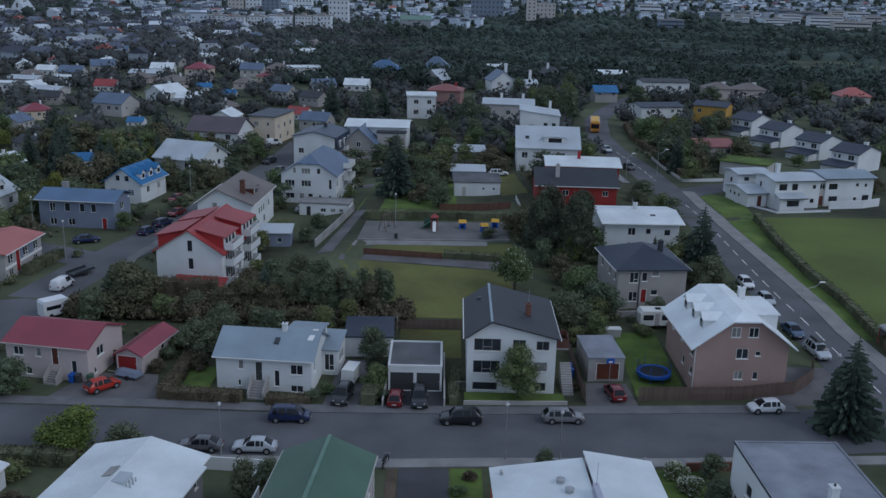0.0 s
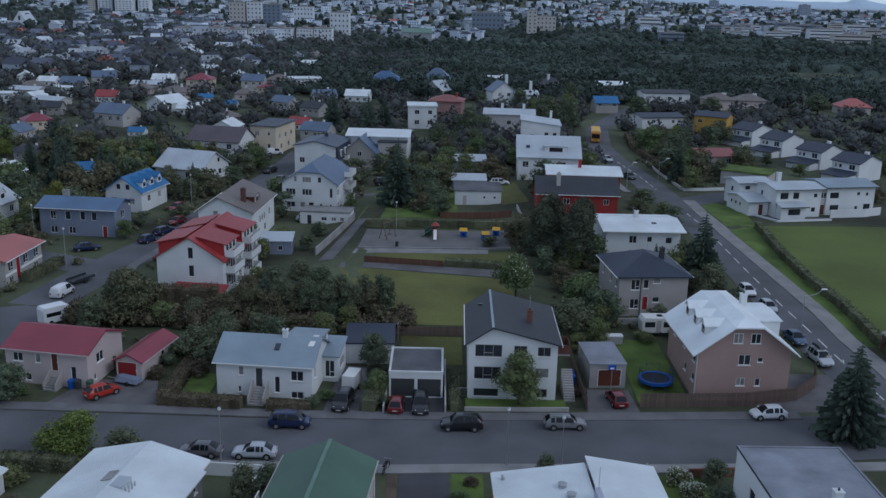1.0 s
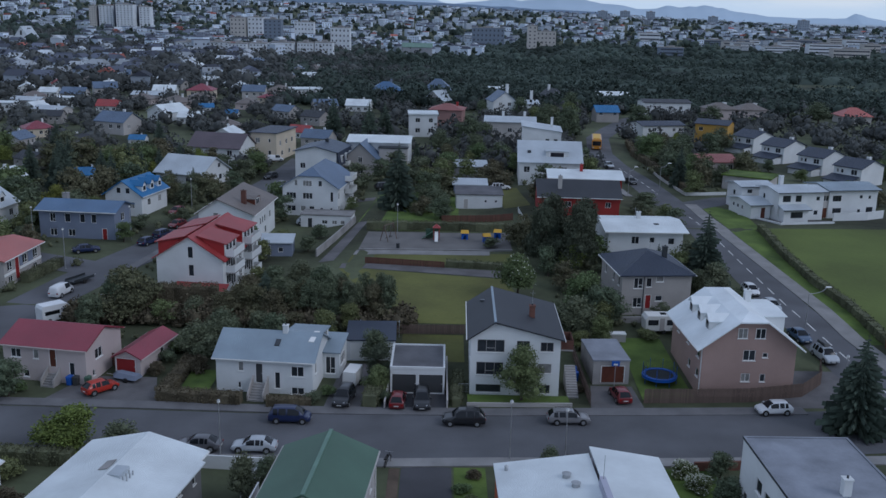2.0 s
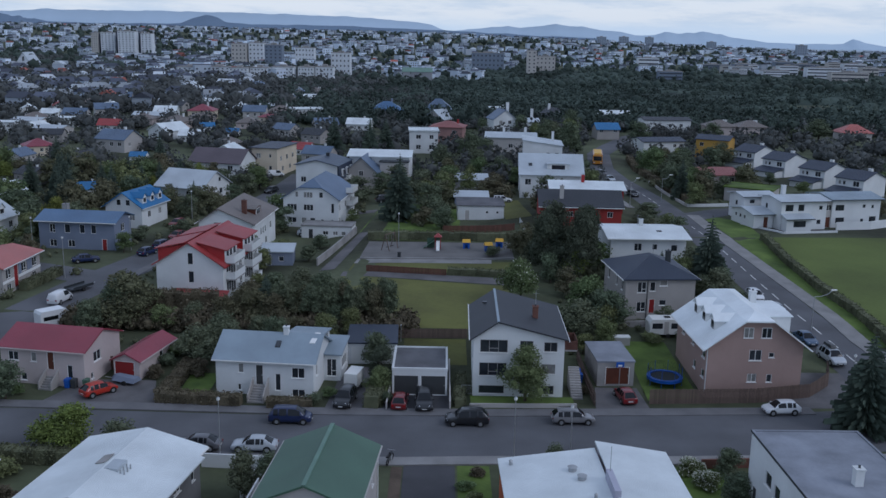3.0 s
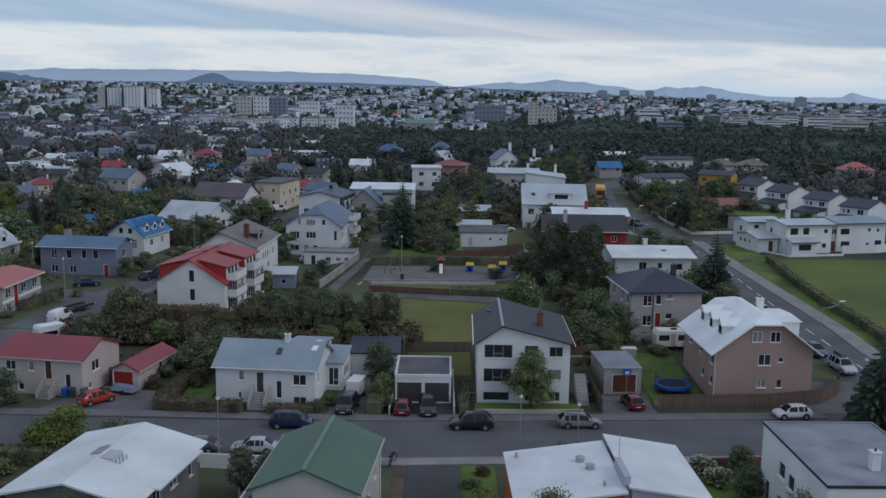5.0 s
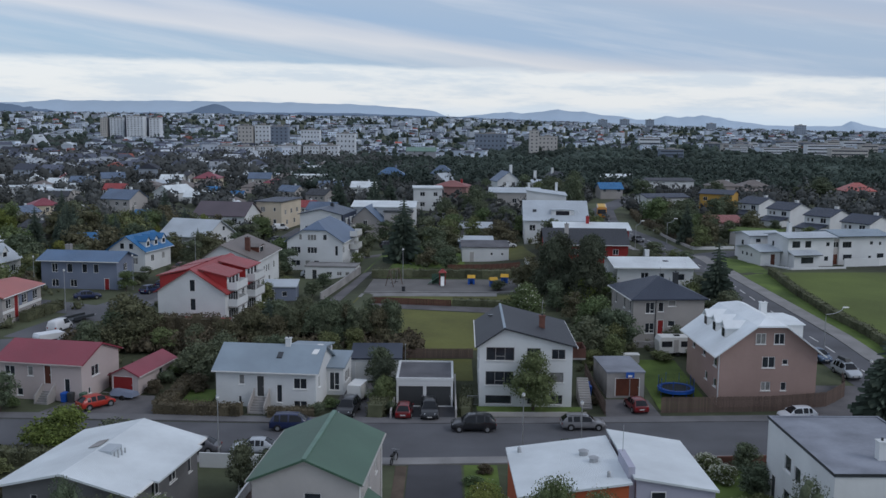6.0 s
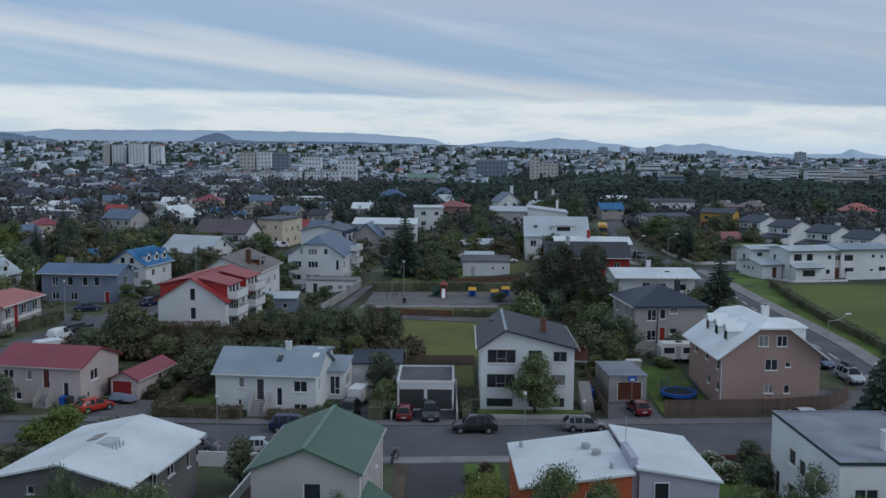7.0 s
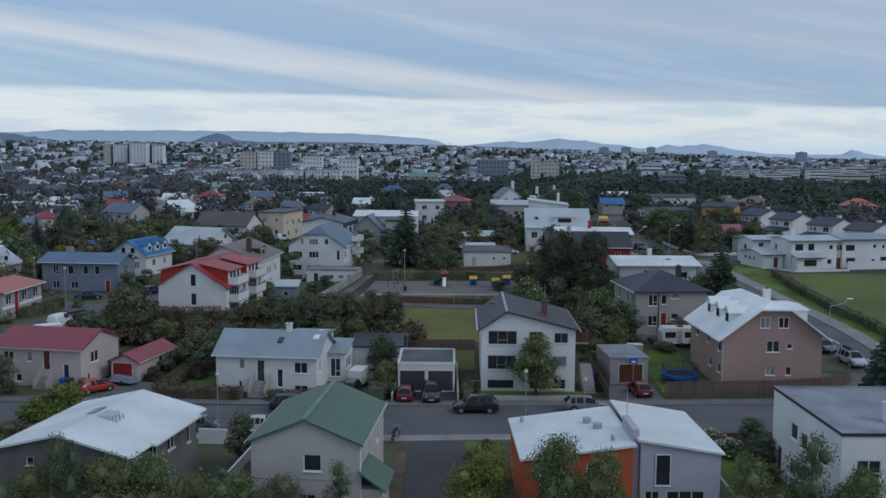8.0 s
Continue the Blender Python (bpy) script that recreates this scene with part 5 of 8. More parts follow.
# round trampoline with a net
tp = thing("trampoline", "round garden trampoline with blue rim and dark safety net", "trampoline", pose(26.0, 100.5, ground_z(26.0, 100.5)))
NS = 28
for nm, r0, r1, z0, z1, mt in (("mat", 0.05, 1.62, 0.83, 0.85, M_NET), ("rim_pad", 1.6, 1.98, 0.84, 0.93, M_BLUEPLASTIC)):
    sh = Shape()
    sh.v = [(r * math.cos(2 * math.pi * i / NS), r * math.sin(2 * math.pi * i / NS), z) for r, z in ((r1, z0), (r1, z1), (r0, z1), (r0, z0)) for i in range(NS)]
    sh.f = [(k * NS + i, k * NS + (i + 1) % NS, (k + 1) % 4 * NS + (i + 1) % NS, (k + 1) % 4 * NS + i) for k in range(4) for i in range(NS)]
    part(nm, sh, mt, tp)
sk = Shape()
sk.v = [(r * math.cos(2 * math.pi * i / NS), r * math.sin(2 * math.pi * i / NS), z) for r, z in ((1.98, 0.62), (1.98, 0.9), (1.95, 0.9), (1.95, 0.62)) for i in range(NS)]
sk.f = [(k * NS + i, k * NS + (i + 1) % NS, (k + 1) % 4 * NS + (i + 1) % NS, (k + 1) % 4 * NS + i) for k in range(4) for i in range(NS)]
part("skirt", sk, M_BLUEPLASTIC, tp)
for i in range(8):
    a = 2 * math.pi * (i + 0.5) / 8
    c, s = math.cos(a) * 1.9, math.sin(a) * 1.9
    part("net_pole", Shape().tube((c, s, 0.0), (c, s, 2.1), 0.025, n=6), M_BLUEPLASTIC, tp, recalc=True)
net = Shape()
for i in range(48):
    a = 2 * math.pi * i / 48
    net.tube((1.86 * math.cos(a), 1.86 * math.sin(a), 0.9), (1.86 * math.cos(a), 1.86 * math.sin(a), 2.0), 0.007, n=3)
for k in range(12):
    for i in range(24):
        a0, a1 = 2 * math.pi * i / 24, 2 * math.pi * (i + 1) / 24
        net.tube((1.86 * math.cos(a0), 1.86 * math.sin(a0), 0.95 + k * 0.095), (1.86 * math.cos(a1), 1.86 * math.sin(a1), 0.95 + k * 0.095), 0.006, n=3)
part("safety_net", net, M_NET, tp)

d_house = house("large pink-brown rendered house with a white half-hipped roof", 34.5, 102.9, 2.0, 10.3, 11.8, 5.65, "halfhip", "y", 3.85, 0.7, M_BROWN, R_BRIGHT,
                [("F", -0.95, 6.45, 1.05, 1.15, 2), ("F", 1.0, 6.45, 1.1, 1.15, 2), ("F", 0.0, 3.9, 1.35, 1.2, 2), ("F", 1.75, 4.25, 0.6, 0.55), ("F", -0.2, 1.45, 1.0, 0.95, 2), ("F", 1.7, 1.45, 0.6, 0.9),
                 ("L", -0.5, 3.9, 1.0, 1.1), ("L", -4.4, 3.7, 1.1, 1.1), ("L", -1.5, 1.5, 0.9, 0.9), ("L", -4.5, 1.5, 1.0, 0.9), ("L", 3.4, 3.9, 1.0, 1.1), ("R", -2, 3.9, 1.1, 1.1), ("R", 2, 3.9, 1.1, 1.1)],
                [], [(2.6, 3.4, 9.1, 0.7, M_WHITE)], clip=0.30, cap=0.6)
for dy in (-3.2, -0.1, 3.0):
    dormer(d_house, pose(-4.0, dy, 6.5, 0, 0, -90), 1.5, 3.4, 1.25, 0.6, M_WHITE, R_BRIGHT)
dormer(d_house, pose(5.2, 1.3, 5.85, 0, 0, 90), 6.2, 4.6, 1.75, 0.2, M_WHITE, R_BRIGHT, False)
dr_ = Shape().tube((-5.2, -5.8, 0.2), (-5.2, -5.8, 5.5), 0.06, n=6)
part("downpipe", dr_, M_TRIM, d_house, recalc=True)
plank_fence("tall weathered brown board fence round the corner plot", [(23.1, 94.7), (28.1, 95.0), (34.5, 95.5), (41.0, 97.2), (44.4, 100.6), (45.6, 104.2)], 1.65, M_FENCE)
plank_fence("short brown board fence beside the parked cars", [(41.2, 103.5), (41.0, 108.5)], 1.6, M_FENCE)

h_house = house("beige two-storey house with a dark navy hipped roof", 29.15, 125.7, 5.5, 9.4, 10.4, 5.55, "hip", "y", 2.0, 0.45, M_BEIGE, R_NAVY,
                [("F", -2.5, 3.6, 1.2, 1.45, 2), ("F", -1.05, 3.8, 0.75, 1.25), ("F", 0.4, 4.5, 1.05, 0.75), ("F", -2.5, 1.0, 1.2, 1.35, 2), ("F", 0.4, 1.85, 0.95, 0.75), ("L", -3.6, 3.6, 0.7, 1.4), ("L", -1.0, 3.6, 0.7, 1.4),
                 ("L", -3.6, 1.0, 0.7, 1.4), ("L", 3, 3.6, 0.7, 1.4), ("R", 0, 3.6, 1.0, 1.2)],
                [("F", -1.05, 0.85, 0.85, 1.9, M_REDDOOR)], [(2.2, -0.9, 8.2, 0.6, M_DARKTRIM)], z=1.65)
part("downpipe", Shape().tube((-1.75, -5.26, 0.1), (-1.75, -5.26, 5.4), 0.05, n=6), M_DARKTRIM, h_house, recalc=True)
part("antenna", Shape().tube((0.4, 0, 7.5), (0.4, 0, 8.9), 0.025), M_STEEL, h_house, recalc=True)
low_wall("low grey concrete terrace wall before the house", [(24.6, 117.4), (29.2, 117.9), (29.0, 120.2)], 0.8, 0.3, M_CONCRETE)
s_house = house("white house with a shallow white sheet roof", 32.4, 147.4, 1.5, 11.6, 10.4, 4.9, "gable", "x", 0.75, 0.7, M_WHITE, R_WHITE,
      [("F", -1.6, 2.9, 1.2, 1.2, 2), ("F", 1.0, 3.1, 0.8, 0.9), ("F", 4.0, 2.9, 1.0, 1.0), ("R", 0, 2.9, 1.2, 1.0, 2)], [], [(-0.1, 0.2, 6.8, 0.6, M_WHITE)])
part("antenna", Shape().tube((-0.6, 0.3, 5.3), (-0.6, 0.3, 7.6), 0.025).tube((-1.0, 0.3, 7.3), (-0.2, 0.3, 7.3), 0.012), M_STEEL, s_house, recalc=True)
skylight(s_house, 2.2, -2.4, 5.5, 0.8, 0.7, 0.13)
plank_fence("short white picket fence beside the playground", [(15.3, 174.0), (15.7, 167.0), (16.0, 160.5)], 1.0, M_TRIM, gap=0.12, plank=0.1)

cv = thing("caravan", "white touring caravan parked on a garden plot", "caravan", pose(29.4, 114.8, ground_z(29.4, 114.8), 0, 0, 4))
part("caravan_body", Shape().prism([(x, -1.05, z) for x, z in ((-2.4, 0.45), (2.3, 0.45), (2.55, 0.8), (2.45, 1.7), (2.0, 2.35), (-2.2, 2.4), (-2.5, 1.9))],
                                   [(x, 1.05, z) for x, z in ((-2.4, 0.45), (2.3, 0.45), (2.55, 0.8), (2.45, 1.7), (2.0, 2.35), (-2.2, 2.4), (-2.5, 1.9))]), M_LAMPGLOW, cv, recalc=True)
for cx, cw in ((-1.5, 1.3), (1.0, 1.5)):
    part("window", Shape().box(cx - cw / 2, -1.075, 1.2, cx + cw / 2, -1.04, 1.9), M_GLASS, cv)
part("door", Shape().box(-0.65, -1.08, 0.5, -0.05, -1.045, 2.1), M_OFFWHITE, cv)
part("roof_hatch", Shape().box(-0.4, -0.3, 2.36, 0.3, 0.3, 2.48), M_GLASS, cv)
for q in (-1, 1):
    part("wheel", Shape().tube((-0.1, q * 0.9, 0.3), (-0.1, q * 1.06, 0.3), 0.3, n=14), M_TYRE, cv, recalc=True)
bx = thing("storage_box", "long white storage box behind the garage", "storage box", pose(22.6, 111.6, ground_z(22.6, 111.6), 0, 0, 2))
part("box_body", Shape().box(-1.5, -0.5, -0.1, 1.5, 0.5, 0.95), M_OFFWHITE, bx)
part("lid", Shape().box(-1.55, -0.55, 0.95, 1.55, 0.55, 1.08), M_TRIM, bx)

line_ = thing("clothes_line", "clothes line with pale sheets behind the small garage", "clothes line", pose(-6.4, 111.4, ground_z(-6.4, 111.4)))
for q in (-2.4, 2.4):
    part("post", Shape().tube((q, 0, -0.1), (q, 0, 2.1), 0.04, n=6).box(q - 0.04, -0.4, 2.02, q + 0.04, 0.4, 2.1), M_STEEL, line_, recalc=True)
part("cord", Shape().tube((-2.4, 0, 2.06), (2.4, 0, 2.06), 0.012, n=4), M_STEEL, line_, recalc=True)
for a, b, mt in ((-2.0, -0.9, M_OFFWHITE), (-0.7, 0.2, M_PINKISH), (0.4, 1.9, M_TRIM)):
    part("sheet", Shape().prism([(a, -0.02, 0.75), (b, 0.03, 0.8), (b, 0.06, 0.8), (a, 0.01, 0.75)], [(a, -0.02, 2.08), (b, -0.02, 2.08), (b, 0.02, 2.08), (a, 0.02, 2.08)]), mt, line_, recalc=True)

# ---- hedges ----
hedge("clipped brown-green hedge along the front garden", [(-28.6, 93.0), (-19.7, 92.3)], 1.5, 1.2, M_HEDGEBROWN, 11)
hedge("clipped brown-green hedge beside the driveway", [(-28.3, 93.2), (-27.6, 103)], 1.5, 1.1, M_HEDGEBROWN, 12)
hedge("low shrubby hedge beside the front steps", [(-17.0, 92.0), (-12.4, 92.6)], 1.4, 0.9, M_HEDGEBROWN, 13)
plank_fence("weathered pale brown board fence behind the gardens", [(-4.6, 112.6), (4.2, 112.9)], 1.2, M_FENCE, plank=0.22)
hedge("long dark hedge along the sports field", [(57.2, 163), (56.2, 148), (56.2, 135), (57.2, 123.6), (57.0, 114), (57.4, 104)], 1.2, 1.2, M_HEDGE, 16, 16)
hedge("dark hedge behind the playground", [(-12, 161.5), (0, 161.8), (13, 161.5)], 1.5, 1.5, M_HEDGE, 17, 16)
hedge("rough hedge before the playground", [(1.8, 140.6), (6, 140.2), (10.5, 139.6)], 1.3, 1.0, M_HEDGE, 18, 24)
hedge("dark hedge beside the near street", [(-60, 78.6), (-38, 78.4), (-32, 78.4)], 1.6, 1.4, M_HEDGE, 19)
hedge("tall brownish hedge before the red-roofed house", [(-38.2, 119.6), (-33, 119.8), (-28.4, 120.2)], 1.8, 3.3, M_HEDGEBROWN, 22)
hedge("dark hedge along the side street", [(-43.0, 118), (-43.2, 127)], 1.4, 1.4, M_HEDGE, 20)
hedge("dark hedge along the corner garden", [(-58.3, 129.8), (-56.9, 139.3)], 1.4, 1.4, M_HEDGE, 21)
hedge("brown hedge behind the wall along the main road", [(53.0, 197), (52.2, 210), (52.0, 226), (51.0, 246), (53.4, 268)], 1.6, 1.6, M_HEDGEBROWN, 25, 14)
hedge("shrub bed beside the double garage", [(-6.2, 91.8), (-5.4, 98)], 1.6, 1.5, M_HEDGE, 23)
hedge("flower bed shrubs beside the white house", [(2.9, 92.6), (3.2, 100)], 1.1, 1.1, M_HEDGE, 24)

# ---- playground ----
sw = thing("swing_frame", "tall brown timber swing frame in the playground", "swing", pose(-7.8, 154.6, ground_z(-7.8, 154.6), 0, 0, 58))
for q in (-1.3, 1.3):
    for r in (-0.8, 0.8):
        part("leg", Shape().tube((q, r, 0), (q, 0, 2.7), 0.07, n=6), M_FENCE, sw, recalc=True)
part("crossbar", Shape().tube((-1.4, 0, 2.7), (1.4, 0, 2.7), 0.07, n=6), M_FENCE, sw, recalc=True)
for q in (-0.7, 0.7):
    st_ = part("swing_seat", Shape().box(q - 0.25, -0.12, 0.5, q + 0.25, 0.12, 0.56), M_TYRE, sw)
    part("chain", Shape().tube((q - 0.22, 0, 0.56), (q - 0.22, 0, 2.7), 0.015, n=4).tube((q + 0.22, 0, 0.56), (q + 0.22, 0, 2.7), 0.015, n=4), M_STEEL, st_, recalc=True)
sl = thing("playground_slide", "white slide on a red and green climbing tower", "slide", pose(0.2, 155.2, ground_z(0, 155)) @ Matrix.Diagonal((0.9, 0.9, 0.8, 1)))
part("chute", Shape().prism([(-0.3, -2.2, 0.2), (0.3, -2.2, 0.2), (0.3, 0, 1.7), (-0.3, 0, 1.7)], [(-0.3, -2.2, 0.32), (0.3, -2.2, 0.32), (0.3, 0, 1.82), (-0.3, 0, 1.82)]), M_LAMPGLOW, sl, recalc=True)
for q in (-0.5, 0.5):
    for r in (0.05, 1.0):
        part("post", Shape().box(q - 0.06, r - 0.06, 0, q + 0.06, r + 0.06, 2.6), M_REDTRIM, sl)
part("platform", Shape().box(-0.6, 0, 1.6, 0.6, 1.1, 1.72), M_FENCE, sl)
part("tower_roof", Shape().add([(-0.75, -0.15, 2.6), (0.75, -0.15, 2.6), (0.75, 1.25, 2.6), (-0.75, 1.25, 2.6), (0, 0.55, 3.4)], [(0, 1, 4), (1, 2, 4), (2, 3, 4), (3, 0, 4), (3, 2, 1, 0)]), R_RED, sl)
part("side_panel", Shape().box(-0.62, 1.02, 1.72, 0.62, 1.08, 2.3), R_GREEN, sl)
part("climbing_ramp", Shape().prism([(-0.62, 0.1, 1.7), (-0.62, 1.0, 1.7), (-2.7, 1.0, 0.1), (-2.7, 0.1, 0.1)], [(-0.62, 0.1, 1.82), (-0.62, 1.0, 1.82), (-2.7, 1.0, 0.2), (-2.7, 0.1, 0.2)]).box(-2.0, 0.98, 0.1, -0.62, 1.04, 2.2), R_GREEN, sl, "green climbing ramp with a side wall", recalc=True)
bin_ = thing("litter_bin", "dark litter bin on the paved strip", "litter bin", pose(-6.0, 149.4, ground_z(-6.0, 149.4)))
part("bin_body", Shape().tube((0, 0, -0.05), (0, 0, 0.85), 0.28, n=12), M_DARKTRIM, bin_, recalc=True)
part("lid", Shape().tube((0, 0, 0.85), (0, 0, 0.93), 0.31, n=12), M_BLACKPLASTIC, bin_, recalc=True)
ph = thing("playhouse", "small blue playhouse with a yellow roof", "playhouse", pose(5.0, 156.2, ground_z(5, 156)), "playhouses")
ph.scale = (0.8, 0.8, 0.85)
part("playhouse_wall", Shape().box(-0.7, -0.6, 0, -0.3, 0.6, 1.3).box(0.3, -0.6, 0, 0.7, 0.6, 1.3).box(-0.3, 0.3, 0, 0.3, 0.6, 1.3).box(-0.3, -0.6, 0.9, 0.3, 0.3, 1.3), M_BLUEPLASTIC, ph)
part("playhouse_roof", Shape().prism([(-0.85, -0.75, 1.3), (0.85, -0.75, 1.3), (0.85, 0.75, 1.3), (-0.85, 0.75, 1.3)], [(-0.8, -0.1, 1.85), (0.8, -0.1, 1.85), (0.8, 0.1, 1.85), (-0.8, 0.1, 1.85)]), M_YELLOWPLASTIC, ph, recalc=True)
copy_thing(ph, pose(8.6, 154.4, ground_z(8.6, 154.4), 0, 0, 12))
copy_thing(ph, pose(10.6, 157.0, ground_z(10.6, 157), 0, 0, -8))
plank_fence("low reddish board fence along the footpath", [(-10.7, 141.3), (-4, 140.4), (1.6, 139.6)], 1.0, M_REDFENCE, plank=0.25)
low_wall("grey concrete wall along the playground lane", [(-19.0, 147.3), (-14.6, 168.0)], 1.3, 0.2, M_CONCRETE)
low_wall("pale kerb wall round the playground", [(-12.2, 148.4), (12.6, 149.3)], 0.25, 0.35, M_PAVE)
plank_fence("brown board fence behind the playground", [(1, 167.5), (14.0, 168.5)], 1.3, M_REDFENCE, plank=0.3)
patch("footpath", [((-18.2, 143.5), (-15.8, 143.7)), ((-14.0, 168), (-12.2, 167))], M_DRIVE, "narrow lane beside the concrete wall", "path", 0.055)

# ---- cars ----
P_RED, P_BLUE, P_BLACK = car_paint("red", (0.42, 0.03, 0.015)), car_paint("blue", (0.012, 0.022, 0.075)), car_paint("black", (0.012, 0.013, 0.016))
P_GREY, P_SILVER, P_WHITE, P_DARKRED, P_STEELBLUE = car_paint("grey", (0.10, 0.10, 0.11)), car_paint("silver", (0.42, 0.45, 0.48)), car_paint("white", (0.72, 0.73, 0.74)), car_paint("dark_red", (0.16, 0.012, 0.015)), car_paint("steel_blue", (0.05, 0.09, 0.16))
ON = "parked at the kerb of the street"
car("hatchback", P_RED, "bright red hatchback parked on a paved driveway", -35.2, 94.6, 48)
car("people_carrier", P_BLUE, "dark blue people carrier " + ON, -13.9, 88.2, 0)
car("suv", P_BLACK, "black sport utility car " + ON, 3.6, 88.5, 181)
car("estate", car_paint("mid_grey", (0.20, 0.20, 0.205)), "mid-grey estate car " + ON, 14.3, 89.3, 2)
car("suv", P_BLACK, "black car parked nose-out on a driveway", -9, 93.4, 262)
car("hatchback", P_DARKRED, "dark red hatchback parked before the garages", -3.3, 93, 88)
car("suv", P_BLACK, "black sport utility car parked before the garages", -0.75, 93.1, 272)
car("hatchback", P_WHITE, "white hatchback " + ON, 36.4, 92.7, 186)
car("hatchback", P_DARKRED, "dark red car on the garage driveway", 20.7, 95.6, 98)
car("saloon", P_GREY, "dark grey saloon " + ON, -21.4, 81.7, 178)
car("saloon", P_SILVER, "silver saloon " + ON, -16.2, 81.6, 180)
car("van", P_WHITE, "white delivery van parked on the side street", -50.9, 124.3, 80, glass_rear=False)
car("saloon", P_BLUE, "blue saloon parked at the corner", -56.0, 147.6, 24)
car("hatchback", P_BLUE, "dark blue hatchback parked on the side street", -48, 153.6, 70)
car("estate", P_BLUE, "dark estate car parked on the side street", -47, 159.4, 70)
car("hatchback", P_DARKRED, "dark red car parked on the side street", -46.5, 166.4, 250)
car("hatchback", P_DARKRED, "dark red hatchback beside a garden", -49.3, 176.5, 250)
car("estate", P_BLACK, "dark car parked farther up the side street", -37.8, 212.1, 250)
car("saloon", P_GREY, "grey car parked farther up the side street", -33.8, 203, 75)
car("van", P_WHITE, "white van parked before a cream house", -40.5, 233.8, 20, glass_rear=False)
car("hatchback", P_WHITE, "white hatchback parked beside the main road", 45.2, 129.6, 274)
car("saloon", P_STEELBLUE, "blue-grey saloon parked at the corner plot", 46.4, 113.2, 276)
car("suv", P_SILVER, "silver sport utility car with a roof box", 47.4, 107.4, 276, roof_box=True)
car("hatchback", P_SILVER, "silver car parked beside the main road", 46.2, 123.4, 274)
car("saloon", P_BLACK, "dark car on the main road", 42.6, 206.2, 278)
car("hatchback", P_GREY, "grey car parked along the main road", 40.7, 236.8, 280)
car("saloon", P_SILVER, "silver car parked along the main road", 41.2, 227.5, 280)
car("estate", P_WHITE, "white estate car on a back lane", 13.4, 198.4, 5)
car("hatchback", P_SILVER, "silver car beside the white house", -23.8, 170.4, 5)
car("suv", P_BLACK, "dark sport utility car behind the houses", -11, 196.5, 20)

cp = thing("camper_van", "white camper van with a raised roof", "camper van", pose(-47.7, 115.0, ground_z(-47.7, 115.0), 0, 0, 48) @ Matrix.Diagonal((0.9, 0.95, 0.9, 1)))
pr_ = [(2.7, 0.35), (2.75, 0.9), (2.1, 1.15), (1.55, 1.95), (1.3, 2.15), (0.9, 2.55), (-2.5, 2.6), (-2.7, 2.2), (-2.7, 0.35)]
part("van_body", Shape().prism([(x, -0.98, z) for x, z in pr_], [(x, 0.98, z) for x, z in pr_]), P_WHITE, cp, recalc=True)
part("windscreen", Shape().prism([(2.08, -0.8, 1.2), (2.08, 0.8, 1.2), (1.62, 0.75, 1.86), (1.62, -0.75, 1.86)], [(2.11, -0.8, 1.21), (2.11, 0.8, 1.21), (1.65, 0.75, 1.87), (1.65, -0.75, 1.87)]), M_CARGLASS, cp, recalc=True)
for q in (-1, 1):
    part("side_window", Shape().box(-2.3, q * 0.985 - 0.012, 1.25, -0.2, q * 0.985 + 0.012, 1.8), M_CARGLASS, cp)
    part("cab_window", Shape().box(0.3, q * 0.985 - 0.012, 1.2, 1.3, q * 0.985 + 0.012, 1.75), M_CARGLASS, cp)
    for wx in (1.75, -1.7):
        part("wheel", Shape().tube((wx, q * 0.82, 0.34), (wx, q * 1.0, 0.34), 0.34, n=14), M_TYRE, cp, recalc=True)
pk = thing("flatbed_trailer", "empty dark flatbed trailer parked at the roadside", "trailer", pose(-50.6, 130.9, ground_z(-50.6, 130.9), 0, 0, 66))
part("bed", Shape().box(-2.2, -0.9, 0.5, 1.6, 0.9, 0.62).box(-2.2, -0.9, 0.62, 1.6, -0.84, 0.9).box(-2.2, 0.84, 0.62, 1.6, 0.9, 0.9), M_DARKTRIM, pk)
part("drawbar", Shape().tube((1.6, 0, 0.5), (2.8, 0, 0.5), 0.05), M_STEEL, pk, recalc=True)
for q in (-1, 1):
    part("wheel", Shape().tube((-0.4, q * 0.92, 0.32), (-0.4, q * 1.08, 0.32), 0.32, n=12), M_TYRE, pk, recalc=True)

mc = thing("motorcycle", "dark motorcycle parked beside the green-roofed house", "motorcycle", pose(-3.55, 79.2, 0.13, 0, 0, 75))
for wx in (-0.7, 0.7):
    ww = Shape()
    for i in range(16):
        a0, a1 = 2 * math.pi * i / 16, 2 * math.pi * (i + 1) / 16
        ww.tube((wx + 0.27 * math.cos(a0), 0, 0.32 + 0.27 * math.sin(a0)), (wx + 0.27 * math.cos(a1), 0, 0.32 + 0.27 * math.sin(a1)), 0.055, n=6)
    part("wheel", ww, M_TYRE, mc, recalc=True)
part("tank", Shape().prism([(-0.05, -0.14, 0.75), (0.45, -0.12, 0.8), (0.45, 0.12, 0.8), (-0.05, 0.14, 0.75)], [(0.0, -0.08, 1.0), (0.38, -0.07, 1.02), (0.38, 0.07, 1.02), (0.0, 0.08, 1.0)]), P_BLACK, mc, recalc=True)
part("seat", Shape().box(-0.75, -0.13, 0.75, -0.05, 0.13, 0.86), M_TYRE, mc)
part("engine", Shape().box(-0.25, -0.16, 0.3, 0.3, 0.16, 0.72), M_STEEL, mc)
part("fork", Shape().tube((0.7, 0, 0.32), (0.42, 0, 1.05), 0.04, n=6), M_STEEL, mc, recalc=True)
part("handlebar", Shape().tube((0.42, -0.36, 1.08), (0.42, 0.36, 1.08), 0.02, n=6), M_STEEL, mc, recalc=True)

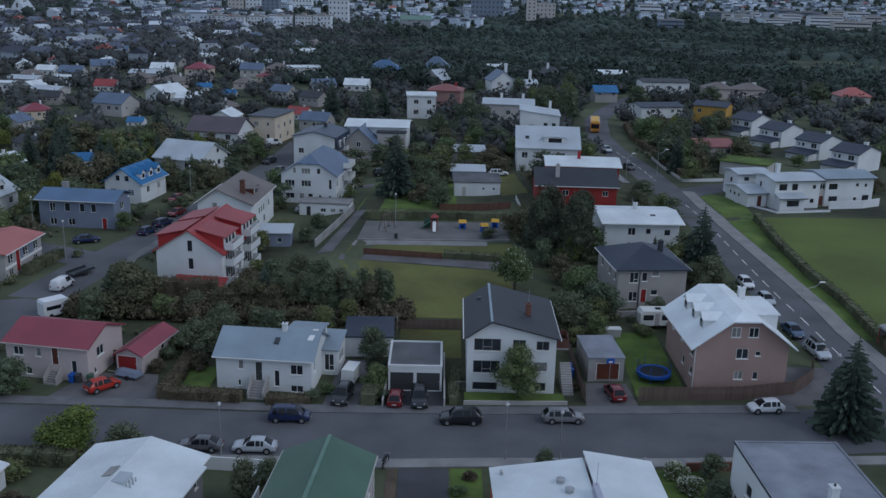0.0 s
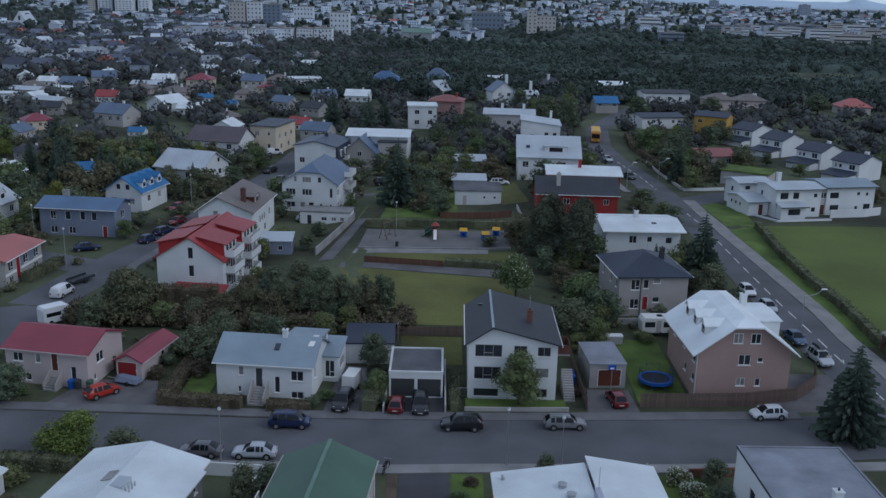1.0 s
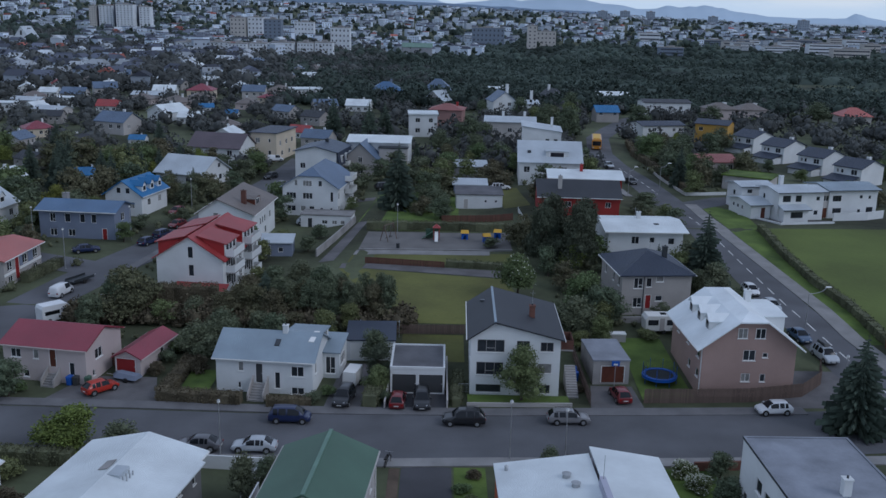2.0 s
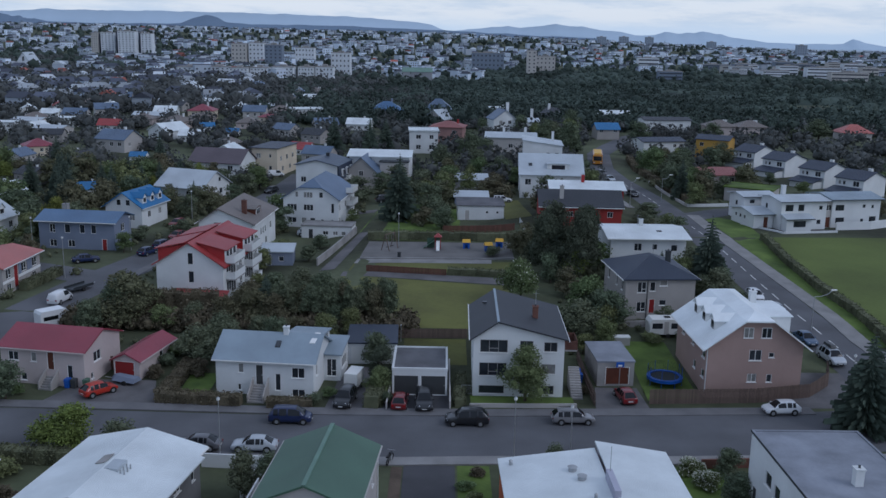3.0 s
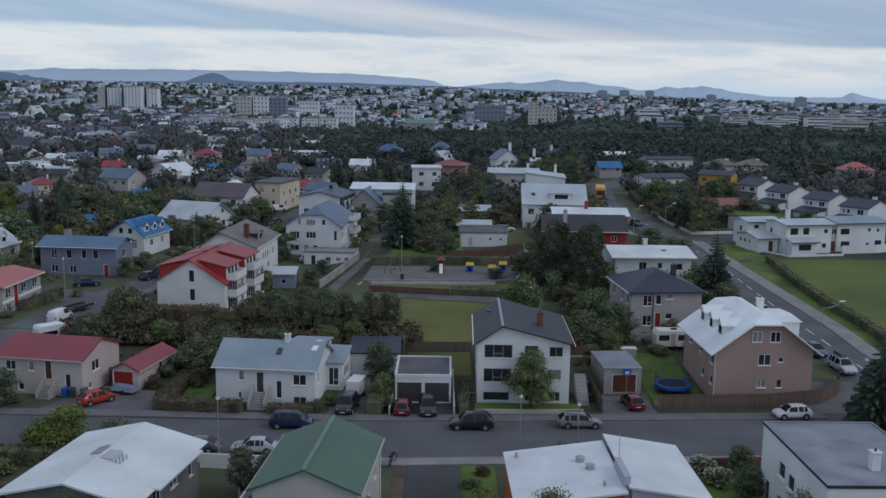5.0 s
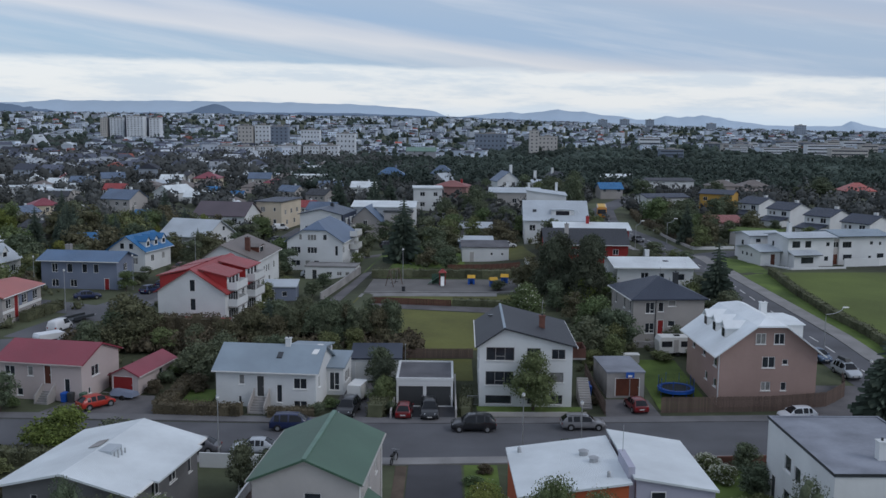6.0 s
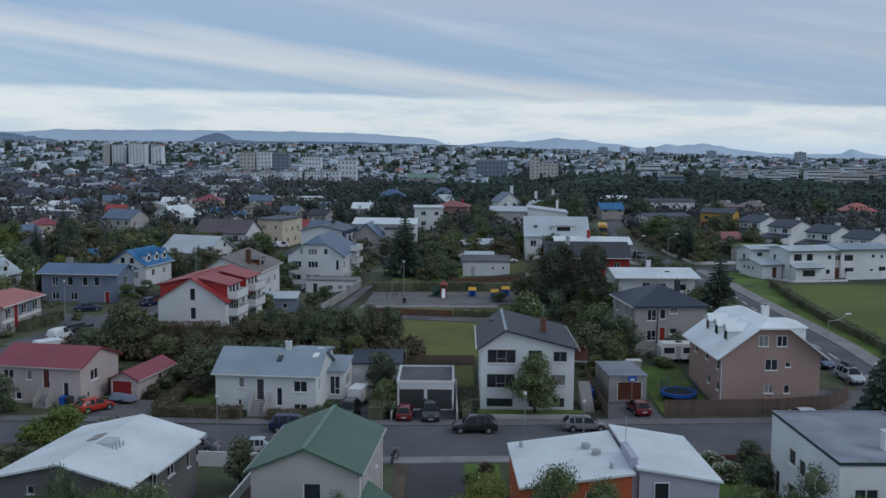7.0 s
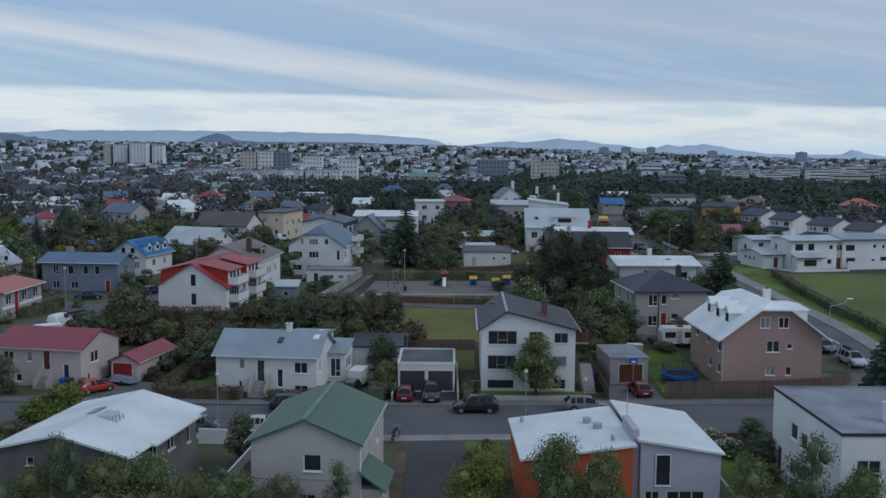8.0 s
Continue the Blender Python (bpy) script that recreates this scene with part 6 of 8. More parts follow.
bus = thing("bus", "orange-yellow city bus on the main road", "bus", pose(43.4, 261.0, ground_z(43, 261) + 0.05, 0, 0, 262))
M_BUS = car_paint("bus_orange", (0.62, 0.26, 0.03))
bp_ = [(-5.9, 0.35), (5.8, 0.35), (5.95, 1.2), (5.8, 2.9), (-5.85, 2.95), (-5.95, 1.0)]
part("bus_body", Shape().prism([(x, -1.25, z) for x, z in bp_], [(x, 1.25, z) for x, z in bp_]), M_BUS, bus, recalc=True)
part("windscreen", Shape().prism([(5.94, -1.1, 1.25), (5.94, 1.1, 1.25), (5.83, 1.1, 2.45), (5.83, -1.1, 2.45)], [(5.98, -1.1, 1.25), (5.98, 1.1, 1.25), (5.87, 1.1, 2.45), (5.87, -1.1, 2.45)]), M_CARGLASS, bus, recalc=True)
part("roof_panel", Shape().box(-5.4, -1.0, 2.92, 4.8, 1.0, 3.08), M_YELLOWPLASTIC, bus)
for q in (-1, 1):
    for i in range(7):
        part("side_window", Shape().box(-5.4 + i * 1.55, q * 1.255 - 0.015, 1.35, -4.0 + i * 1.55, q * 1.255 + 0.015, 2.4), M_CARGLASS, bus)
    part("headlight", Shape().box(5.9, q * 0.9 - 0.18, 0.65, 5.99, q * 0.9 + 0.18, 0.9), M_HEADLIGHT, bus)
    for wx in (3.6, -3.0):
        part("wheel", Shape().tube((wx, q * 1.05, 0.5), (wx, q * 1.27, 0.5), 0.5, n=16), M_TYRE, bus, recalc=True)

# ---- street lamps and signs ----
street_lamp(-19.1, 80.3, 5.3)
street_lamp(7.75, 80.9, 5.6)
street_lamp(12.9, 80.7, 5.0, label="plain pale street lamp post with a small head")
street_lamp(48.7, 117.4, 4.5, 2.2, 5, "tall grey street lamp with a curved arm")
street_lamp(47.3, 199, 5.0, 1.4, 0, "tall grey street lamp with a curved arm")
street_lamp(39.4, 192.5, 5.0, 1.0, 0, "tall grey street lamp with a curved arm")
street_lamp(-55.4, 137.4, 6.0)
street_lamp(-51.7, 156.6, 5.6)
street_lamp(-47.7, 181.3, 5.6)
street_lamp(-67.2, 154.1, 5.6)
street_lamp(-6.4, 156, 5.6)
street_lamp(45.2, 96.4, 5.0)

# ---- houses of the middle distance ----
i_house = house("white three-storey house with a red sheet gable roof", -32.7, 133.7, -7, 9.5, 15.4, 5.1, "gable", "y", 3.0, 0.4, M_WHITE, R_RED,
                [("F", 0.2, 5.1, 0.8, 1.65), ("F", 0.2, 2.5, 0.8, 1.65), ("R", -4.4, 3.05, 3.8, 1.95, 4), ("R", -0.4, 3.3, 1.2, 1.4, 2), ("R", 3.2, 3.05, 3.8, 1.95, 4), ("R", -4.4, 0.45, 3.8, 1.95, 4), ("R", -0.4, 0.7, 1.2, 1.4, 2), ("R", 3.2, 0.45, 3.8, 1.95, 4),
                 ("R", 6.6, 3.3, 1.0, 1.4, 2), ("L", 0, 3, 1.2, 1.2, 2)], trim=M_REDTRIM, z=1.4)
# broad shed dormers on both slopes, with red cheeks
for q, d0, d1 in ((1, -6.6, -1.4), (1, 1.0, 6.6), (-1, -7.2, -0.6), (-1, 1.0, 6.6)):
    dm = part("dormer", Shape().box(min(q * 4.42, q * 4.62), d0 + 0.12, 5.25, max(q * 4.42, q * 4.62), d1 - 0.12, 7.02), M_WHITE, i_house, "white dormer front")
    part("dormer_roof", Shape().slab([(q * 0.7, d0 - 0.25, 8.1), (q * 5.05, d0 - 0.25, 7.12), (q * 5.05, d1 + 0.25, 7.12), (q * 0.7, d1 + 0.25, 8.1)], 0.12), R_RED, dm, "red sheet dormer roof", recalc=True)
    for e in (d0, d1 - 0.12):
        part("dormer_cheek", Shape().prism([(q * 0.95, e, 7.75), (q * 4.6, e, 5.3), (q * 4.6, e, 7.05)], [(q * 0.95, e + 0.12, 7.75), (q * 4.6, e + 0.12, 5.3), (q * 4.6, e + 0.12, 7.05)]), M_REDTRIM, dm, "red clad dormer cheek", recalc=True)
    for u in (0.25, 0.5, 0.78):
        yy = d0 + (d1 - d0) * u
        part("dormer_window", Shape().box(min(q * 4.6, q * 4.66), yy - 0.42, 5.85, max(q * 4.6, q * 4.66), yy + 0.42, 6.85), M_GLASS, dm, "dark window pane")
for zz in (0.4, 3.0, 5.3):
    for uu in (-4.4, 3.2):
        balcony(i_house, "R", 9.6, 15.4, uu, zz, 4.4, 1.25, M_WHITE, M_WHITE)
part("lean_to_roof", Shape().slab([(-1.9, -7.75, 1.7), (5.6, -7.75, 1.7), (5.6, -9.9, 1.0), (-1.9, -9.9, 1.0)], 0.12), R_RED, i_house, "red lean-to roof", recalc=True)
part("lean_to_wall", Shape().box(-1.7, -9.6, -0.5, 5.4, -7.72, 1.0), M_WHITE, i_house)

t_house = house("white house with a taupe gable roof and brown chimney", -34.2, 160.5, -4, 9.0, 15.0, 5.5, "gable", "y", 2.3, 0.5, M_WHITE, R_BROWN,
      [("F", -1.6, 4.4, 0.9, 1.2), ("F", -2.4, 1.4, 1.2, 1.2, 2), ("R", -2.2, 2.55, 0.8, 1.2), ("R", -0.75, 2.55, 0.8, 1.2), ("R", 0.7, 2.55, 0.8, 1.2), ("R", 4.2, 2.55, 1.1, 1.2, 2), ("R", -3, 0.5, 1.1, 1.2), ("R", 1, 0.5, 1.1, 1.2)], [],
      [(2.2, -4.0, 8.7, 0.75, M_REDFENCE)], off=-1.2, z=1.4)
dormer(t_house, pose(3.6, -0.6, 5.75, 0, 0, 90), 3.6, 3.0, 1.2, 0.3, M_DOOR, R_BROWN)
j_house = house("tall white apartment house with a slate-blue half-hipped roof", -23.2, 184.2, -7, 10.7, 14.0, 5.6, "halfhip", "y", 3.5, 0.4, M_WHITE, R_SLATE,
                [("F", -3.7, 3.25, 1.9, 1.2, 3), ("F", -0.5, 3.25, 1.9, 1.2, 3), ("F", -2.7, 5.8, 0.6, 1.1), ("F", -0.5, 5.75, 1.75, 1.1, 3), ("F", 2.0, 5.8, 0.75, 1.1), ("F", 4.2, 2.9, 0.6, 1.9), ("F", -3.7, 0.85, 1.7, 1.05, 2), ("F", -1.4, 0.85, 1.0, 1.05), ("F", 0.3, 0.85, 1.0, 1.05), ("F", 2.2, 0.6, 0.6, 1.1), ("F", 4.1, 0.6, 0.5, 1.1),
                 ("R", -5.9, 3.3, 1.2, 1.2, 2), ("R", -1, 3.3, 1.2, 1.2, 2), ("R", 3.7, 3.3, 1.2, 1.2, 2), ("R", -5.9, 0.8, 1.2, 1.2, 2), ("R", 3.7, 0.8, 1.2, 1.2, 2)], clip=0.42, z=1.4)
for zz in (0.9, 3.4, 5.9):
    balcony(j_house, "R", 10.7, 14.0, 1.6, zz, 4.6, 1.4, M_WHITE, M_LAMPGLOW)
house("low white garage block with small windows", -19.9, 170.7, -4, 9.2, 4.4, 2.3, "flat", "x", 0.1, 0.1, M_WHITE, M_PAVE, [("F", -0.2, 0.8, 1.0, 0.7, 2), ("F", 1.6, 0.8, 0.9, 0.7, 2), ("F", 3.1, 0.8, 0.8, 0.7)], [("F", -2.9, 0.05, 0.9, 1.8, M_DARKTRIM)], name="garage", category="garage", z=1.1)
house("pale blue-grey timber shed", -25.7, 149.9, 3, 5.2, 4.2, 2.2, "shed", "x", 0.4, 0.2, M_BLUEGREY, R_LIGHTGREY, [("F", 0.8, 0.7, 0.8, 0.8)], [("F", -1.2, 0.05, 0.8, 1.8, M_GREYDOOR)], name="shed", category="shed")
ms_house = house("white house with a dark mansard roof behind the apartments", -26.2, 214.8, -9, 9.4, 12.0, 6.8, "gable", "y", 1.1, 0.45, M_WHITE, metal_roof("dark_slate", (0.055, 0.075, 0.11)),
                 [("F", -3, 3.0, 1.2, 1.2, 2), ("F", 1, 3.0, 1.2, 1.2, 2), ("R", -3.5, 1.6, 1.2, 1.2, 2), ("R", 2, 1.6, 1.2, 1.2, 2)], [], [(0.4, 2.0, 8.6, 0.7, M_DARKTRIM)])
mf = part("mansard_face", Shape().prism([(4.72, -5.9, 3.7), (5.5, -5.9, 3.7), (5.0, -5.9, 6.7), (4.72, -5.9, 6.7)], [(4.72, 5.9, 3.7), (5.5, 5.9, 3.7), (5.0, 5.9, 6.7), (4.72, 5.9, 6.7)]), R_NAVY, ms_house, "steep dark mansard roof face", recalc=True)
for my in (-3.6, 0.0, 3.6):
    part("dormer_window", Shape().box(5.1, my - 0.6, 4.4, 5.62, my + 0.6, 5.9), M_TRIM, mf, "white framed mansard window")
    part("pane", Shape().box(5.6, my - 0.48, 4.5, 5.65, my + 0.48, 5.8), M_GLASS, mf)
for zz in (0.4, 3.2):
    balcony(ms_house, "R", 9.4, 12.0, 1.5, zz, 5.0, 1.5, M_WHITE, M_LAMPGLOW)
v_house = house("white house with a shallow white roof", -13.8, 226.1, -2, 14.0, 11.0, 6.6, "gable", "x", 0.9, 0.6, M_WHITE, R_WHITE, [("F", -4, 2.6, 1.2, 1.3, 2), ("R", 0, 2.6, 1.2, 1.2, 2)])
part("front_wing", Shape().box(0.4, -8.2, -0.4, 6.9, -5.52, 5.6), M_OFFWHITE, v_house, "pale flat-roofed front wing")
part("wing_edge", Shape().box(0.2, -8.4, 5.6, 7.1, -5.5, 5.85), M_DARKTRIM, v_house)
part("wing_window", Shape().box(3.0, -8.26, 2.9, 4.6, -8.18, 4.4), M_GLASS, v_house)
house("taupe-walled gabled house with a slate roof", -17.3, 218.3, -6, 7.5, 8.0, 4.2, "gable", "y", 3.4, 0.4, M_BEIGE, R_SLATE, [("F", 0, 3.4, 1.0, 1.2, 2), ("F", 0, 0.8, 1.4, 1.2, 2)])
house("blue-grey house with a slate-blue sheet roof", -60.5, 160.2, -5, 13.2, 6.8, 5.0, "gable", "x", 1.1, 0.6, M_BLUEGREY, metal_roof("steel_blue", (0.095, 0.165, 0.275)),
                [("F", -4.2, 2.9, 1.0, 1.5, 2), ("F", -1.6, 2.9, 1.0, 1.5), ("F", 1.0, 2.9, 0.9, 1.5), ("F", 3.0, 2.9, 0.9, 1.5), ("F", -4.2, 0.5, 1.2, 1.2, 2), ("F", -1.0, 0.5, 1.2, 1.2, 2), ("R", 0, 2.9, 1.4, 1.3, 2), ("R", 0.4, 0.5, 1.2, 1.2, 2)], [("F", 4.8, 0.05, 0.9, 2.0, M_REDDOOR)], [(-3.8, 1.0, 7.0, 0.9, M_CONCRETE)], z=1.0)
p_house = house("white house with a bright blue roof and dormers", -57.6, 179.0, -12, 7.4, 9.6, 3.5, "gable", "y", 2.5, 0.5, M_WHITE, R_BLUE,
                [("F", -0.9, 3.65, 0.9, 1.1), ("F", 0.95, 3.65, 0.9, 1.1), ("F", -2.0, 0.9, 1.2, 1.2, 2), ("F", 1.6, 0.9, 1.2, 1.2, 2), ("R", -2, 1.2, 1.1, 1.2, 2), ("R", 2, 1.2, 1.1, 1.2, 2)], trim=M_TRIM, z=1.9)
for dy in (-2.9, 0.0, 2.9):
    dormer(p_house, pose(3.3, dy, 4.0, 0, 0, 90), 1.5, 2.8, 1.1, 0.8, M_WHITE, R_BLUE)
sal = house("grey and white house with a salmon-red sheet roof", -63.6, 132.5, -3, 8.4, 11.0, 4.0, "gable", "y", 0.8, 0.5, M_BEIGE, R_SALMON,
      [("R", -3.8, 2.2, 1.4, 1.3, 2), ("R", 0.6, 2.2, 1.4, 1.3, 2), ("R", 3.8, 2.2, 1.4, 1.3, 2), ("R", -3.8, 0.4, 1.2, 1.0, 2), ("R", 3.6, 0.4, 1.2, 1.0, 2), ("F", 1, 2.2, 1.3, 1.2, 2)], [("R", -1.7, 0.5, 1.2, 3.3, M_REDDOOR)])
for a, b in ((-5.5, -2.35), (-1.05, 5.5)):
    part("wall_band", side_box(Shape(), "R", 8.4, 11.0, a, b, 0.0, 0.05, 1.62, 2.02), M_TRIM, sal, "white band between the storeys")
for a, b in ((-1.0, -0.2), (1.5, 2.9)):
    part("wall_panel", side_box(Shape(), "R", 8.4, 11.0, a, b, 0.0, 0.05, 2.06, 3.6), M_BLUEGREY, sal, "blue-grey panel beside a window")
house("white house with a broad pale grey sheet roof", -53.7, 205.8, -20, 11.4, 10.8, 2.9, "gable", "x", 3.0, 0.5, M_WHITE, R_LIGHTGREY, [("F", 2.4, 0.9, 1.2, 1.2, 2), ("F", -2, 0.9, 1.2, 1.2, 2), ("R", -2, 0.9, 1.2, 1.2, 2), ("R", 1.5, 3.6, 1.0, 1.0), ("R", 2, 0.9, 1.2, 1.2)])
house("white house with a plum-brown roof and wide dormers", -52.9, 230.9, -12, 13.0, 9.5, 4.4, "gable", "x", 2.8, 0.4, M_WHITE, metal_roof("plum_brown", (0.105, 0.082, 0.095), 0.55), [("F", -4, 2.5, 1.3, 1.3, 2), ("F", 0, 2.5, 1.3, 1.3, 2), ("F", 4, 2.5, 1.3, 1.3, 2), ("F", -4, 0.4, 1.3, 1.2, 2), ("F", 3, 0.4, 1.3, 1.2, 2)])
house("cream house with a flat navy roof", -41.9, 240.6, -12, 6.6, 13.5, 6.9, "flat", "y", 0.05, 0.5, M_CREAM, R_NAVY, [("F", -1.6, 4.4, 1.2, 1.2, 2), ("F", 1.5, 4.6, 0.6, 0.9), ("F", -1.6, 1.4, 1.2, 1.2, 2), ("F", 1.5, 1.4, 0.8, 1.2), ("R", -4, 3.6, 1.2, 1.2, 2), ("R", 0, 3.6, 1.2, 1.2, 2), ("R", 4, 3.6, 1.2, 1.2, 2), ("R", -3, 1, 1.2, 1.2, 2), ("R", 2, 1, 1.2, 1.2, 2)])
house("small white hut with a grey roof in a garden", 8.2, 182.4, 1, 8.9, 5.8, 2.8, "shed", "x", 0.5, 0.2, M_WHITE, R_DARKFELT, [("F", 1.2, 1.3, 0.5, 0.5), ("F", 3.2, 1.3, 0.5, 0.5)], [("F", -2.6, 0.05, 0.9, 1.9, M_OFFWHITE)], name="hut", category="hut", z=3.0)
house("low grey shed with a pale roof among gardens", 6.8, 194.5, 0, 6.8, 4.0, 2.2, "shed", "x", 0.5, 0.3, M_BLUEGREY, R_LIGHTGREY, [("F", 1, 0.8, 1.0, 0.8, 2), ("F", -2, 0.8, 1.0, 0.8, 2)], name="shed", category="shed")
house("low grey shed with a pale roof among gardens", 7.2, 215, 3, 7.4, 5.0, 2.6, "gable", "x", 1.0, 0.3, M_GREY, R_LIGHTGREY, [("F", 1, 0.8, 1.0, 0.8, 2)], name="shed", category="shed")
m_house = house("large white house with a pale sheet roof", 24.6, 209.6, -3, 13.4, 13.6, 4.9, "gable", "x", 3.6, 0.4, M_WHITE, R_LIGHTGREY, [("F", -5, 2.6, 1.3, 1.3, 2), ("F", -2, 2.6, 1.3, 1.3, 2), ("F", 3, 2.6, 1.3, 1.3, 2), ("L", -2, 2.2, 1.2, 1.2, 2), ("L", 2, 2.2, 1.2, 1.2, 2)], [])
dormer(m_house, pose(1.5, -5.2, 5.65), 4.8, 3.8, 1.3, 0.12, M_WHITE, R_LIGHTGREY)
skylight(m_house, -4.5, -3.9, 6.75, 0.8, 0.7, 0.6)
house("white block-like house with a tall chimney", 25.2, 234, -4, 9.4, 11.0, 8.2, "shed", "y", 1.1, 0.3, M_WHITE, R_LIGHTGREY, [("F", 1.4, 5.6, 1.0, 0.9), ("F", 3.4, 5.6, 1.0, 0.9), ("F", -2, 4.8, 1.2, 1.2, 2)], [], [(2.6, 2, 10.8, 0.6, M_WHITE)], flip=True)
house("pale house with a flat grey roof and chimneys", 19.8, 267, -4, 13.8, 10.0, 6.4, "gable", "x", 1.0, 0.4, M_OFFWHITE, R_LIGHTGREY, [("F", -4, 3.6, 1.2, 1.2, 2), ("F", 0, 3.6, 1.2, 1.2, 2), ("F", 3.6, 3.6, 1.2, 1.2, 2)], [], [(-2, 0, 8.8, 0.7, M_WHITE), (4, 0, 8.8, 0.7, M_WHITE)])
house("red-walled house with a charcoal gable roof", 25.9, 172.4, -1.5, 14.5, 9.2, 2.9, "gable", "x", 2.2, 0.45, M_REDWALL, R_BLACK, [("F", 5.2, 1.0, 1.0, 1.0, 2), ("F", -2, 1.0, 1.2, 1.0, 2), ("R", 0, 1.0, 1.2, 1.1, 2)], [], [(-3.4, -2.4, 6.2, 0.7, M_OFFWHITE)])
house("red-walled house with a shallow white roof", 28.8, 184.6, -3, 13.8, 10.0, 4.3, "gable", "x", 0.8, 0.5, M_REDWALL, R_WHITE, [("R", 0, 1.4, 1.2, 1.2, 2), ("L", 0, 1.4, 1.2, 1.2, 2)], [], [(-0.6, -1.0, 6.4, 0.6, M_REDTRIM)])

# white villa beside the sports field, in three blocks
n_main = house("white modern villa with overhanging pale roofs", 66.6, 175.3, 12, 9.2, 7.0, 5.3, "gable", "x", 0.55, 0.55, M_WHITE, R_LIGHTGREY,
               [("F", -3.0, 3.5, 1.6, 1.2, 2), ("F", -0.6, 3.5, 1.2, 1.2, 1), ("F", 3.4, 3.7, 0.7, 0.7), ("F", 3.2, 1.0, 0.8, 0.8), ("L", 1.6, 3.3, 0.7, 0.9), ("L", 1.2, 0.6, 0.8, 1.2)], [], [(-1.2, 2.0, 7.4, 0.7, M_WHITE)], trim=M_DARKTRIM)
part("bay_wall", Shape().box(-4.4, -5.3, -0.4, 0.6, -3.52, 2.4), M_WHITE, n_main)
part("bay_roof", Shape().slab([(-4.8, -3.52, 3.1), (1.0, -3.52, 3.1), (1.0, -5.8, 2.5), (-4.8, -5.8, 2.5)], 0.16), R_LIGHTGREY, n_main, "pale lean-to bay roof", recalc=True)
part("bay_fascia", Shape().box(-4.8, -5.84, 2.26, 1.0, -5.8, 2.42), M_DARKTRIM, n_main)
bw = part("bay_window", Shape().box(-3.0, -5.36, 0.9, -0.6, -5.29, 2.0), M_DARKTRIM, n_main)
part("pane", Shape().box(-2.9, -5.39, 1.0, -0.7, -5.365, 1.9), M_GLASS, bw)
house("low white villa wing with a pale sloping roof", 59.4, 176.6, 12, 3.9, 8.2, 2.6, "gable", "x", 0.7, 0.5, M_WHITE, R_LIGHTGREY, [("L", 2.4, 1.3, 0.6, 0.6), ("L", 0.8, 1.3, 0.6, 0.6), ("L", -0.8, 1.3, 0.6, 0.6)], [("F", 0.5, 0.05, 1.0, 2.1, M_DOOR)], trim=M_DARKTRIM)
house("white villa block at the back with a pale roof", 61.4, 183.6, 12, 6.4, 5.6, 4.6, "gable", "x", 0.5, 0.5, M_WHITE, R_LIGHTGREY, [("L", 0, 2.6, 0.8, 0.9), ("F", -1.5, 3.3, 1.0, 0.7, 2)], trim=M_DARKTRIM)
house("white villa wing with a blue-grey roof", 77.6, 179.2, 11, 10.0, 8.0, 5.3, "gable", "x", 0.7, 0.5, M_WHITE, R_BLUEGREY, [("F", -3.4, 3.2, 1.8, 1.1, 3), ("F", 1.6, 3.7, 0.6, 0.6), ("F", 3.4, 3.6, 0.5, 0.6), ("F", -3.2, 0.9, 1.8, 1.0, 3), ("F", 1.4, 1.0, 0.6, 0.6), ("F", 3.6, 0.9, 1.4, 1.1, 2)], trim=M_DARKTRIM)
house("recessed white link between two villa blocks", 72.0, 177.0, 12, 2.6, 5.4, 4.9, "flat", "x", 0.08, 0.3, M_OFFWHITE, R_LIGHTGREY, [("F", 0, 3.2, 2.0, 1.1, 3)], [("F", 0.2, 0.05, 1.3, 2.0, M_DOOR)], name="house")
low_wall("white rendered wall along the villa garden", [(73.6, 172.0), (80.5, 173.4), (84.5, 175.6)], 1.5, 0.2, M_WHITE)
low_wall("low white kerb wall before the villa", [(57.2, 176.0), (62.4, 167.6), (73.0, 169.8)], 0.35, 0.25, M_WHITE)
patch("driveway", [((59.0, 172.0), (73.4, 171.8)), ((61.8, 168.2), (73.2, 170.2))], M_DRIVE, "paved strip before the villa", "driveway", 0.05)
low_wall("white rendered corner wall at the side street", [(51.6, 194.0), (56, 194.6), (60.5, 195.6)], 0.6, 0.25, M_WHITE)
low_wall("white rendered wall along the main road", [(51.6, 194.3), (50.6, 210), (50.4, 226)], 0.55, 0.25, M_OFFWHITE)

# terrace of white houses with dark roofs
for hx, hy, rz in ((86.6, 261.0, -55), (89.0, 244.2, -55), (92.4, 227.4, -55), (95.2, 212.6, -55)):
    hr = house("white terrace house with dark navy roofs and a white chimney", hx, hy, rz, 6.8, 8.8, 4.8, "gable", "x", 1.5, 0.35, M_WHITE, R_NAVY,
               [("F", -2.4, 3.3, 0.7, 0.9), ("F", -1.3, 3.3, 0.7, 0.9), ("F", 1.6, 3.2, 1.5, 1.2, 2)], [], [(1.9, 0.4, 6.9, 0.8, M_WHITE)], group="terrace houses", drop=0.6)
    part("lower_roof", Shape().slab([(-3.7, -4.42, 3.0), (3.1, -4.42, 3.0), (3.1, -8.4, 2.1), (-3.7, -8.4, 2.1)], 0.16), R_NAVY, hr, recalc=True)
    part("lower_wall", Shape().box(-3.4, -7.9, -0.4, 2.9, -4.43, 2.1), M_WHITE, hr)
house("ochre-yellow house with dark roofs", 80.6, 278.5, -30, 9.4, 7.4, 5.4, "gable", "x", 1.0, 0.4, M_YELLOW, R_NAVY, [("F", -3, 3.4, 1.2, 1.1, 2), ("F", 0, 0.9, 1.2, 1.1, 2)])
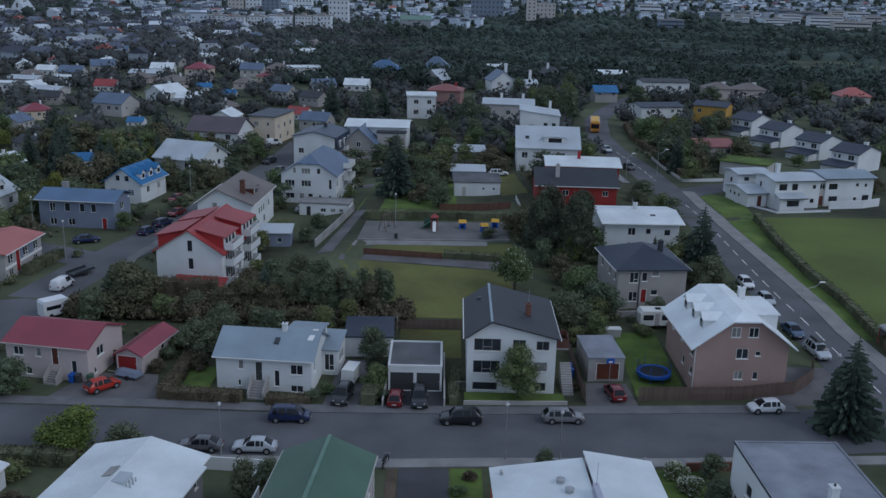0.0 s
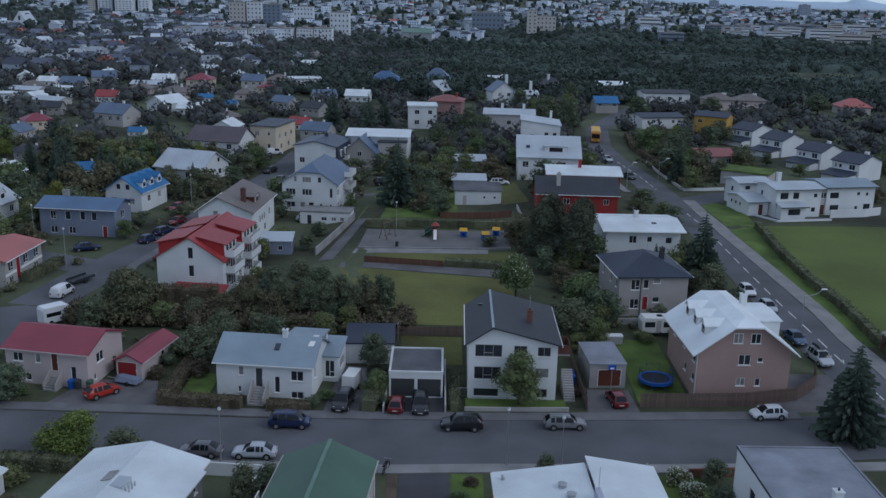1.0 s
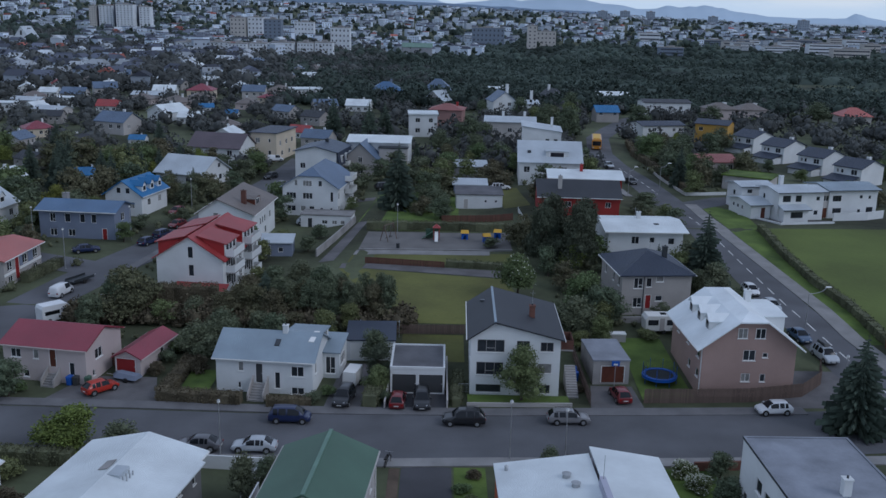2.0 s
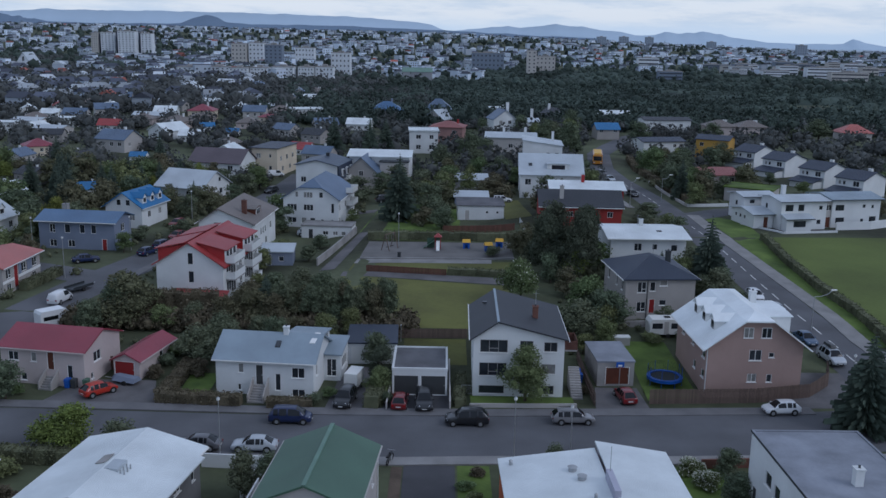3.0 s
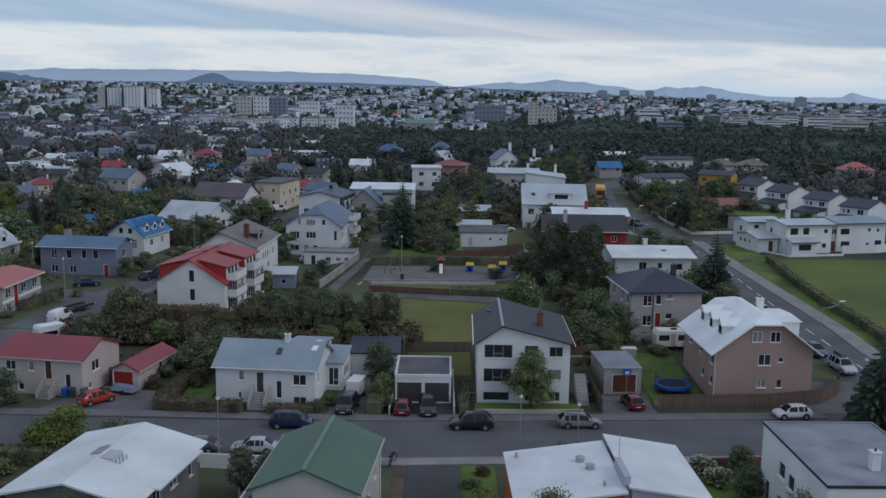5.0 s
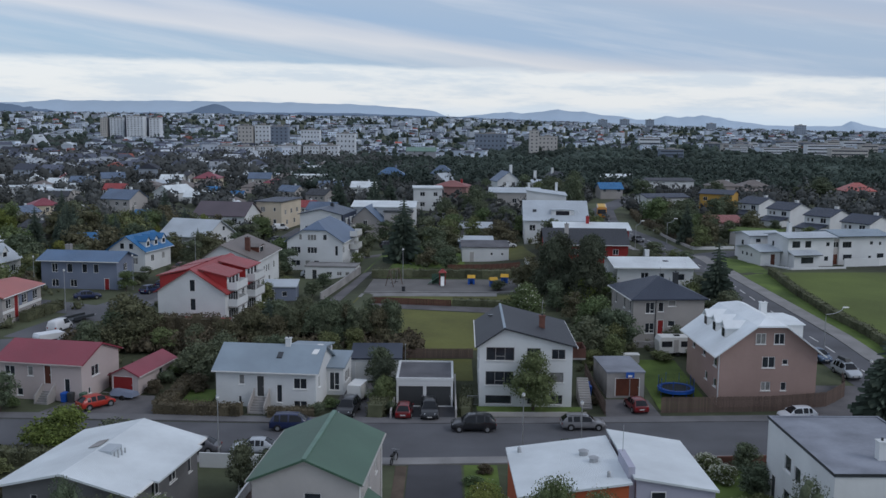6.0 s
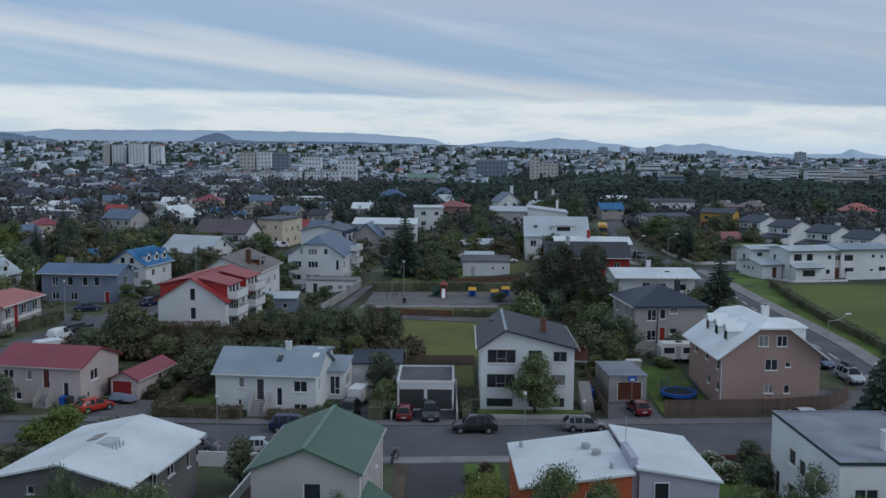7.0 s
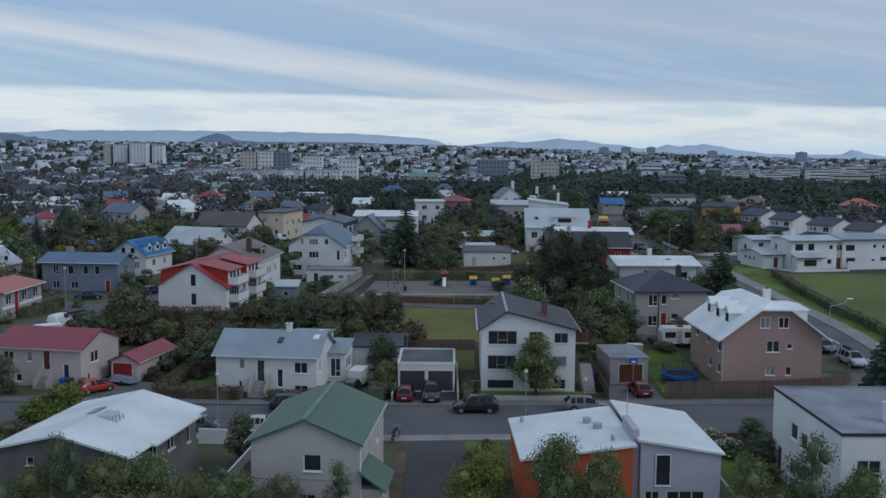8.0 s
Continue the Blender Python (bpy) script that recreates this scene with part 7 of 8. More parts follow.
house("pale house with a flat dark roof beside the road", 66.5, 291, 14, 13.5, 9.0, 3.4, "gable", "x", 0.8, 0.5, M_WHITE, R_NAVY, [("F", 3.5, 1.6, 1.0, 1.0, 2), ("F", 5.5, 1.6, 1.0, 1.0, 2), ("F", -3, 1.6, 1.2, 1.1, 2)])
house("long white house with a dark flat roof", 81.0, 347, 4, 17, 9.0, 5.2, "gable", "x", 0.8, 0.4, M_WHITE, R_BLACK, [("F", -7, 2.8, 1.2, 1.2, 2), ("F", -3, 2.8, 1.2, 1.2, 2), ("F", 1, 2.8, 1.2, 1.2, 2), ("F", 5, 2.8, 1.2, 1.2, 2)])
for hx in (99.5, 110.5):
    house("pale house with a taupe hipped roof and white chimney", hx, 342, 4, 10, 8.0, 3.8, "hip", "x", 1.8, 0.5, M_PINKISH, R_BROWN, [("F", -4, 0.8, 1.3, 1.2, 2), ("F", 0, 0.8, 1.3, 1.2, 2), ("F", 4, 0.8, 1.3, 1.2, 2)], [], [(2.4, 1, 5.6, 1.2, M_WHITE)])
house("house with a salmon-red hipped roof among trees", 146, 338, 0, 10.5, 8, 2.8, "hip", "x", 2.4, 0.5, M_OFFWHITE, R_SALMON, [("F", -4, 1.6, 1.3, 1.3, 2), ("F", 2, 1.6, 1.3, 1.3, 2)])
house("white gabled house with a slate-blue roof and chimney", 21.6, 340, 12, 8.4, 9.6, 5.0, "gable", "y", 3.2, 0.4, M_WHITE, R_SLATE, [("F", -1.6, 3.4, 1.2, 1.2, 2), ("F", 1.6, 3.4, 1.2, 1.2, 2), ("F", 0, 0.9, 1.4, 1.2, 2)], [], [(2.2, 1.0, 10.4, 0.9, M_WHITE)])
house("white house with a low pale roof and tall chimney", 30.0, 337, 4, 8.0, 8.0, 4.4, "gable", "x", 1.0, 0.4, M_WHITE, R_LIGHTGREY, [("F", -2.2, 2.4, 1.2, 1.2, 2), ("F", 1.8, 2.4, 1.2, 1.2, 2)], [], [(2.0, 0.6, 8.6, 0.9, M_WHITE)])
house("house with a bright blue roof beside the bend", 56.0, 324, 6, 7.6, 7, 3.5, "gable", "x", 1.8, 0.4, M_BEIGE, R_BLUE, [("F", -2.4, 2.4, 1.2, 1.2, 2), ("F", 2.4, 2.4, 1.2, 1.2, 2)])
house("house with a low red-brown roof behind a hedge", 65.6, 226, 8, 8.6, 8, 2.8, "gable", "x", 1.2, 0.5, M_PINKISH, R_FADED, [("F", -3, 1.0, 1.2, 1.2, 2), ("F", 3, 1.0, 1.2, 1.2, 2)])
house("white house with a blue hipped roof before the wood", -22.0, 385, 3, 12.6, 10.0, 4.6, "hip", "x", 3.0, 0.5, M_WHITE, R_SOFTBLUE, [("F", -3.8, 2.2, 1.2, 1.3, 2), ("F", 0, 2.2, 1.2, 1.3, 2), ("F", 3.8, 2.2, 1.2, 1.3, 2)], [], [(2.0, 1.0, 8.6, 0.8, M_BLUEGREY)])
house("house with a steep slate hipped roof before the wood", -1.4, 405, -6, 12.4, 10.0, 3.4, "hip", "x", 4.6, 0.5, M_BEIGE, R_SLATE, [("F", -3.4, 1.2, 1.3, 1.3, 2), ("F", 3.4, 1.2, 1.3, 1.3, 2)])
house("small pale gabled house with a light roof", -0.6, 358, -32, 7.6, 8.4, 3.4, "gable", "y", 3.2, 0.5, M_OFFWHITE, R_LIGHTGREY, [("F", 0, 3.2, 1.0, 1.1, 2), ("F", -1.6, 0.8, 1.2, 1.2, 2)])
house("salmon-pink house with a shallow reddish roof", 2.4, 304, -8, 10.2, 9.0, 5.4, "hip", "x", 1.5, 0.5, paint_wall("salmon_pink", (0.34, 0.20, 0.18)), R_FADED, [("F", -2.6, 3.2, 1.2, 1.2, 2), ("F", 2.4, 3.2, 1.2, 1.2, 2)], [], [(3.0, 0.6, 7.4, 0.6, M_REDTRIM)])
house("white two-storey house with a flat pale roof", -5.0, 281, 3, 8.2, 9.0, 6.4, "flat", "x", 0.2, 0.35, M_WHITE, R_WHITE, [("F", -1.6, 4.2, 1.4, 1.2, 2), ("F", 2.2, 4.2, 1.2, 1.2, 2), ("F", -1.6, 1.2, 1.4, 1.3, 2), ("F", 2.2, 1.2, 1.4, 1.3, 2)])
house("grey house with a dark gable roof and chimney", 44.2, 380, 20, 6.8, 8.0, 4.4, "gable", "y", 2.4, 0.4, M_GREY, R_BLACK, [("F", 0, 2.6, 1.2, 1.2, 2)], [], [(-1.2, 1.0, 8.2, 0.8, M_WHITE)])
house("long low house with a pale roof beside the wood", 69.0, 384, 2, 13.6, 7.0, 4.6, "gable", "x", 1.2, 0.4, M_GREY, R_WHITE, [("F", -4, 1.0, 1.4, 1.1, 2), ("F", 3, 1.0, 1.4, 1.1, 2)], [], [(1.0, 0.4, 5.8, 0.8, M_WHITE)])
fl_house = house("white house with a pale roof and small gabled dormers", -81.6, 168.4, -8, 7.2, 8.4, 3.0, "gable", "y", 2.4, 0.4, M_WHITE, R_LIGHTGREY,
                 [("F", -1.6, 0.8, 1.2, 1.2, 2), ("F", 1.6, 0.8, 1.2, 1.2, 2), ("F", 0, 3.2, 1.0, 1.0), ("R", -3, 0.8, 1.2, 1.2, 2), ("R", 2, 0.8, 1.2, 1.2, 2)])
for dy in (-2.6, 0.4):
    dormer(fl_house, pose(3.0, dy, 3.4, 0, 0, 90), 1.8, 2.8, 1.1, 1.0, M_WHITE, R_LIGHTGREY)


def bus_shelter(x, y, rz):
    """Small red-framed shelter: glazed back and ends over red panels, curved roof; open towards local -x."""
    ob = thing("bus_shelter", "red-framed bus shelter with glazed walls beside the pavement", "bus shelter", pose(x, y, ground_z(x, y) + 0.02, 0, 0, rz))
    for px_ in (-0.65, 0.65):
        for py_ in (-1.9, 0.0, 1.9):
            part("post", Shape().box(px_ - 0.04, py_ - 0.04, 0, px_ + 0.04, py_ + 0.04, 2.3), M_REDTRIM, ob)
    for a, b in ((-1.86, -0.04), (0.04, 1.86)):
        part("lower_panel", Shape().box(0.63, a, 0.1, 0.67, b, 1.0), M_REDTRIM, ob, "red lower wall panel")
        part("pane", Shape().box(0.64, a, 1.0, 0.66, b, 2.25), M_CURTAIN, ob)
    for py_ in (-1.9, 1.9):
        part("lower_panel", Shape().box(-0.61, py_ - 0.02, 0.1, 0.61, py_ + 0.02, 1.0), M_REDTRIM, ob, "red lower wall panel")
        part("pane", Shape().box(-0.61, py_ - 0.01, 1.0, 0.61, py_ + 0.01, 2.25), M_CURTAIN, ob)
    arc = [(0.85 * math.cos(t), 2.28 + 0.35 * math.sin(t)) for t in [math.pi * i / 8 for i in range(9)]]
    part("roof", Shape().prism([(p, -2.05, q) for p, q in arc], [(p, 2.05, q) for p, q in arc]), M_CURTAIN, ob, "curved grey translucent roof", recalc=True)
    part("bench", Shape().box(0.2, -1.6, 0.42, 0.58, 1.6, 0.48), M_FENCE, ob)


bus_shelter(57.3, 109.4, 4)
house("flat-roofed shelter with a turf roof", 68.0, 204.0, -30, 10.0, 7.5, 2.9, "flat", "x", 0.1, 0.3, M_OFFWHITE, M_GRASS, [("F", 0, 0.8, 1.6, 1.2, 2)])

# ---- suburb behind: template houses repeated with their parts ----
HOUSE_SPOTS = []
for o in list(bpy.data.objects):
    if o.parent is None and o.get("category") in ("house", "garage", "shed", "hut", "porch"):
        HOUSE_SPOTS.append((o.location.x, o.location.y, 9.5 if o["category"] == "house" else 4.5))


def near_line(x, y, line, d):
    for a, b in zip(line, line[1:]):
        dx, dy = b[0] - a[0], b[1] - a[1]
        t = max(0, min(1, ((x - a[0]) * dx + (y - a[1]) * dy) / (dx * dx + dy * dy)))
        if math.hypot(x - a[0] - dx * t, y - a[1] - dy * t) < d:
            return True
    return False


def on_road(x, y, d):
    return near_line(x, y, STREET, d + 5.5) or near_line(x, y, MAIN, d + 5) or near_line(x, y, WEST, d + 4.5) or near_line(x, y, SIDE, d + 4)


TEMPLATES = []
for i, (rm, wm, rf, L, W, h, rise, word) in enumerate((
        (R_WHITE, M_WHITE, "gable", 11, 9, 3.6, 2.4, "white house with a white sheet roof"), (R_BLUE, M_WHITE, "gable", 10, 8.5, 3.6, 2.4, "white house with a bright blue roof"),
        (R_RED, M_WHITE, "gable", 10, 8.5, 3.4, 2.6, "white house with a red sheet roof"), (R_BROWN, M_PINKISH, "hip", 12, 10, 3.6, 2.2, "pale house with a taupe hipped roof"),
        (R_SLATE, M_OFFWHITE, "gable", 11, 9, 4.6, 2.6, "off-white house with a slate-blue roof"), (R_LIGHTGREY, M_OFFWHITE, "gable", 14, 9, 3.0, 1.2, "low off-white house with a pale roof"),
        (R_BLACK, M_BEIGE, "gable", 11, 9, 4.8, 2.4, "beige house with a charcoal roof"), (R_WHITE, M_WHITE, "flat", 14, 10, 5.6, 0.2, "white block house with a flat pale roof"),
        (R_MAROON, M_CREAM, "hip", 11, 10, 4.6, 2.4, "cream house with a maroon hipped roof"))):
    t = house(word, -400 - 20 * i, -100, 0, L, W, h, rf, "x", rise, 0.4, wm, rm, [("F", -L * 0.28, h - 2.2, 1.3, 1.3, 2), ("F", L * 0.05, h - 2.2, 1.3, 1.3, 2), ("F", L * 0.33, h - 2.2, 1.3, 1.3, 2), ("R", -W * 0.2, h - 2.2, 1.2, 1.2, 2), ("L", W * 0.2, h - 2.2, 1.2, 1.2, 2)],
              [], [(L * 0.2, 0.6, h + rise + 0.8, 0.7, M_WHITE)] if rf != "flat" else [], gutter=False, group="suburb houses")
    TEMPLATES.append(t)
rng = np.random.default_rng(77)
KNOWN_NEAR = [(1, -77, 206, 20, 0.55), (0, -87, 305, 60, 0.9), (0, -78, 299, 0, 0.75), (1, -69, 315, 0, 0.85), (4, -93, 275, -20, 0.9), (2, -112, 323, 0, 0.7), (4, -110, 247, 80, 0.7), (4, -75, 386, 0, 0.9), (3, -66, 394, 0, 0.9), (5, -115, 379, 0, 0.9), (8, -96, 385, 0, 0.9)]
KNOWN_FAR = [(4, -142, 372, 0, 0.9), (0, -111, 463, 0, 0.8), (5, -161, 600, 0, 1.0), (1, -82, 258, 0, 0.8), (0, 25, 420, 0, 0.9), (0, -69, 500, 0, 0.9), (0, 20, 390, 40, 0.8), (4, -40, 330, 20, 0.8), (0, -29, 340, -5, 0.85)]
KNOWN = KNOWN_NEAR + KNOWN_FAR
made, tries = [], 0
while len(made) < 146 and tries < 9000:
    tries += 1
    if len(made) < len(KNOWN):
        k, x, y, turn, size = KNOWN[len(made)]
    else:
        y = 175 + 480 * rng.random()
        x = rng.uniform(-0.54, -0.12) * y
        k = int(rng.choice(9, p=[0.17, 0.05, 0.03, 0.16, 0.22, 0.16, 0.12, 0.05, 0.04]))
        turn, size = rng.uniform(-35, 35) + (90 if rng.random() < 0.35 else 0), rng.uniform(0.7, 0.95)
        if any(math.hypot(x - a, y - b) < r + 9 for a, b, r in HOUSE_SPOTS) or any(math.hypot(x - a, y - b) < 17 for a, b in made) or on_road(x, y, 7) or (y < 200 and x > -78):
            continue
    made.append((x, y))
    m = pose(x, y, ground_z(x, y) - 0.5, 0, 0, turn) @ Matrix.Diagonal((size, size, size, 1))
    if TEMPLATES[k].location.y < 0:
        TEMPLATES[k].matrix_basis = m
    else:
        copy_thing(TEMPLATES[k], m)
HOUSE_SPOTS += [(x, y, 7.5) for x, y in made]

# ---- trees ----
T_A = [broadleaf("tree", 5 + i, 6.0, 2.8, 3200, 0.265, mt, lb, 16) for i, (mt, lb) in enumerate(((M_LEAF, "leafy broadleaf garden tree"), (M_LEAFDARK, "dark leafy garden tree"), (M_LEAF, "leafy multi-stemmed garden tree"), (M_LEAFDARK, "dense dark garden tree")))]
T_DARK = [broadleaf("tree", 15 + i, 7.0, 3.0, 6500, 0.21, M_LEAFDEEP, "tall very dark dense broadleaf tree", 22, 0.0) for i in range(2)]
T_LIGHT = broadleaf("tree", 31, 5.0, 3.0, 5000, 0.24, M_LEAFLIGHT, "rounded yellow-green garden tree", 14, 0.1)
T_BLOOM = broadleaf("tree", 41, 5.6, 2.6, 4600, 0.235, M_LEAF, "leafy tree with white flower clusters", 12, 0.15, 140)
T_AIRY = broadleaf("tree", 51, 6.2, 2.5, 5600, 0.17, M_LEAF, "airy young street tree", 22, -0.04, 20)
T_STEMS = broadleaf("tree", 57, 6.2, 1.7, 2600, 0.19, M_LEAFDARK, "slim many-stemmed tree with an open crown", 12, 0.2, 0, 3)
T_BRONZE = broadleaf("tree", 58, 5.6, 2.6, 4200, 0.22, M_LEAFBROWN, "bronze-leaved garden tree with a dense crown", 15)
S_A = [broadleaf("shrub", 61 + i, 2.0, 1.4, 1300, 0.2, mt, lb, 8, 0.02, 0, 3) for i, (mt, lb) in enumerate(((M_LEAFDARK, "low dark green garden shrub"), (M_LEAF, "low bright green garden shrub"), (M_HEDGEBROWN, "low brownish leafy garden shrub")))]
S_WHITE = broadleaf("shrub", 71, 1.8, 1.4, 1200, 0.2, M_LEAF, "rounded shrub covered in white flowers", 8, 0.02, 420, 3)
C_A = [conifer(81, 10, 3.0, M_NEEDLE, "tall dark spruce tree"), conifer(82, 9.6, 3.2, M_NEEDLE, "tall spreading dark spruce tree")]
T_NEAR = [broadleaf("tree", 101, 6.0, 2.8, 13000, 0.125, M_LEAFDARK, "leafy dark garden tree with fine foliage", 20), broadleaf("tree", 102, 6.0, 2.6, 12000, 0.125, M_LEAF, "leafy green garden tree with fine foliage", 22)]
T_NEARBLOOM = [broadleaf("tree", 103, 5.6, 2.6, 13000, 0.12, M_LEAF, "leafy tree with small white flower clusters", 20, 0.1, 170), broadleaf("tree", 104, 5.6, 2.8, 13000, 0.125, M_LEAFLIGHT, "yellow-green tree with small white flower clusters", 18, 0.08, 110)]
T_NEARAIRY = broadleaf("tree", 105, 6.2, 2.4, 7000, 0.12, M_LEAFDARK, "slender open-crowned garden tree", 26, -0.02)
T_LOW = [broadleaf("tree", 91 + i, 6.5, 3.2, 1500, 0.36, mt, "dark leafy tree between suburb houses", 10) for i, mt in enumerate((M_LEAF, M_LEAFDARK, M_LEAFBROWN))]
USED = set()


def plant(t, x, y, h, w=None, rz=0.0):
    """Place a template or a copy of it, scaled to the height h and spread w."""
    me = max((v.co.z for c in t.children if c.name.startswith("crown") for v in c.data.vertices))
    ms = max((abs(v.co.x) for c in t.children if c.name.startswith("crown") for v in c.data.vertices))
    sz = h / me
    sx = (w / 2) / ms if w else sz
    m = pose(x, y, ground_z(x, y), 0, 0, rz) @ Matrix.Diagonal((sx, sx, sz, 1))
    if t.name not in USED:
        USED.add(t.name)
        t.matrix_basis = m
        return t
    n = copy_thing(t, pose(0, 0, 0))
    n.matrix_basis = m
    return n


# single trees, area by area: template, x, y, height, spread
TREES_FRONT = [(T_NEAR[0], -29.8, 57.6, 5.4, 5.4), (T_NEAR[1], -25.0, 57.8, 5.2, 5.0), (T_NEAR[0], -22.0, 58.2, 5.4, 4.4), (T_NEARAIRY, -13.6, 59.0, 4.6, 3.6), (T_NEAR[0], -23.2, 57.2, 7.4, 3.2), (T_NEAR[0], -26.6, 56.2, 4.6, 5.0), (T_NEAR[1], -20, 57.4, 6.0, 5.2), (T_NEARBLOOM[0], -17.4, 57.4, 6.0, 5.4), (T_NEARBLOOM[0], -15.2, 57, 4.9, 4.2), (T_NEAR[1], -12.2, 56.6, 4.9, 4.8), (T_NEARAIRY, -5.8, 57.4, 5.7, 3.0), (T_NEAR[0], -9.4, 56.8, 5.0, 4.2), (T_NEARBLOOM[1], 3, 60.6, 5.7, 5.0), (T_NEARBLOOM[0], 8.1, 58.6, 7.2, 4.6), (T_NEARBLOOM[0], 10.9, 59, 6.0, 4.6), (T_NEAR[1], 20.6, 57.8, 5.9, 4.6), (T_NEARAIRY, 24.2, 58.2, 7.5, 4.8), (T_NEAR[1], 27, 57.8, 5.6, 4.2), (T_NEAR[0], 20.8, 57, 4.0, 3.6)]
TREES_STREET = [(T_LIGHT, -33.2, 81.0, 4.4, 7.6), (T_A[3], -28.2, 79.0, 4.0, 5.0), (T_A[1], -42.5, 76, 3.2, 5.5), (T_AIRY, 9.9, 94.2, 6.8, 6.0), (T_A[1], -15.2, 72, 4.4, 3.8), (T_BRONZE, -42.5, 71, 2.8, 5.0), (T_A[1], -36, 67, 2.6, 4.0), (T_A[3], -40, 66, 2.6, 5.0), (T_A[3], -13.6, 75.6, 2.6, 3.2), (T_A[1], 11.2, 78.2, 2.6, 3.0), (T_A[3], 26.0, 73.0, 3.0, 3.6), (T_A[1], 26.6, 78, 2.8, 3.0), (T_A[1], -44.4, 93, 4.4, 5.0), (T_A[3], -27, 104, 4.6, 6.0), (T_A[1], -24.8, 106.5, 4.2, 5.0), (T_DARK[0], -5.6, 98.6, 4.8, 4.2)]
TREES_STREET_MORE = [(T_A[1], -6.3, 103.6, 4.4, 4.0), (T_A[2], -5.6, 95.4, 3.6, 3.0)]
TREES_ROW = [(T_BRONZE, -38.6, 115.4, 7.4, 8.0), (T_A[2], -34.2, 114.6, 3.2, 4.2), (T_A[1], -30.2, 115, 3.4, 4.4), (T_BRONZE, -24.6, 117.2, 5.0, 5.0), (T_BRONZE, -20.4, 115.4, 4.8, 4.0), (T_STEMS, -18.4, 116.6, 5.6, 3.0), (T_STEMS, -15.8, 115.8, 5.8, 2.8), (T_STEMS, -13.2, 116.8, 6.2, 3.0), (T_STEMS, -10.8, 116, 5.6, 2.6), (T_STEMS, -8.6, 117.2, 6.4, 3.0), (T_A[1], -5.8, 117.4, 6.2, 3.8), (T_STEMS, -17, 118.4, 5.4, 2.8), (T_STEMS, -12, 118.6, 5.8, 2.8), (T_A[3], 18.2, 113, 5.6, 6.6), (T_A[1], 22.6, 116, 5.6, 6.0), (T_A[0], 19.6, 119, 6.4, 6.4), (T_A[1], 36.6, 117, 3.4, 4.0)]
TREES_ROW_MORE = [(T_BRONZE, -22.6, 116, 5.2, 4.6), (T_STEMS, -19.6, 117.6, 5.6, 3.0), (T_BRONZE, -16.8, 117.2, 5.2, 4.2), (T_STEMS, -14.4, 115.4, 5.4, 3.0), (T_BRONZE, -11.6, 117.8, 5.4, 4.2), (T_STEMS, -9.6, 115.6, 5.6, 3.0), (T_BRONZE, -7.4, 116.4, 5.6, 4.0), (T_STEMS, -6.6, 118.2, 6.0, 3.2), (T_BRONZE, -26.8, 115.6, 4.4, 4.4), (T_A[1], -21.4, 111.6, 3.2, 4.0), (T_A[3], -25.6, 110, 4.0, 5.0), (T_BRONZE, -17.2, 112.4, 2.8, 4.0), (T_A[1], -13, 112.2, 2.8, 3.6)]
TREES_MIDDLE = [(T_BLOOM, 11.8, 126.6, 6.4, 7.8), (T_A[1], 9.2, 151.4, 1.8, 3.6), (T_DARK[0], 16.6, 139, 10.2, 7.6), (T_DARK[1], 21.2, 138, 11.0, 8.0), (T_DARK[0], 23.2, 143, 10.5, 6.6), (T_DARK[1], 18.8, 146, 10.5, 8.0), (T_A[2], 41, 124, 2.4, 3.6), (T_A[1], 39.6, 177, 3.4, 6.8), (T_A[3], 37.8, 172, 2.4, 4.4), (T_A[1], 0.8, 170, 4.2, 6.0), (T_A[3], 0.0, 178, 4.4, 6.4), (T_A[2], -25.8, 154.6, 3.0, 4.6), (T_A[1], -20.9, 151.4, 2.8, 4.0), (T_A[1], -20.3, 160.8, 2.6, 4.2), (T_A[3], -41.9, 122.4, 4.6, 4.4), (T_A[0], -63.1, 171.5, 4.4, 4.6), (T_A[1], -49.6, 192.2, 5.2, 5.0), (T_A[3], -46.7, 169.3, 3.0, 4.0)]
TREES_MIDDLE_MORE = [(T_A[1], -22.4, 127.5, 4.2, 5.2), (T_A[3], -18.8, 130.5, 4.0, 5.0), (T_A[1], -15.4, 126.0, 4.4, 5.0), (T_BRONZE, -25.0, 124.0, 4.0, 4.8), (T_A[0], -52.4, 155.0, 3.6, 4.0), (T_LIGHT, -70, 143.5, 4.0, 6.0)]
TREES_ROADSIDE = [(T_A[1], 36, 268, 11.0, 9.0), (T_A[3], 31.5, 280, 10.5, 9.0), (T_A[0], 40.5, 300, 9.0, 8.0), (T_A[1], 53.4, 210, 7.0, 8.0), (T_A[3], 56, 226, 8.0, 9.0), (T_A[1], 71, 250, 6.5, 8.0), (T_A[3], 77, 258, 7.0, 8.0), (T_BRONZE, 59, 250, 6.0, 8.0), (T_A[1], 64, 305, 8.0, 9.0), (T_A[3], 90, 318, 7.0, 9.0), (T_A[1], 120, 322, 5.0, 9.0), (T_A[0], 104, 318, 3.2, 7.0), (T_A[3], 131, 330, 8.0, 11.0), (T_A[1], 12.5, 252, 8.0, 7.5), (T_A[3], 8, 262, 9.0, 8.0), (T_A[1], 26, 312, 9.0, 8.0), (T_A[3], 45, 330, 9.5, 9.0)]
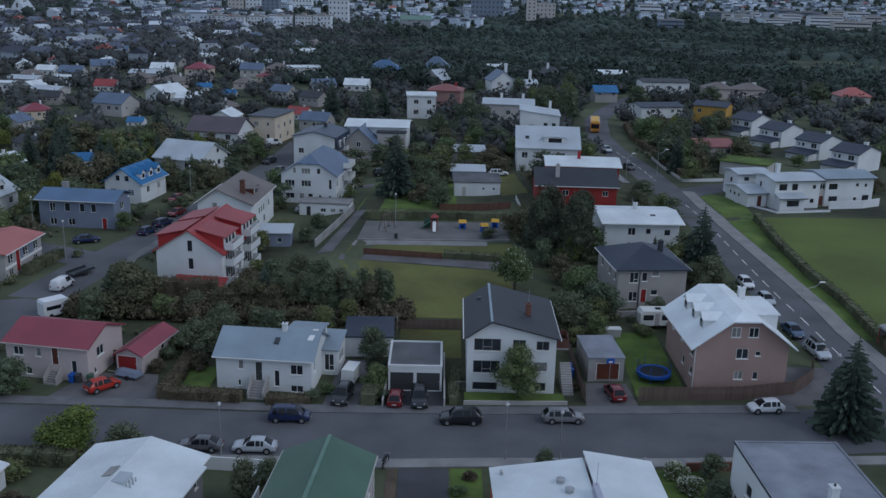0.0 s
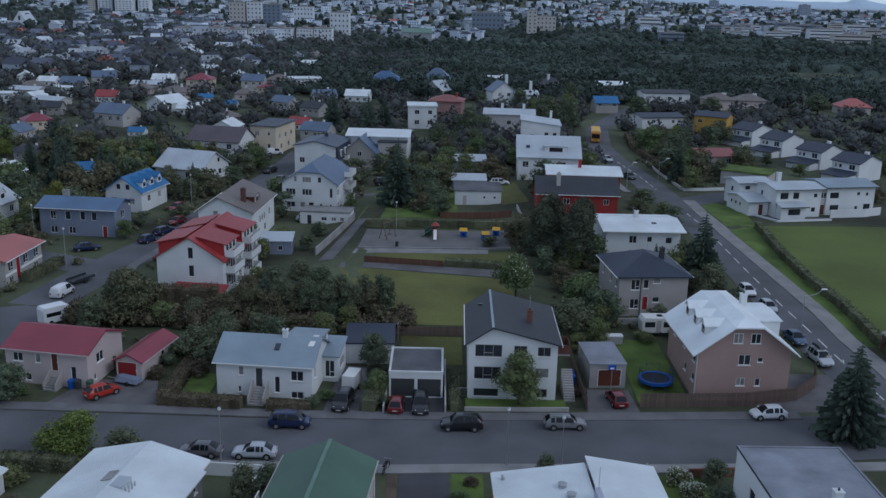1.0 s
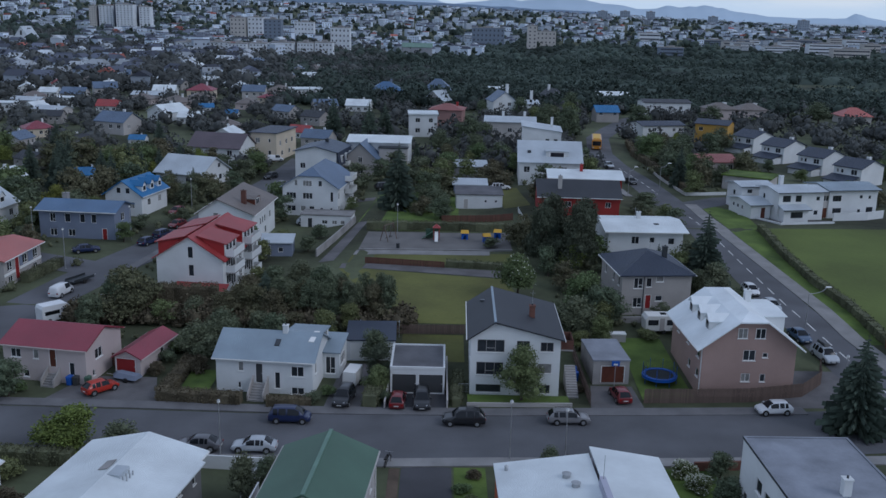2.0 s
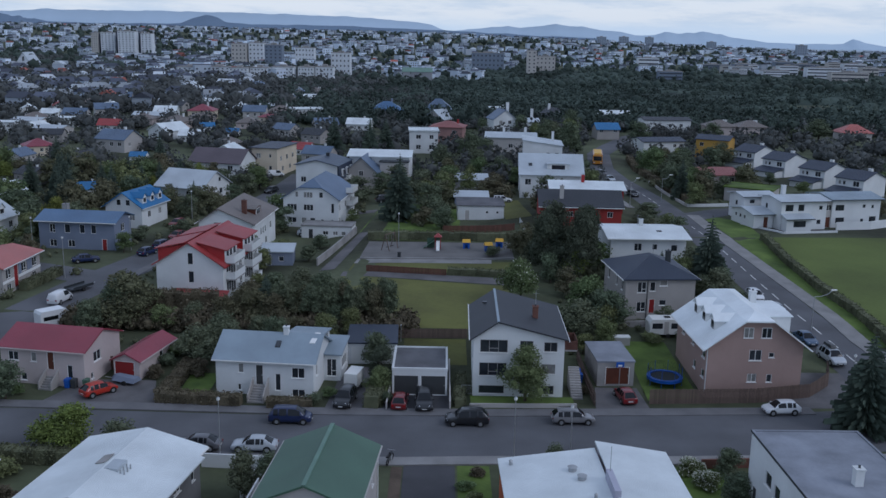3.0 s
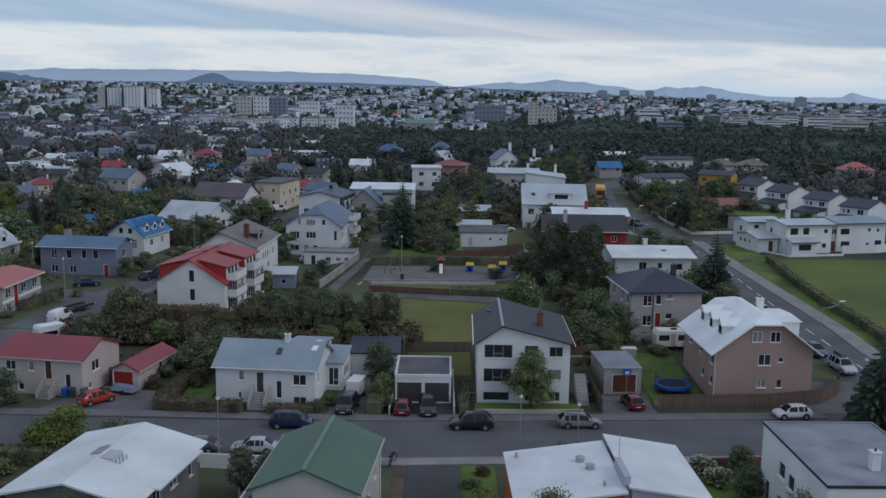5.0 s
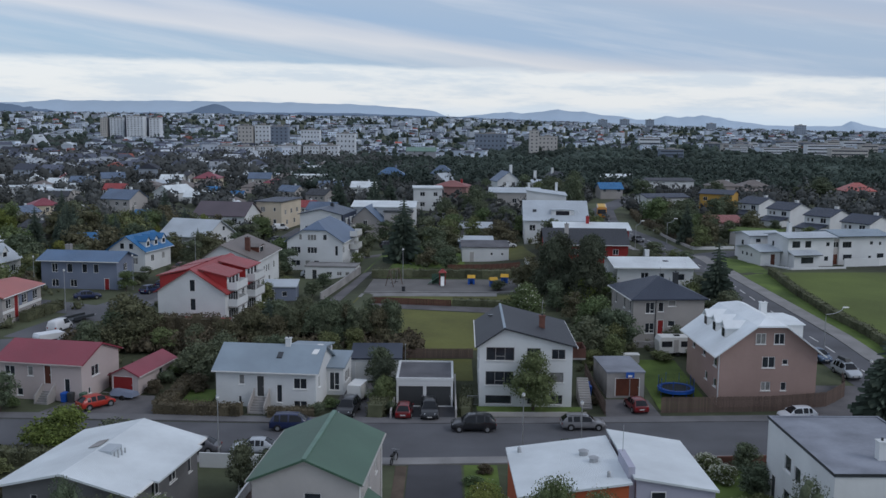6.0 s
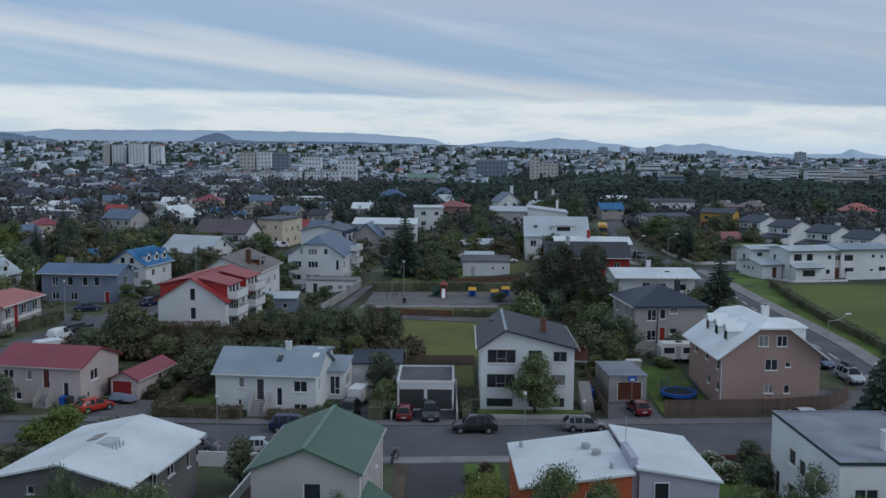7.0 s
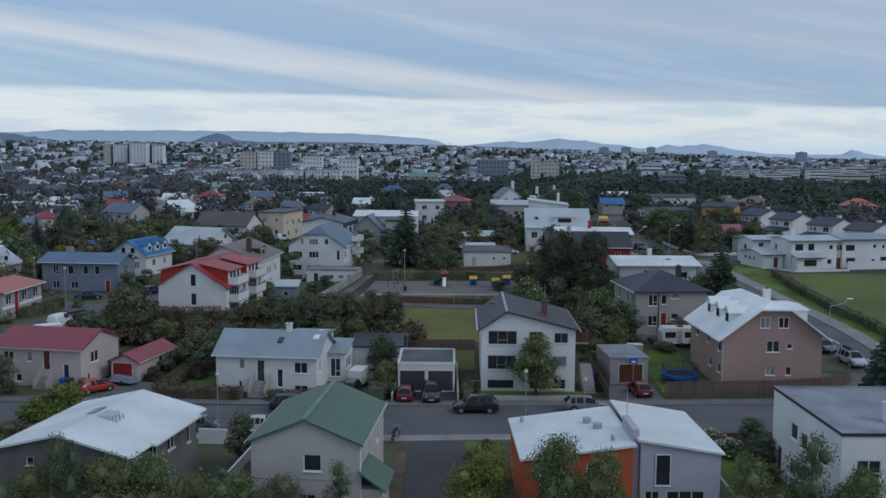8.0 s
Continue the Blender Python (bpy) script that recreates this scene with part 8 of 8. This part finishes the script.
TREES_BACK = [(T_A[0], -41.1, 215.8, 5.6, 6.0), (T_A[0], 58.6, 217, 5.6, 5.0), (T_A[2], 54, 240, 7.5, 9.0), (T_A[1], 62.4, 206, 5.2, 4.6), (T_A[3], 75, 236, 3.2, 4.0), (T_LIGHT, 65.6, 262, 4.6, 6.0), (T_A[1], 63.4, 245, 6.6, 7.2), (T_A[1], 9.5, 233, 7.5, 7.0), (T_A[3], 14, 226, 6.5, 6.0), (T_BRONZE, 2, 226, 6.0, 6.0), (T_A[3], 0.5, 240, 7.5, 7.0), (T_A[3], 73, 226, 4.6, 4.0), (T_A[1], 79.5, 226, 3.2, 4.0), (T_A[2], 83, 214, 3.0, 4.0), (T_A[1], 33.5, 284, 9.5, 8.0), (T_A[3], 38, 278, 8.6, 7.0), (T_A[2], 30, 298, 7.6, 7.0), (T_A[1], 14, 318, 7.0, 6.5)]
for i, (t, x, y, h, w) in enumerate(TREES_FRONT + TREES_STREET + TREES_STREET_MORE + TREES_ROW + TREES_ROW_MORE + TREES_MIDDLE + TREES_MIDDLE_MORE + TREES_ROADSIDE + TREES_BACK):
    plant(t, x, y, h, w, (i * 67) % 360)
plant(C_A[1], 43.6, 89, 10.2, 9.4)
plant(C_A[1], 39.4, 133, 11.0, 8.8, 40)
plant(C_A[1], -7.3, 179, 12.6, 10.2, 70)
plant(C_A[0], -31.4, 280.9, 11.5, 7.0, 10)
plant(C_A[1], -21.6, 117.6, 6.4, 6.0, 20)
for i, (x, y, h) in enumerate(((-66, 190, 9.5), (-70.5, 197, 9), (-62, 197, 8.5), (-75, 186, 9), (-68, 207, 9), (-80, 196, 8.5), (-88, 203, 9), (-61, 206, 8), (-84, 214, 8.5))):
    plant(C_A[i % 2], x, y, h, h * 0.6, 35 * i)
plant(C_A[0], -18.9, 256.6, 13, 8.0, 20)
plant(C_A[1], -15.1, 263.9, 12, 8.0, 50)
for i, (x, y, h, w) in enumerate(((23.4, 78.2, 1.6, 2.6), (24.2, 75.6, 1.6, 2.6))):
    plant(S_WHITE, x, y, h, w, i * 50)
for i, (x, y, h, w) in enumerate(((-46.2, 92.6, 1.4, 3.0), (-43.8, 94.4, 1.2, 2.0), (-30.6, 99.8, 1.6, 2.6), (-30.2, 103, 1.6, 2.8), (-29.8, 106, 1.7, 2.8), (-26.4, 100.6, 2.0, 3.0), (-12.4, 93.2, 1.2, 2.4), (-10.8, 95.0, 1.2, 1.8), (16.6, 97.2, 1.0, 1.3), (31.5, 112.8, 1.4, 3.2), (27, 112.6, 1.2, 3),
                                  (33.5, 112.6, 1.4, 3.4), (-4.6, 93.4, 1.5, 1.8), (10.2, 77.6, 1.3, 2.4), (22.6, 66, 1.4, 2.2), (23.4, 63, 1.5, 2.6), (25.4, 70, 1.4, 2.0), (-34.5, 70.5, 1.6, 3.4), (-41.0, 75.5, 1.6, 3.6), (-37.0, 76.0, 1.4, 3.4), (-12.0, 58, 1.6, 2.6), (4.2, 64.5, 2.2, 3.4), (3.8, 72.0, 1.0, 2.0), (3.3, 67.2, 1.5, 2.6), (4.6, 69.2, 1.2, 2.2), (3.2, 74.6, 0.8, 1.7), (4.4, 77.0, 0.9, 1.9))):
    plant(S_A[i % 3], x, y, h, w, i * 41)

# garden and suburb trees between the houses
rng = np.random.default_rng(123)
CLEAR = [(-26, 140, -11, 168), (-15, 172, -5, 206), (-9, 104, 16, 119.5), (-23, 119.5, 17, 146), (-14, 117, 13, 161), (-12, 160, 5, 172), (56, 96, 170, 172), (3, 160, 19, 201), (22, 93, 48, 116), (50, 170, 90, 186), (-50, 56, 60, 104), (50, 92, 58, 188), (-27, 155, -10, 168), (72, 198, 102, 264), (-36, 103, -22, 112), (-42, 111, -25, 139), (-58, 106, -43, 137), (34, 168, 47, 228), (18, 160, 36, 168), (-62, 140, -44, 156), (-28, 156, -12, 178), (63, 197, 74, 211)]
count = tries = 0
spots = []
while count < 215 and tries < 20000:
    tries += 1
    y = 106 + 125 * rng.random()
    x = rng.uniform(-0.54, 0.50) * y
    if any(a < x < c and b < y < d for a, b, c, d in CLEAR) or on_road(x, y, 1.6) or any(math.hypot(x - a, y - b) < r * 0.9 for a, b, r in HOUSE_SPOTS):
        continue
    if any(math.hypot(x - a, y - b) < 2.4 for a, b in spots):
        continue
    spots.append((x, y))
    h = rng.uniform(2.6, 5.4) if y < 180 else rng.uniform(3.5, 6.5)
    if x < -60:
        h *= 1.25
    if rng.random() < 0.07:
        plant(C_A[int(rng.integers(2))], x, y, h * 1.45, h * 0.85, rng.uniform(0, 360))
    elif y < 128:
        plant(T_A[int(rng.integers(4))], x, y, h, h * rng.uniform(0.8, 1.15), rng.uniform(0, 360))
    elif rng.random() < 0.05:
        plant(T_LIGHT, x, y, h, h * 1.1, rng.uniform(0, 360))
    else:
        plant(T_LOW[int(rng.integers(3))], x, y, h, h * rng.uniform(0.9, 1.3), rng.uniform(0, 360))
    count += 1


def woods(name, label, seed, n, place, mat, hmin, hmax, leaves=42):
    """Many far tree crowns in one mesh: uneven lumps with loose leaf clumps round them."""
    g = np.random.default_rng(seed)
    sh = Shape()
    k = 0
    while k < n:
        x, y = place(g)
        if x is None:
            continue
        k += 1
        h = g.uniform(hmin, hmax)
        z = ground_z(x, y)
        r = h * g.uniform(0.4, 0.75)
        lump(sh, (x, y, z + h * 0.5), r * 0.66, g, 0.95)
        lump(sh, (x + g.uniform(-0.7, 0.7) * r, y, z + h * 0.3), r * 0.6, g, 0.9)
        pts = []
        for v in g.normal(size=(int(leaves * min(1.9, max(0.5, 600 / y))), 3)):
            v = v / np.linalg.norm(v) * g.uniform(0.75, 1.15)
            pts.append((x + v[0] * r, y + v[1] * r, z + h * 0.46 + (v[2] if v[2] > 0 else v[2] * 0.5) * r))
        leaf_cloud(sh, pts, r * (0.31 if y < 700 else 0.4), g)
    solo(name, sh, mat, label, "trees", kind="stuff", smooth=True)


# open strips of grass in the wood
GLADES = ((-0.14, -0.03, 600, 0.1, 60), (0.30, 0.56, 420, 0.03, 14), (0.22, 0.44, 560, -0.04, 16), (0.10, 0.30, 760, 0.03, 18), (0.06, 0.24, 1010, 0.0, 26), (0.34, 0.56, 1010, 0.02, 24), (-0.05, 0.1, 470, 0.05, 14), (0.20, 0.40, 660, 0.05, 60), (0.26, 0.5, 900, 0.02, 60), (0.02, 0.16, 900, 0.0, 50), (0.36, 0.56, 500, 0.0, 40))


def wood_spot(g):
    y = 350 + 980 * g.random() ** 1.15
    x = g.uniform(-0.20, 0.56) * y
    if (x < -0.02 * y and y > 790) or (x < 0.04 * y and y > 1140) or g.random() > (x / y + 0.20) * 9:
        return None, None
    if any(abs(y - b - k * x) < w and a < x / y < c for a, c, b, k, w in GLADES):
        return None, None
    return x, y


def mixed_spot(g):
    y = g.uniform(430, 1250)
    x = g.uniform(-0.56, -0.06) * y
    if (x > -0.16 * y and y < 700) or (g.random() < 0.35 and (y < 930 or x > -0.375 * y)):
        return None, None
    return x, y


def suburb_spot(g):
    y = 215 + 480 * g.random() ** 1.1
    x = g.uniform(-0.56, 0.56 if y < 400 else 0.02) * y
    if any(math.hypot(x - a, y - b) < r for a, b, r in HOUSE_SPOTS) or on_road(x, y, 2.5) or (x > 50 and y < 245) or (70 < x < 106 and y < 272):
        return None, None
    return x, y


def city_spot(g):
    y = g.uniform(850, 2600)
    return g.uniform(-0.56, 0.56) * y, y


def under_spot(g):
    y = 99 + 130 * g.random()
    x = g.uniform(-0.54, 0.50) * y
    if any(a < x < c and b < y < d for a, b, c, d in CLEAR) or on_road(x, y, 0.6) or any(math.hypot(x - a, y - b) < r * 0.72 for a, b, r in HOUSE_SPOTS):
        return None, None
    return x, y


def thicket_spot(g):
    x = g.uniform(-46, -3)
    y = 113.2 + 5.0 * g.random()
    if g.random() < 0.25 and x > -24:
        return None, None
    return x, y


def canopy(seed):
    """Closed lower canopy of the valley wood: an uneven leafy surface over the ground."""
    g = np.random.default_rng(seed)
    ys, us = np.arange(372, 1320, 8.0), np.linspace(-0.16, 0.56, 110)
    sh = Shape()
    for y in ys:
        for u in us:
            x = u * y + g.uniform(-2, 2)
            open_ = any(abs(y - b - k * x) < w and a < u < c for a, c, b, k, w in GLADES) or (u < -0.02 and y > 780) or (u < -0.12 and y < 520) or (u < 0.04 and y > 1110)
            z = ground_z(x, y) - 0.3 + (0.0 if open_ else g.uniform(2.2, 4.8))
            sh.v.append((x, float(y) + g.uniform(-3, 3), z))
    k = len(us)
    sh.f = [(j * k + i, j * k + i + 1, (j + 1) * k + i + 1, (j + 1) * k + i) for j in range(len(ys) - 1) for i in range(k - 1)]
    solo("undergrowth", sh, M_WOODLEAF, "dense undergrowth of the valley wood", "trees", kind="stuff")


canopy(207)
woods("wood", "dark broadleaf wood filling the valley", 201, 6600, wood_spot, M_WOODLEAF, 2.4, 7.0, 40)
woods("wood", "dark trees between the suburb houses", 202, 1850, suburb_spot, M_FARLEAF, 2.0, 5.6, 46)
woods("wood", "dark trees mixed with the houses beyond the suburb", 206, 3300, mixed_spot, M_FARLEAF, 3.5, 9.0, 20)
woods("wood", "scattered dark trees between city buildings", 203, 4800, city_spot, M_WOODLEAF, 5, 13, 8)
woods("undergrowth", "low garden shrubs and undergrowth", 204, 1200, under_spot, M_HEDGE, 0.5, 1.5, 30)
woods("undergrowth", "dense dark thicket behind the gardens", 205, 260, thicket_spot, M_HEDGEBROWN, 0.7, 2.4, 60)

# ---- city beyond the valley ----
# distance haze is put into the city colours: walls and most roofs lean blue
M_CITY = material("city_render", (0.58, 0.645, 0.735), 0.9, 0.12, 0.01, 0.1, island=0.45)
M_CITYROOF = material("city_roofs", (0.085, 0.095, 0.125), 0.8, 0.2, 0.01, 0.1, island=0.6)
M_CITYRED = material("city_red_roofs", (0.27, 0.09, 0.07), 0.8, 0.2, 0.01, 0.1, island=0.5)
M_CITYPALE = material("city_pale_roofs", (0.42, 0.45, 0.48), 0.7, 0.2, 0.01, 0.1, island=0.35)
M_CITYGLASS = material("city_glass", (0.05, 0.06, 0.08), 0.3, 0.3, 0.02, 0.2)


def city(seed, n, y0, y1, wmin, wmax, hmin, hmax, x0=-0.56, x1=0.56):
    g = np.random.default_rng(seed)
    wall, roof, red, pale, win = Shape(), Shape(), Shape(), Shape(), Shape()
    for i in range(n):
        y = y0 + (y1 - y0) * g.random()
        x = g.uniform(x0, x1) * y
        if (y < (1330 if x > 0.04 * y else 1150) and x > -0.16 * y) or (930 < y < 1290 and x < -0.375 * y):
            continue
        w, d, h = g.uniform(wmin, wmax), g.uniform(8, 12), g.uniform(hmin, hmax)
        if h < 9:
            w, d = min(w, 9.5), min(d, 8.5)
        z = ground_z(x, y) - 1
        turn = g.uniform(-0.6, 0.6) + (1.57 if g.random() < 0.4 else 0)
        marks = [(q, len(q.v)) for q in (wall, roof, red, pale, win)]
        wall.box(x - w / 2, y, z, x + w / 2, y + d, z + h + 1, False)
        k = int(h / 3.0)
        for f in range(max(1, k)):
            zz = z + 2.0 + f * 3.0
            if zz + 1.2 < z + h + 0.8:
                for u in range(max(2, int(w / 3.2))):
                    uu = x - w / 2 + (u + 0.5) * w / max(2, int(w / 3.2))
                    if g.random() < 0.85:
                        win.quad((uu - 0.75, y - 0.03, zz), (uu + 0.75, y - 0.03, zz), (uu + 0.75, y - 0.03, zz + 1.3), (uu - 0.75, y - 0.03, zz + 1.3))
        pick = g.random()
        r = red if pick < 0.05 else pale if pick < 0.30 else roof
        if h < 9:
            t = z + h + 1
            r.add([(x - w / 2 - 0.4, y - 0.4, t), (x + w / 2 + 0.4, y - 0.4, t), (x + w / 2 + 0.4, y + d + 0.4, t), (x - w / 2 - 0.4, y + d + 0.4, t), (x - w / 2, y + d / 2, t + 2.4), (x + w / 2, y + d / 2, t + 2.4)],
                  [(0, 1, 5, 4), (1, 2, 5), (2, 3, 4, 5), (3, 0, 4)])
        else:
            r.box(x - w / 2 - 0.2, y - 0.2, z + h + 1, x + w / 2 + 0.2, y + d + 0.2, z + h + 1.5)
        cs, sn, yc = math.cos(turn), math.sin(turn), y + d / 2
        for q, k in marks:
            q.v[k:] = [(x + (a - x) * cs - (b - yc) * sn, yc + (a - x) * sn + (b - yc) * cs, c) for a, b, c in q.v[k:]]
    ob = thing("city_quarter", "distant quarter of pale houses and blocks", "buildings", kind="stuff")
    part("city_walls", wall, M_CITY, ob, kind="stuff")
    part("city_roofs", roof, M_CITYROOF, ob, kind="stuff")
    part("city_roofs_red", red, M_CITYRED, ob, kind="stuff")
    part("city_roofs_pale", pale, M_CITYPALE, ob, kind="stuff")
    part("city_windows", win, M_CITYGLASS, ob, kind="stuff")


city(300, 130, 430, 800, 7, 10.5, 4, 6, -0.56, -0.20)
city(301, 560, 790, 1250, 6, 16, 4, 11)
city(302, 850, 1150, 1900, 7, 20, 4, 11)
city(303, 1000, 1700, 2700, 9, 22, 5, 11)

M_BLOCK = paint_wall("apartment_white", (0.68, 0.71, 0.74))
M_BLOCKB = paint_wall("apartment_beige", (0.52, 0.50, 0.47))
# grey lightened towards blue: haze over the far ridge painted into the wall
M_BLOCKHAZE = paint_wall("apartment_pale_grey", (0.30, 0.35, 0.42))
M_BLOCKG = paint_wall("apartment_grey", (0.20, 0.24, 0.30))


def block(label, x0, x1, z1, y, mat, floors, bays, depth=14, strips=False, name="apartment_block", roofmat=None):
    """Far flat-roofed block with its rows of windows."""
    z0 = ground_z((x0 + x1) / 2, y) - 2
    ob = thing(name, label, "building", pose((x0 + x1) / 2, y, z0), "far blocks")
    w, h = x1 - x0, z1 - z0
    part("wall", Shape().box(-w / 2, 0, 0, w / 2, depth, h), mat, ob)
    part("roof", Shape().box(-w / 2 - 0.3, -0.3, h, w / 2 + 0.3, depth + 0.3, h + 0.6).box(-w * 0.15, depth * 0.3, h + 0.6, w * 0.15, depth * 0.7, h + 2.2), roofmat or M_CONCRETE, ob)
    fh = (h - 2) / floors
    for f in range(floors):
        zz = 2 + f * fh + fh * 0.28
        if strips:
            part("window_band", Shape().box(-w / 2 + 0.8, -0.12, zz, w / 2 - 0.8, 0.02, zz + fh * 0.36), M_CITYGLASS, ob)
        else:
            for b in range(bays):
                u = -w / 2 + (b + 0.5) * w / bays
                part("window", Shape().box(u - w / bays * 0.17, -0.12, zz, u + w / bays * 0.17, 0.02, zz + fh * 0.36), M_CITYGLASS, ob)
    return ob


WB = "white slab apartment block with rows of windows"
TB = "tall block of the pale tower group on the rise"
M_BLOCKDARK = paint_wall("apartment_dark", (0.055, 0.065, 0.095))
# narrow dark set-back blocks added to fill the dark strips between pale towers
for x0, x1, z1, y, mt, fl, bay in ((-472, -463, 30, 1300, M_BLOCKB, 11, 3), (-463, -459, 30, 1306, M_BLOCKDARK, 2, 1), (-459, -440.5, 31, 1300, M_BLOCK, 12, 4), (-440.5, -433, 32.5, 1306, M_BLOCKDARK, 2, 1), (-433, -410, 33, 1290, M_BLOCK, 12, 5), (-410, -405.5, 31, 1306, M_BLOCKDARK, 2, 1), (-405.5, -391, 30.5, 1300, M_BLOCK, 11, 3)):
    block(TB, x0, x1, z1 - 0.6, y, mt, fl, bay, name="tower_block")
for x0, x1, z1, y in ((-210, -190, 8, 800), (-188, -168, 9, 806), (-165, -150, 9, 790), (-149, -135, 10, 796), (-134, -116, 11, 812), (-113, -100, 11, 818), (-99, -84, 12, 824)):
    block(WB, x0 - 10, x1 - 10, 6.6 + (z1 - 8) * 0.3, y, M_BLOCK, 4, 5)
for x0, x1, z1, y, mt, fl, bay in ((-241, -224, 22, 1100, M_BLOCKB, 6, 4), (-222, -205, 23, 1104, M_BLOCK, 6, 4), (-194, -175, 22, 1050, M_BLOCKG, 7, 4), (-184, -160, 17, 1200, M_BLOCK, 4, 6), (-122, -101, 15, 1050, M_BLOCK, 5, 5), (38, 81, 13, 1300, M_BLOCKG, 4, 8), (108, 120, 18, 1250, M_BLOCKB, 7, 2), (124, 150, 10, 1300, M_BLOCKB, 4, 5)):
    block(WB, x0, x1, z1, y, mt, fl, bay)
g = np.random.default_rng(611)
for i in range(24):
    y = 1185 + 14 * i + g.uniform(-5, 5)
    x, w = g.uniform(0.21, 0.54) * y, g.uniform(18, 48)
    block("white office block with dark window bands", x - w / 2, x + w / 2, ground_z(x, y) + g.uniform(9, 17), y, (M_BLOCK, M_BLOCK, M_BLOCKB, M_BLOCKG)[int(g.integers(4))], int(g.integers(3, 5)), 8, strips=True, name="office_block")
for x0, x1, z1, y in ((362, 383, 36, 2300), (415, 436, 37, 2300), (477, 495, 37, 2300), (624, 644, 29, 2300), (728, 748, 27, 2000)):
    block("grey tower block on the far ridge", x0, x1, z1, y, M_BLOCKHAZE, 6, 4, name="tower_block")
house("grey hall with a pale green roof beside the wood", -28, 1046, 0, 32, 26, 8, "gable", "x", 4.0, 0.5, M_GREY, metal_roof("pale_green", (0.16, 0.26, 0.24)), [("F", 0, 2, 6, 3, 4)], name="hall", category="hall", z=-11)
house("white church with a steep triangular roof", -386, 900, 0, 14, 22, 1.5, "gable", "y", 10.2, 0.5, M_BLOCK, R_LIGHTGREY, [("F", 0, 4, 2.0, 4.0, 2)], name="church", category="church", z=2)
street_lamp(166.7, 1112, 20, label="tall pale mast above the wood")

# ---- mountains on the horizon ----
# blue of the air haze is painted into the mountain and hill colours
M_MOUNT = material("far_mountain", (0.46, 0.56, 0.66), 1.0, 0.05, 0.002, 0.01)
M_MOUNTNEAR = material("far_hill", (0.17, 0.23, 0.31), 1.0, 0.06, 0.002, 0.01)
M_SEA = material("far_sea", (0.30, 0.38, 0.45), 0.4, 0.05, 0.002, 0.01)


def mountain(name, label, pts, y, depth, mat, seed, rough):
    """Ridge over a few summit points, with a foot in front and behind."""
    g = np.random.default_rng(seed)
    xs = np.linspace(pts[0][0], pts[-1][0], 320)
    zs = np.interp(xs, [p[0] for p in pts], [p[1] for p in pts])
    jag = sum(np.interp(xs, np.linspace(xs[0], xs[-1], n), g.normal(size=n)) * rough / (n / 20) ** 0.8 for n in (20, 45, 90))
    zs = np.maximum(zs + jag * np.clip(zs / 40, 0, 1), -8)
    sh = Shape()
    k = len(xs)
    for row, (dy, f) in enumerate(((-depth, 0.0), (-depth * 0.5, 0.45), (0, 1.0), (depth, 0.0))):
        sh.v += [(float(x), y + dy, -10 + (float(z) + 10) * f) for x, z in zip(xs, zs)]
    for r in range(3):
        sh.f += [(r * k + i, r * k + i + 1, (r + 1) * k + i + 1, (r + 1) * k + i) for i in range(k - 1)]
    solo(name, sh, mat, label, "mountains", kind="structure", smooth=True)


mountain("backdrop_mountain", "long flat-topped mountain painted haze-blue on the horizon", [(-2500, 98), (-1900, 113), (-1300, 117), (-800, 114), (-500, 108), (-240, 95), (-128, 88), (-60, 77), (-10, 58), (60, 40), (120, 20)], 4700, 150, M_MOUNT, 1, 3)
mountain("backdrop_mountain", "jagged low mountains painted haze-blue on the horizon", [(-30, 40), (120, 59), (230, 74), (410, 83), (465, 80), (548, 86), (618, 76), (673, 78), (757, 68), (868, 59), (938, 42), (1035, 49), (1081, 64), (1145, 56), (1228, 63), (1269, 70), (1317, 60), (1353, 58), (1396, 45), (1480, 36), (1620, 22), (1900, 19), (1960, 23), (2007, 43), (2065, 28), (2170, 14), (2500, 10)], 4780, 120, M_MOUNT, 2, 3.5)
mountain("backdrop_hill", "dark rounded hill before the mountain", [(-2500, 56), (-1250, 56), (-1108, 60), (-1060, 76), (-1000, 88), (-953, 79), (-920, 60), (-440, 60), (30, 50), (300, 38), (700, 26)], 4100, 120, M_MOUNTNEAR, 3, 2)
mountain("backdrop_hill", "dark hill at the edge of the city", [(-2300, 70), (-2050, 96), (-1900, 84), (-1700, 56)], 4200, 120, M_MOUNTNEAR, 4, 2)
solo("water", Shape().add([(-2600, 3300, -4), (2600, 3300, -4), (2600, 4950, -4), (-2600, 4950, -4)], [(0, 1, 2, 3)]), M_SEA, "pale strip of sea before the mountains", "water", kind="structure")
